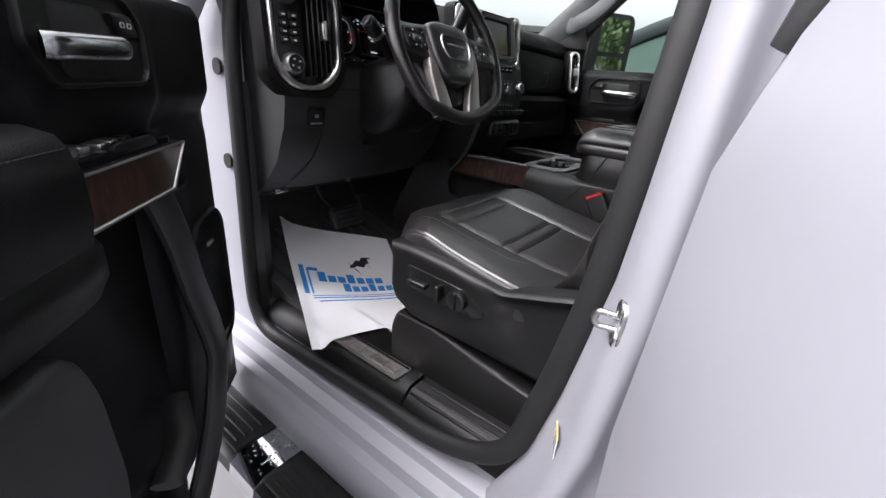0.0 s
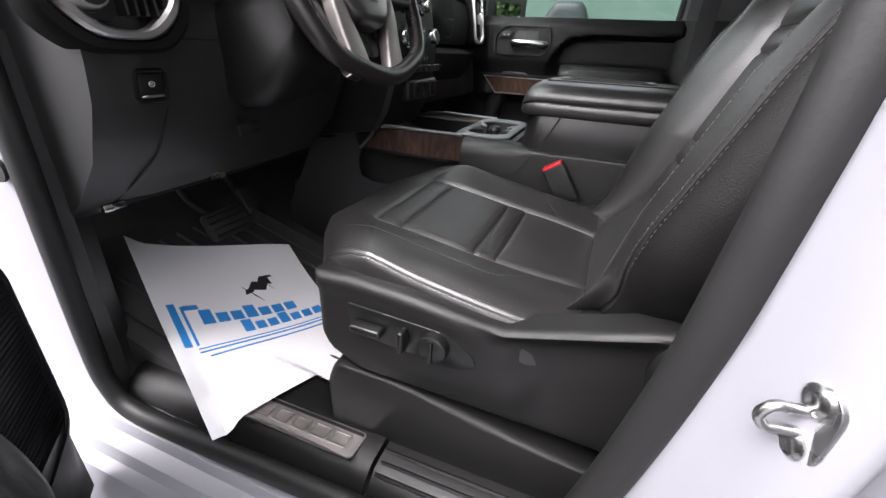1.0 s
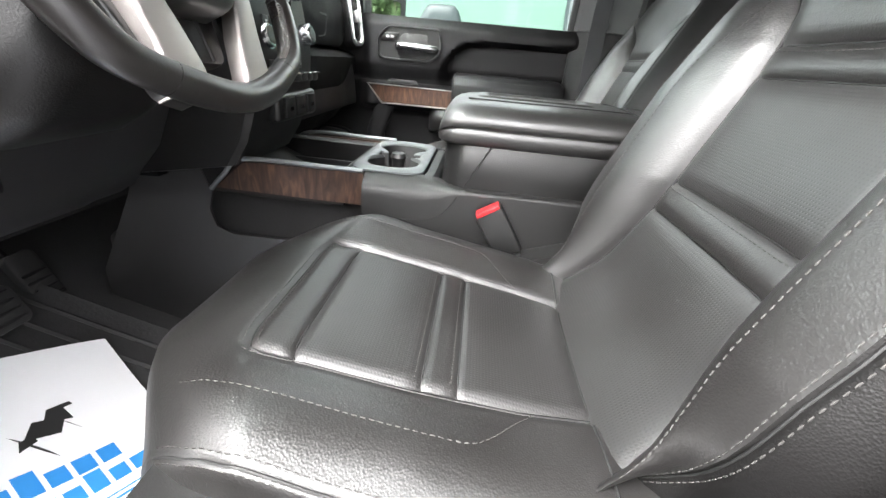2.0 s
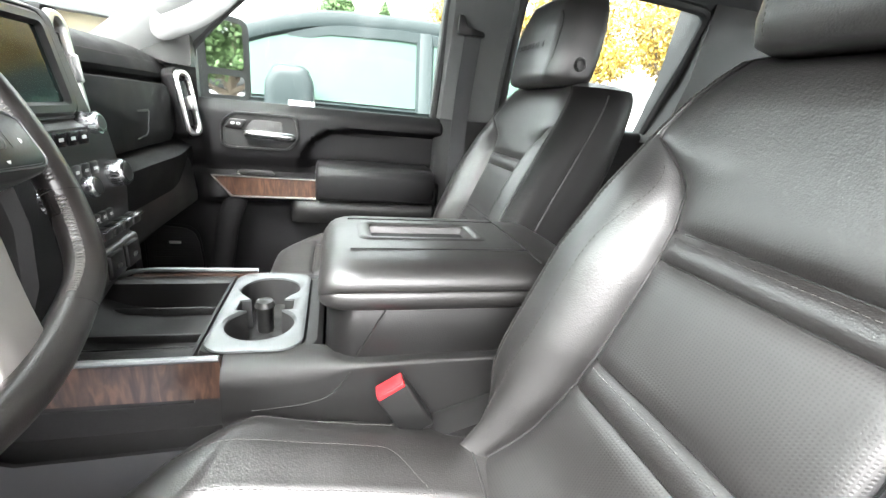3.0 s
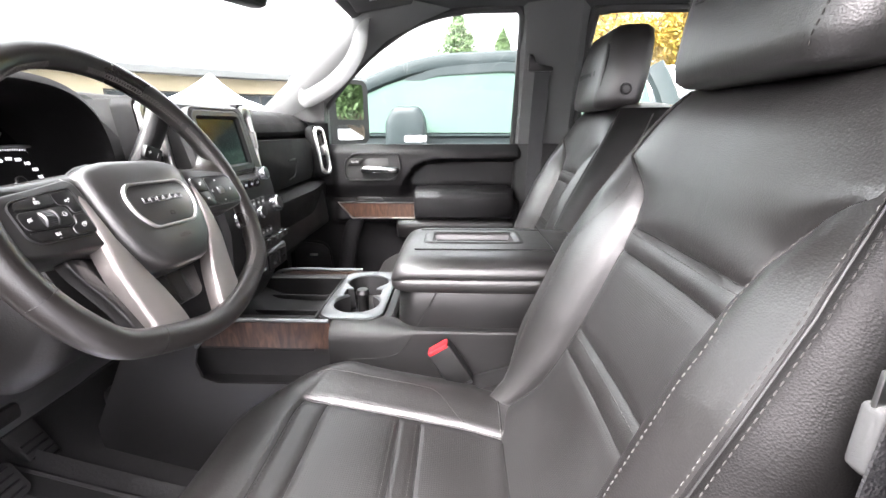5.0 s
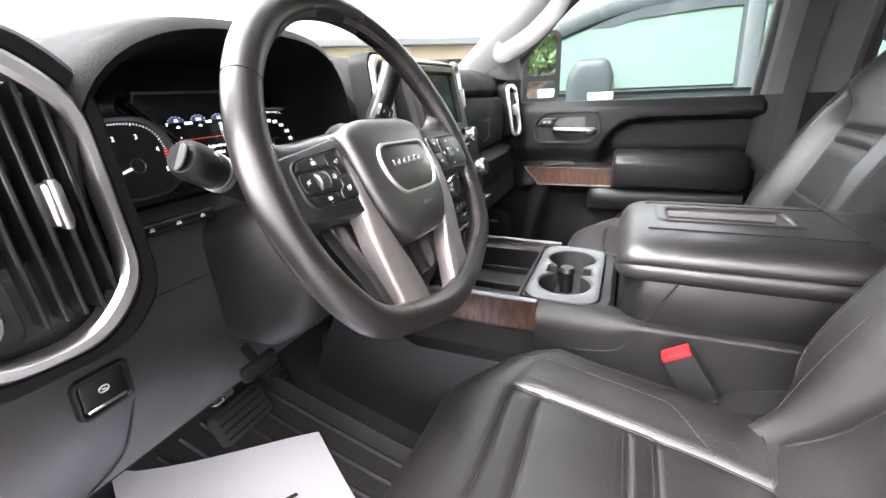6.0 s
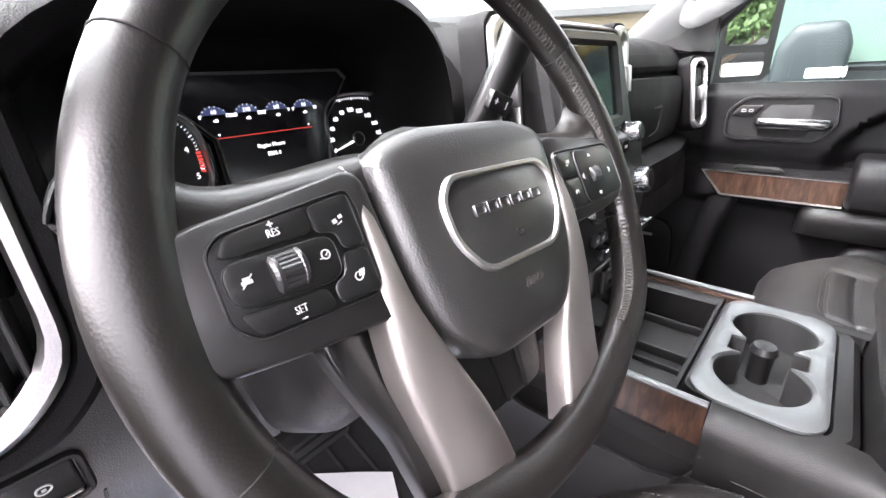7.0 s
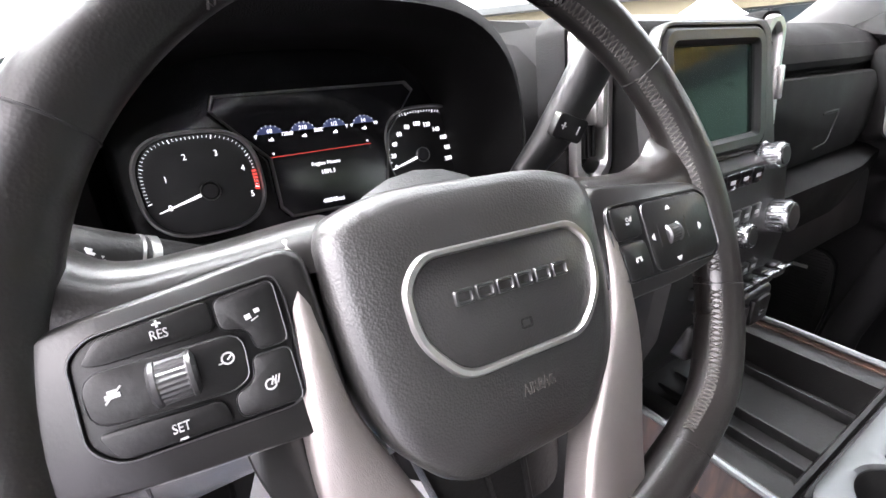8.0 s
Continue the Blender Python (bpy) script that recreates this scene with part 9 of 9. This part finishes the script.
def canopy_tent():
    """A white pop-up canopy on four legs, its cloth sagging from the peak."""
    c = polar(60.5, 15.5)
    t = thing("canopy_tent", "white pop-up canopy tent standing by the building", "tent", tuple(c))
    m = Matrix.Translation(c) @ Matrix.Rotation(radians(20), 4, "Z")
    bm = B()
    rings = []
    for f, z in ((1.0, 1.78), (1.0, 2.02), (0.72, 2.18), (0.45, 2.42), (0.2, 2.74), (0.05, 2.98), (0.01, 3.02)):
        rings.append([m @ Vector((x * f, y * f, z)) for x, y in rrect(3.0, 3.0, 0.05, 3)])
    loft(bm, rings)
    part("canopy", bm, PAPER, t, "white sagging canopy cloth", sharp=30)
    for sx in (-1, 1):
        for sy in (-1, 1):
            bm = B()
            tube(bm, [m @ Vector((sx * 1.44, sy * 1.44, 0)), m @ Vector((sx * 1.44, sy * 1.44, 1.9))], 0.025, 8)
            part("leg", bm, SATIN, t)


def outside():
    building()
    canopy_tent()
    parked_truck()
    tree("conifer", 90, 27, 7.7, 6.2, "cone", 1, "tall narrow green conifer behind the car park")
    tree("conifer", 95.6, 33, 7.9, 4.2, "cone", 2, "slim green conifer behind the car park")
    tree("maple_tree", 108, 22, 7.5, 6.0, "broad", 3, "autumn tree with sparse yellow leaves")
    tree("maple_tree", 119, 24, 8.0, 6.5, "broad", 4, "autumn tree with sparse yellow leaves")
    tree("maple_tree", 131, 25, 8.0, 6.5, "broad", 5, "autumn tree with bare twigs and yellow leaves")
    tree("maple_tree", 146, 27, 7.5, 6.0, "broad", 6, "autumn tree with green-yellow leaves")
    tree("shade_tree", 165, 14, 4.6, 5.5, "green", 9, "leafy green tree behind the truck")
    box_truck()
    bm = B()
    t = thing("far_building", "pale low industrial building far across the car park", "building", tuple(polar(124, 60)))
    c = polar(124, 62)
    m = frame_at(c, Vector((math.cos(radians(124)), -math.sin(radians(124)), 0)), (0, 0, 1))
    rbox(bm, (0, 0, 0), (60, 4.2, 8), 0.05, 1, m @ Matrix.Translation((0, 2.1, -4)))
    part("wall", bm, PAPER, t, "pale wall")
    bm = B()
    rbox(bm, (0, 0, 0), (61, 0.4, 9), 0.05, 1, m @ Matrix.Translation((0, 4.4, -4)))
    part("roof", bm, PILLAR, t)


SHIELD = [(-0.048, 0.952), (-0.10, 0.955), (-0.18, 0.950), (-0.288, 0.936), (-0.377, 0.962), (-0.44, 0.982), (-0.50, 0.980)]

seat("bucket_seat", -0.377, 0.0, -1, "black leather driver's bucket seat with perforated inserts and grey stitching")
seat("bucket_seat", 0.383, -0.09, 1, "black leather passenger bucket seat with perforated inserts")
belt_and_buckles()
rear_bench()
floor_mat()
paper_mat()
sill_plate()
pedals()
running_board()
overhead()
wing_mirror(1)
outside()
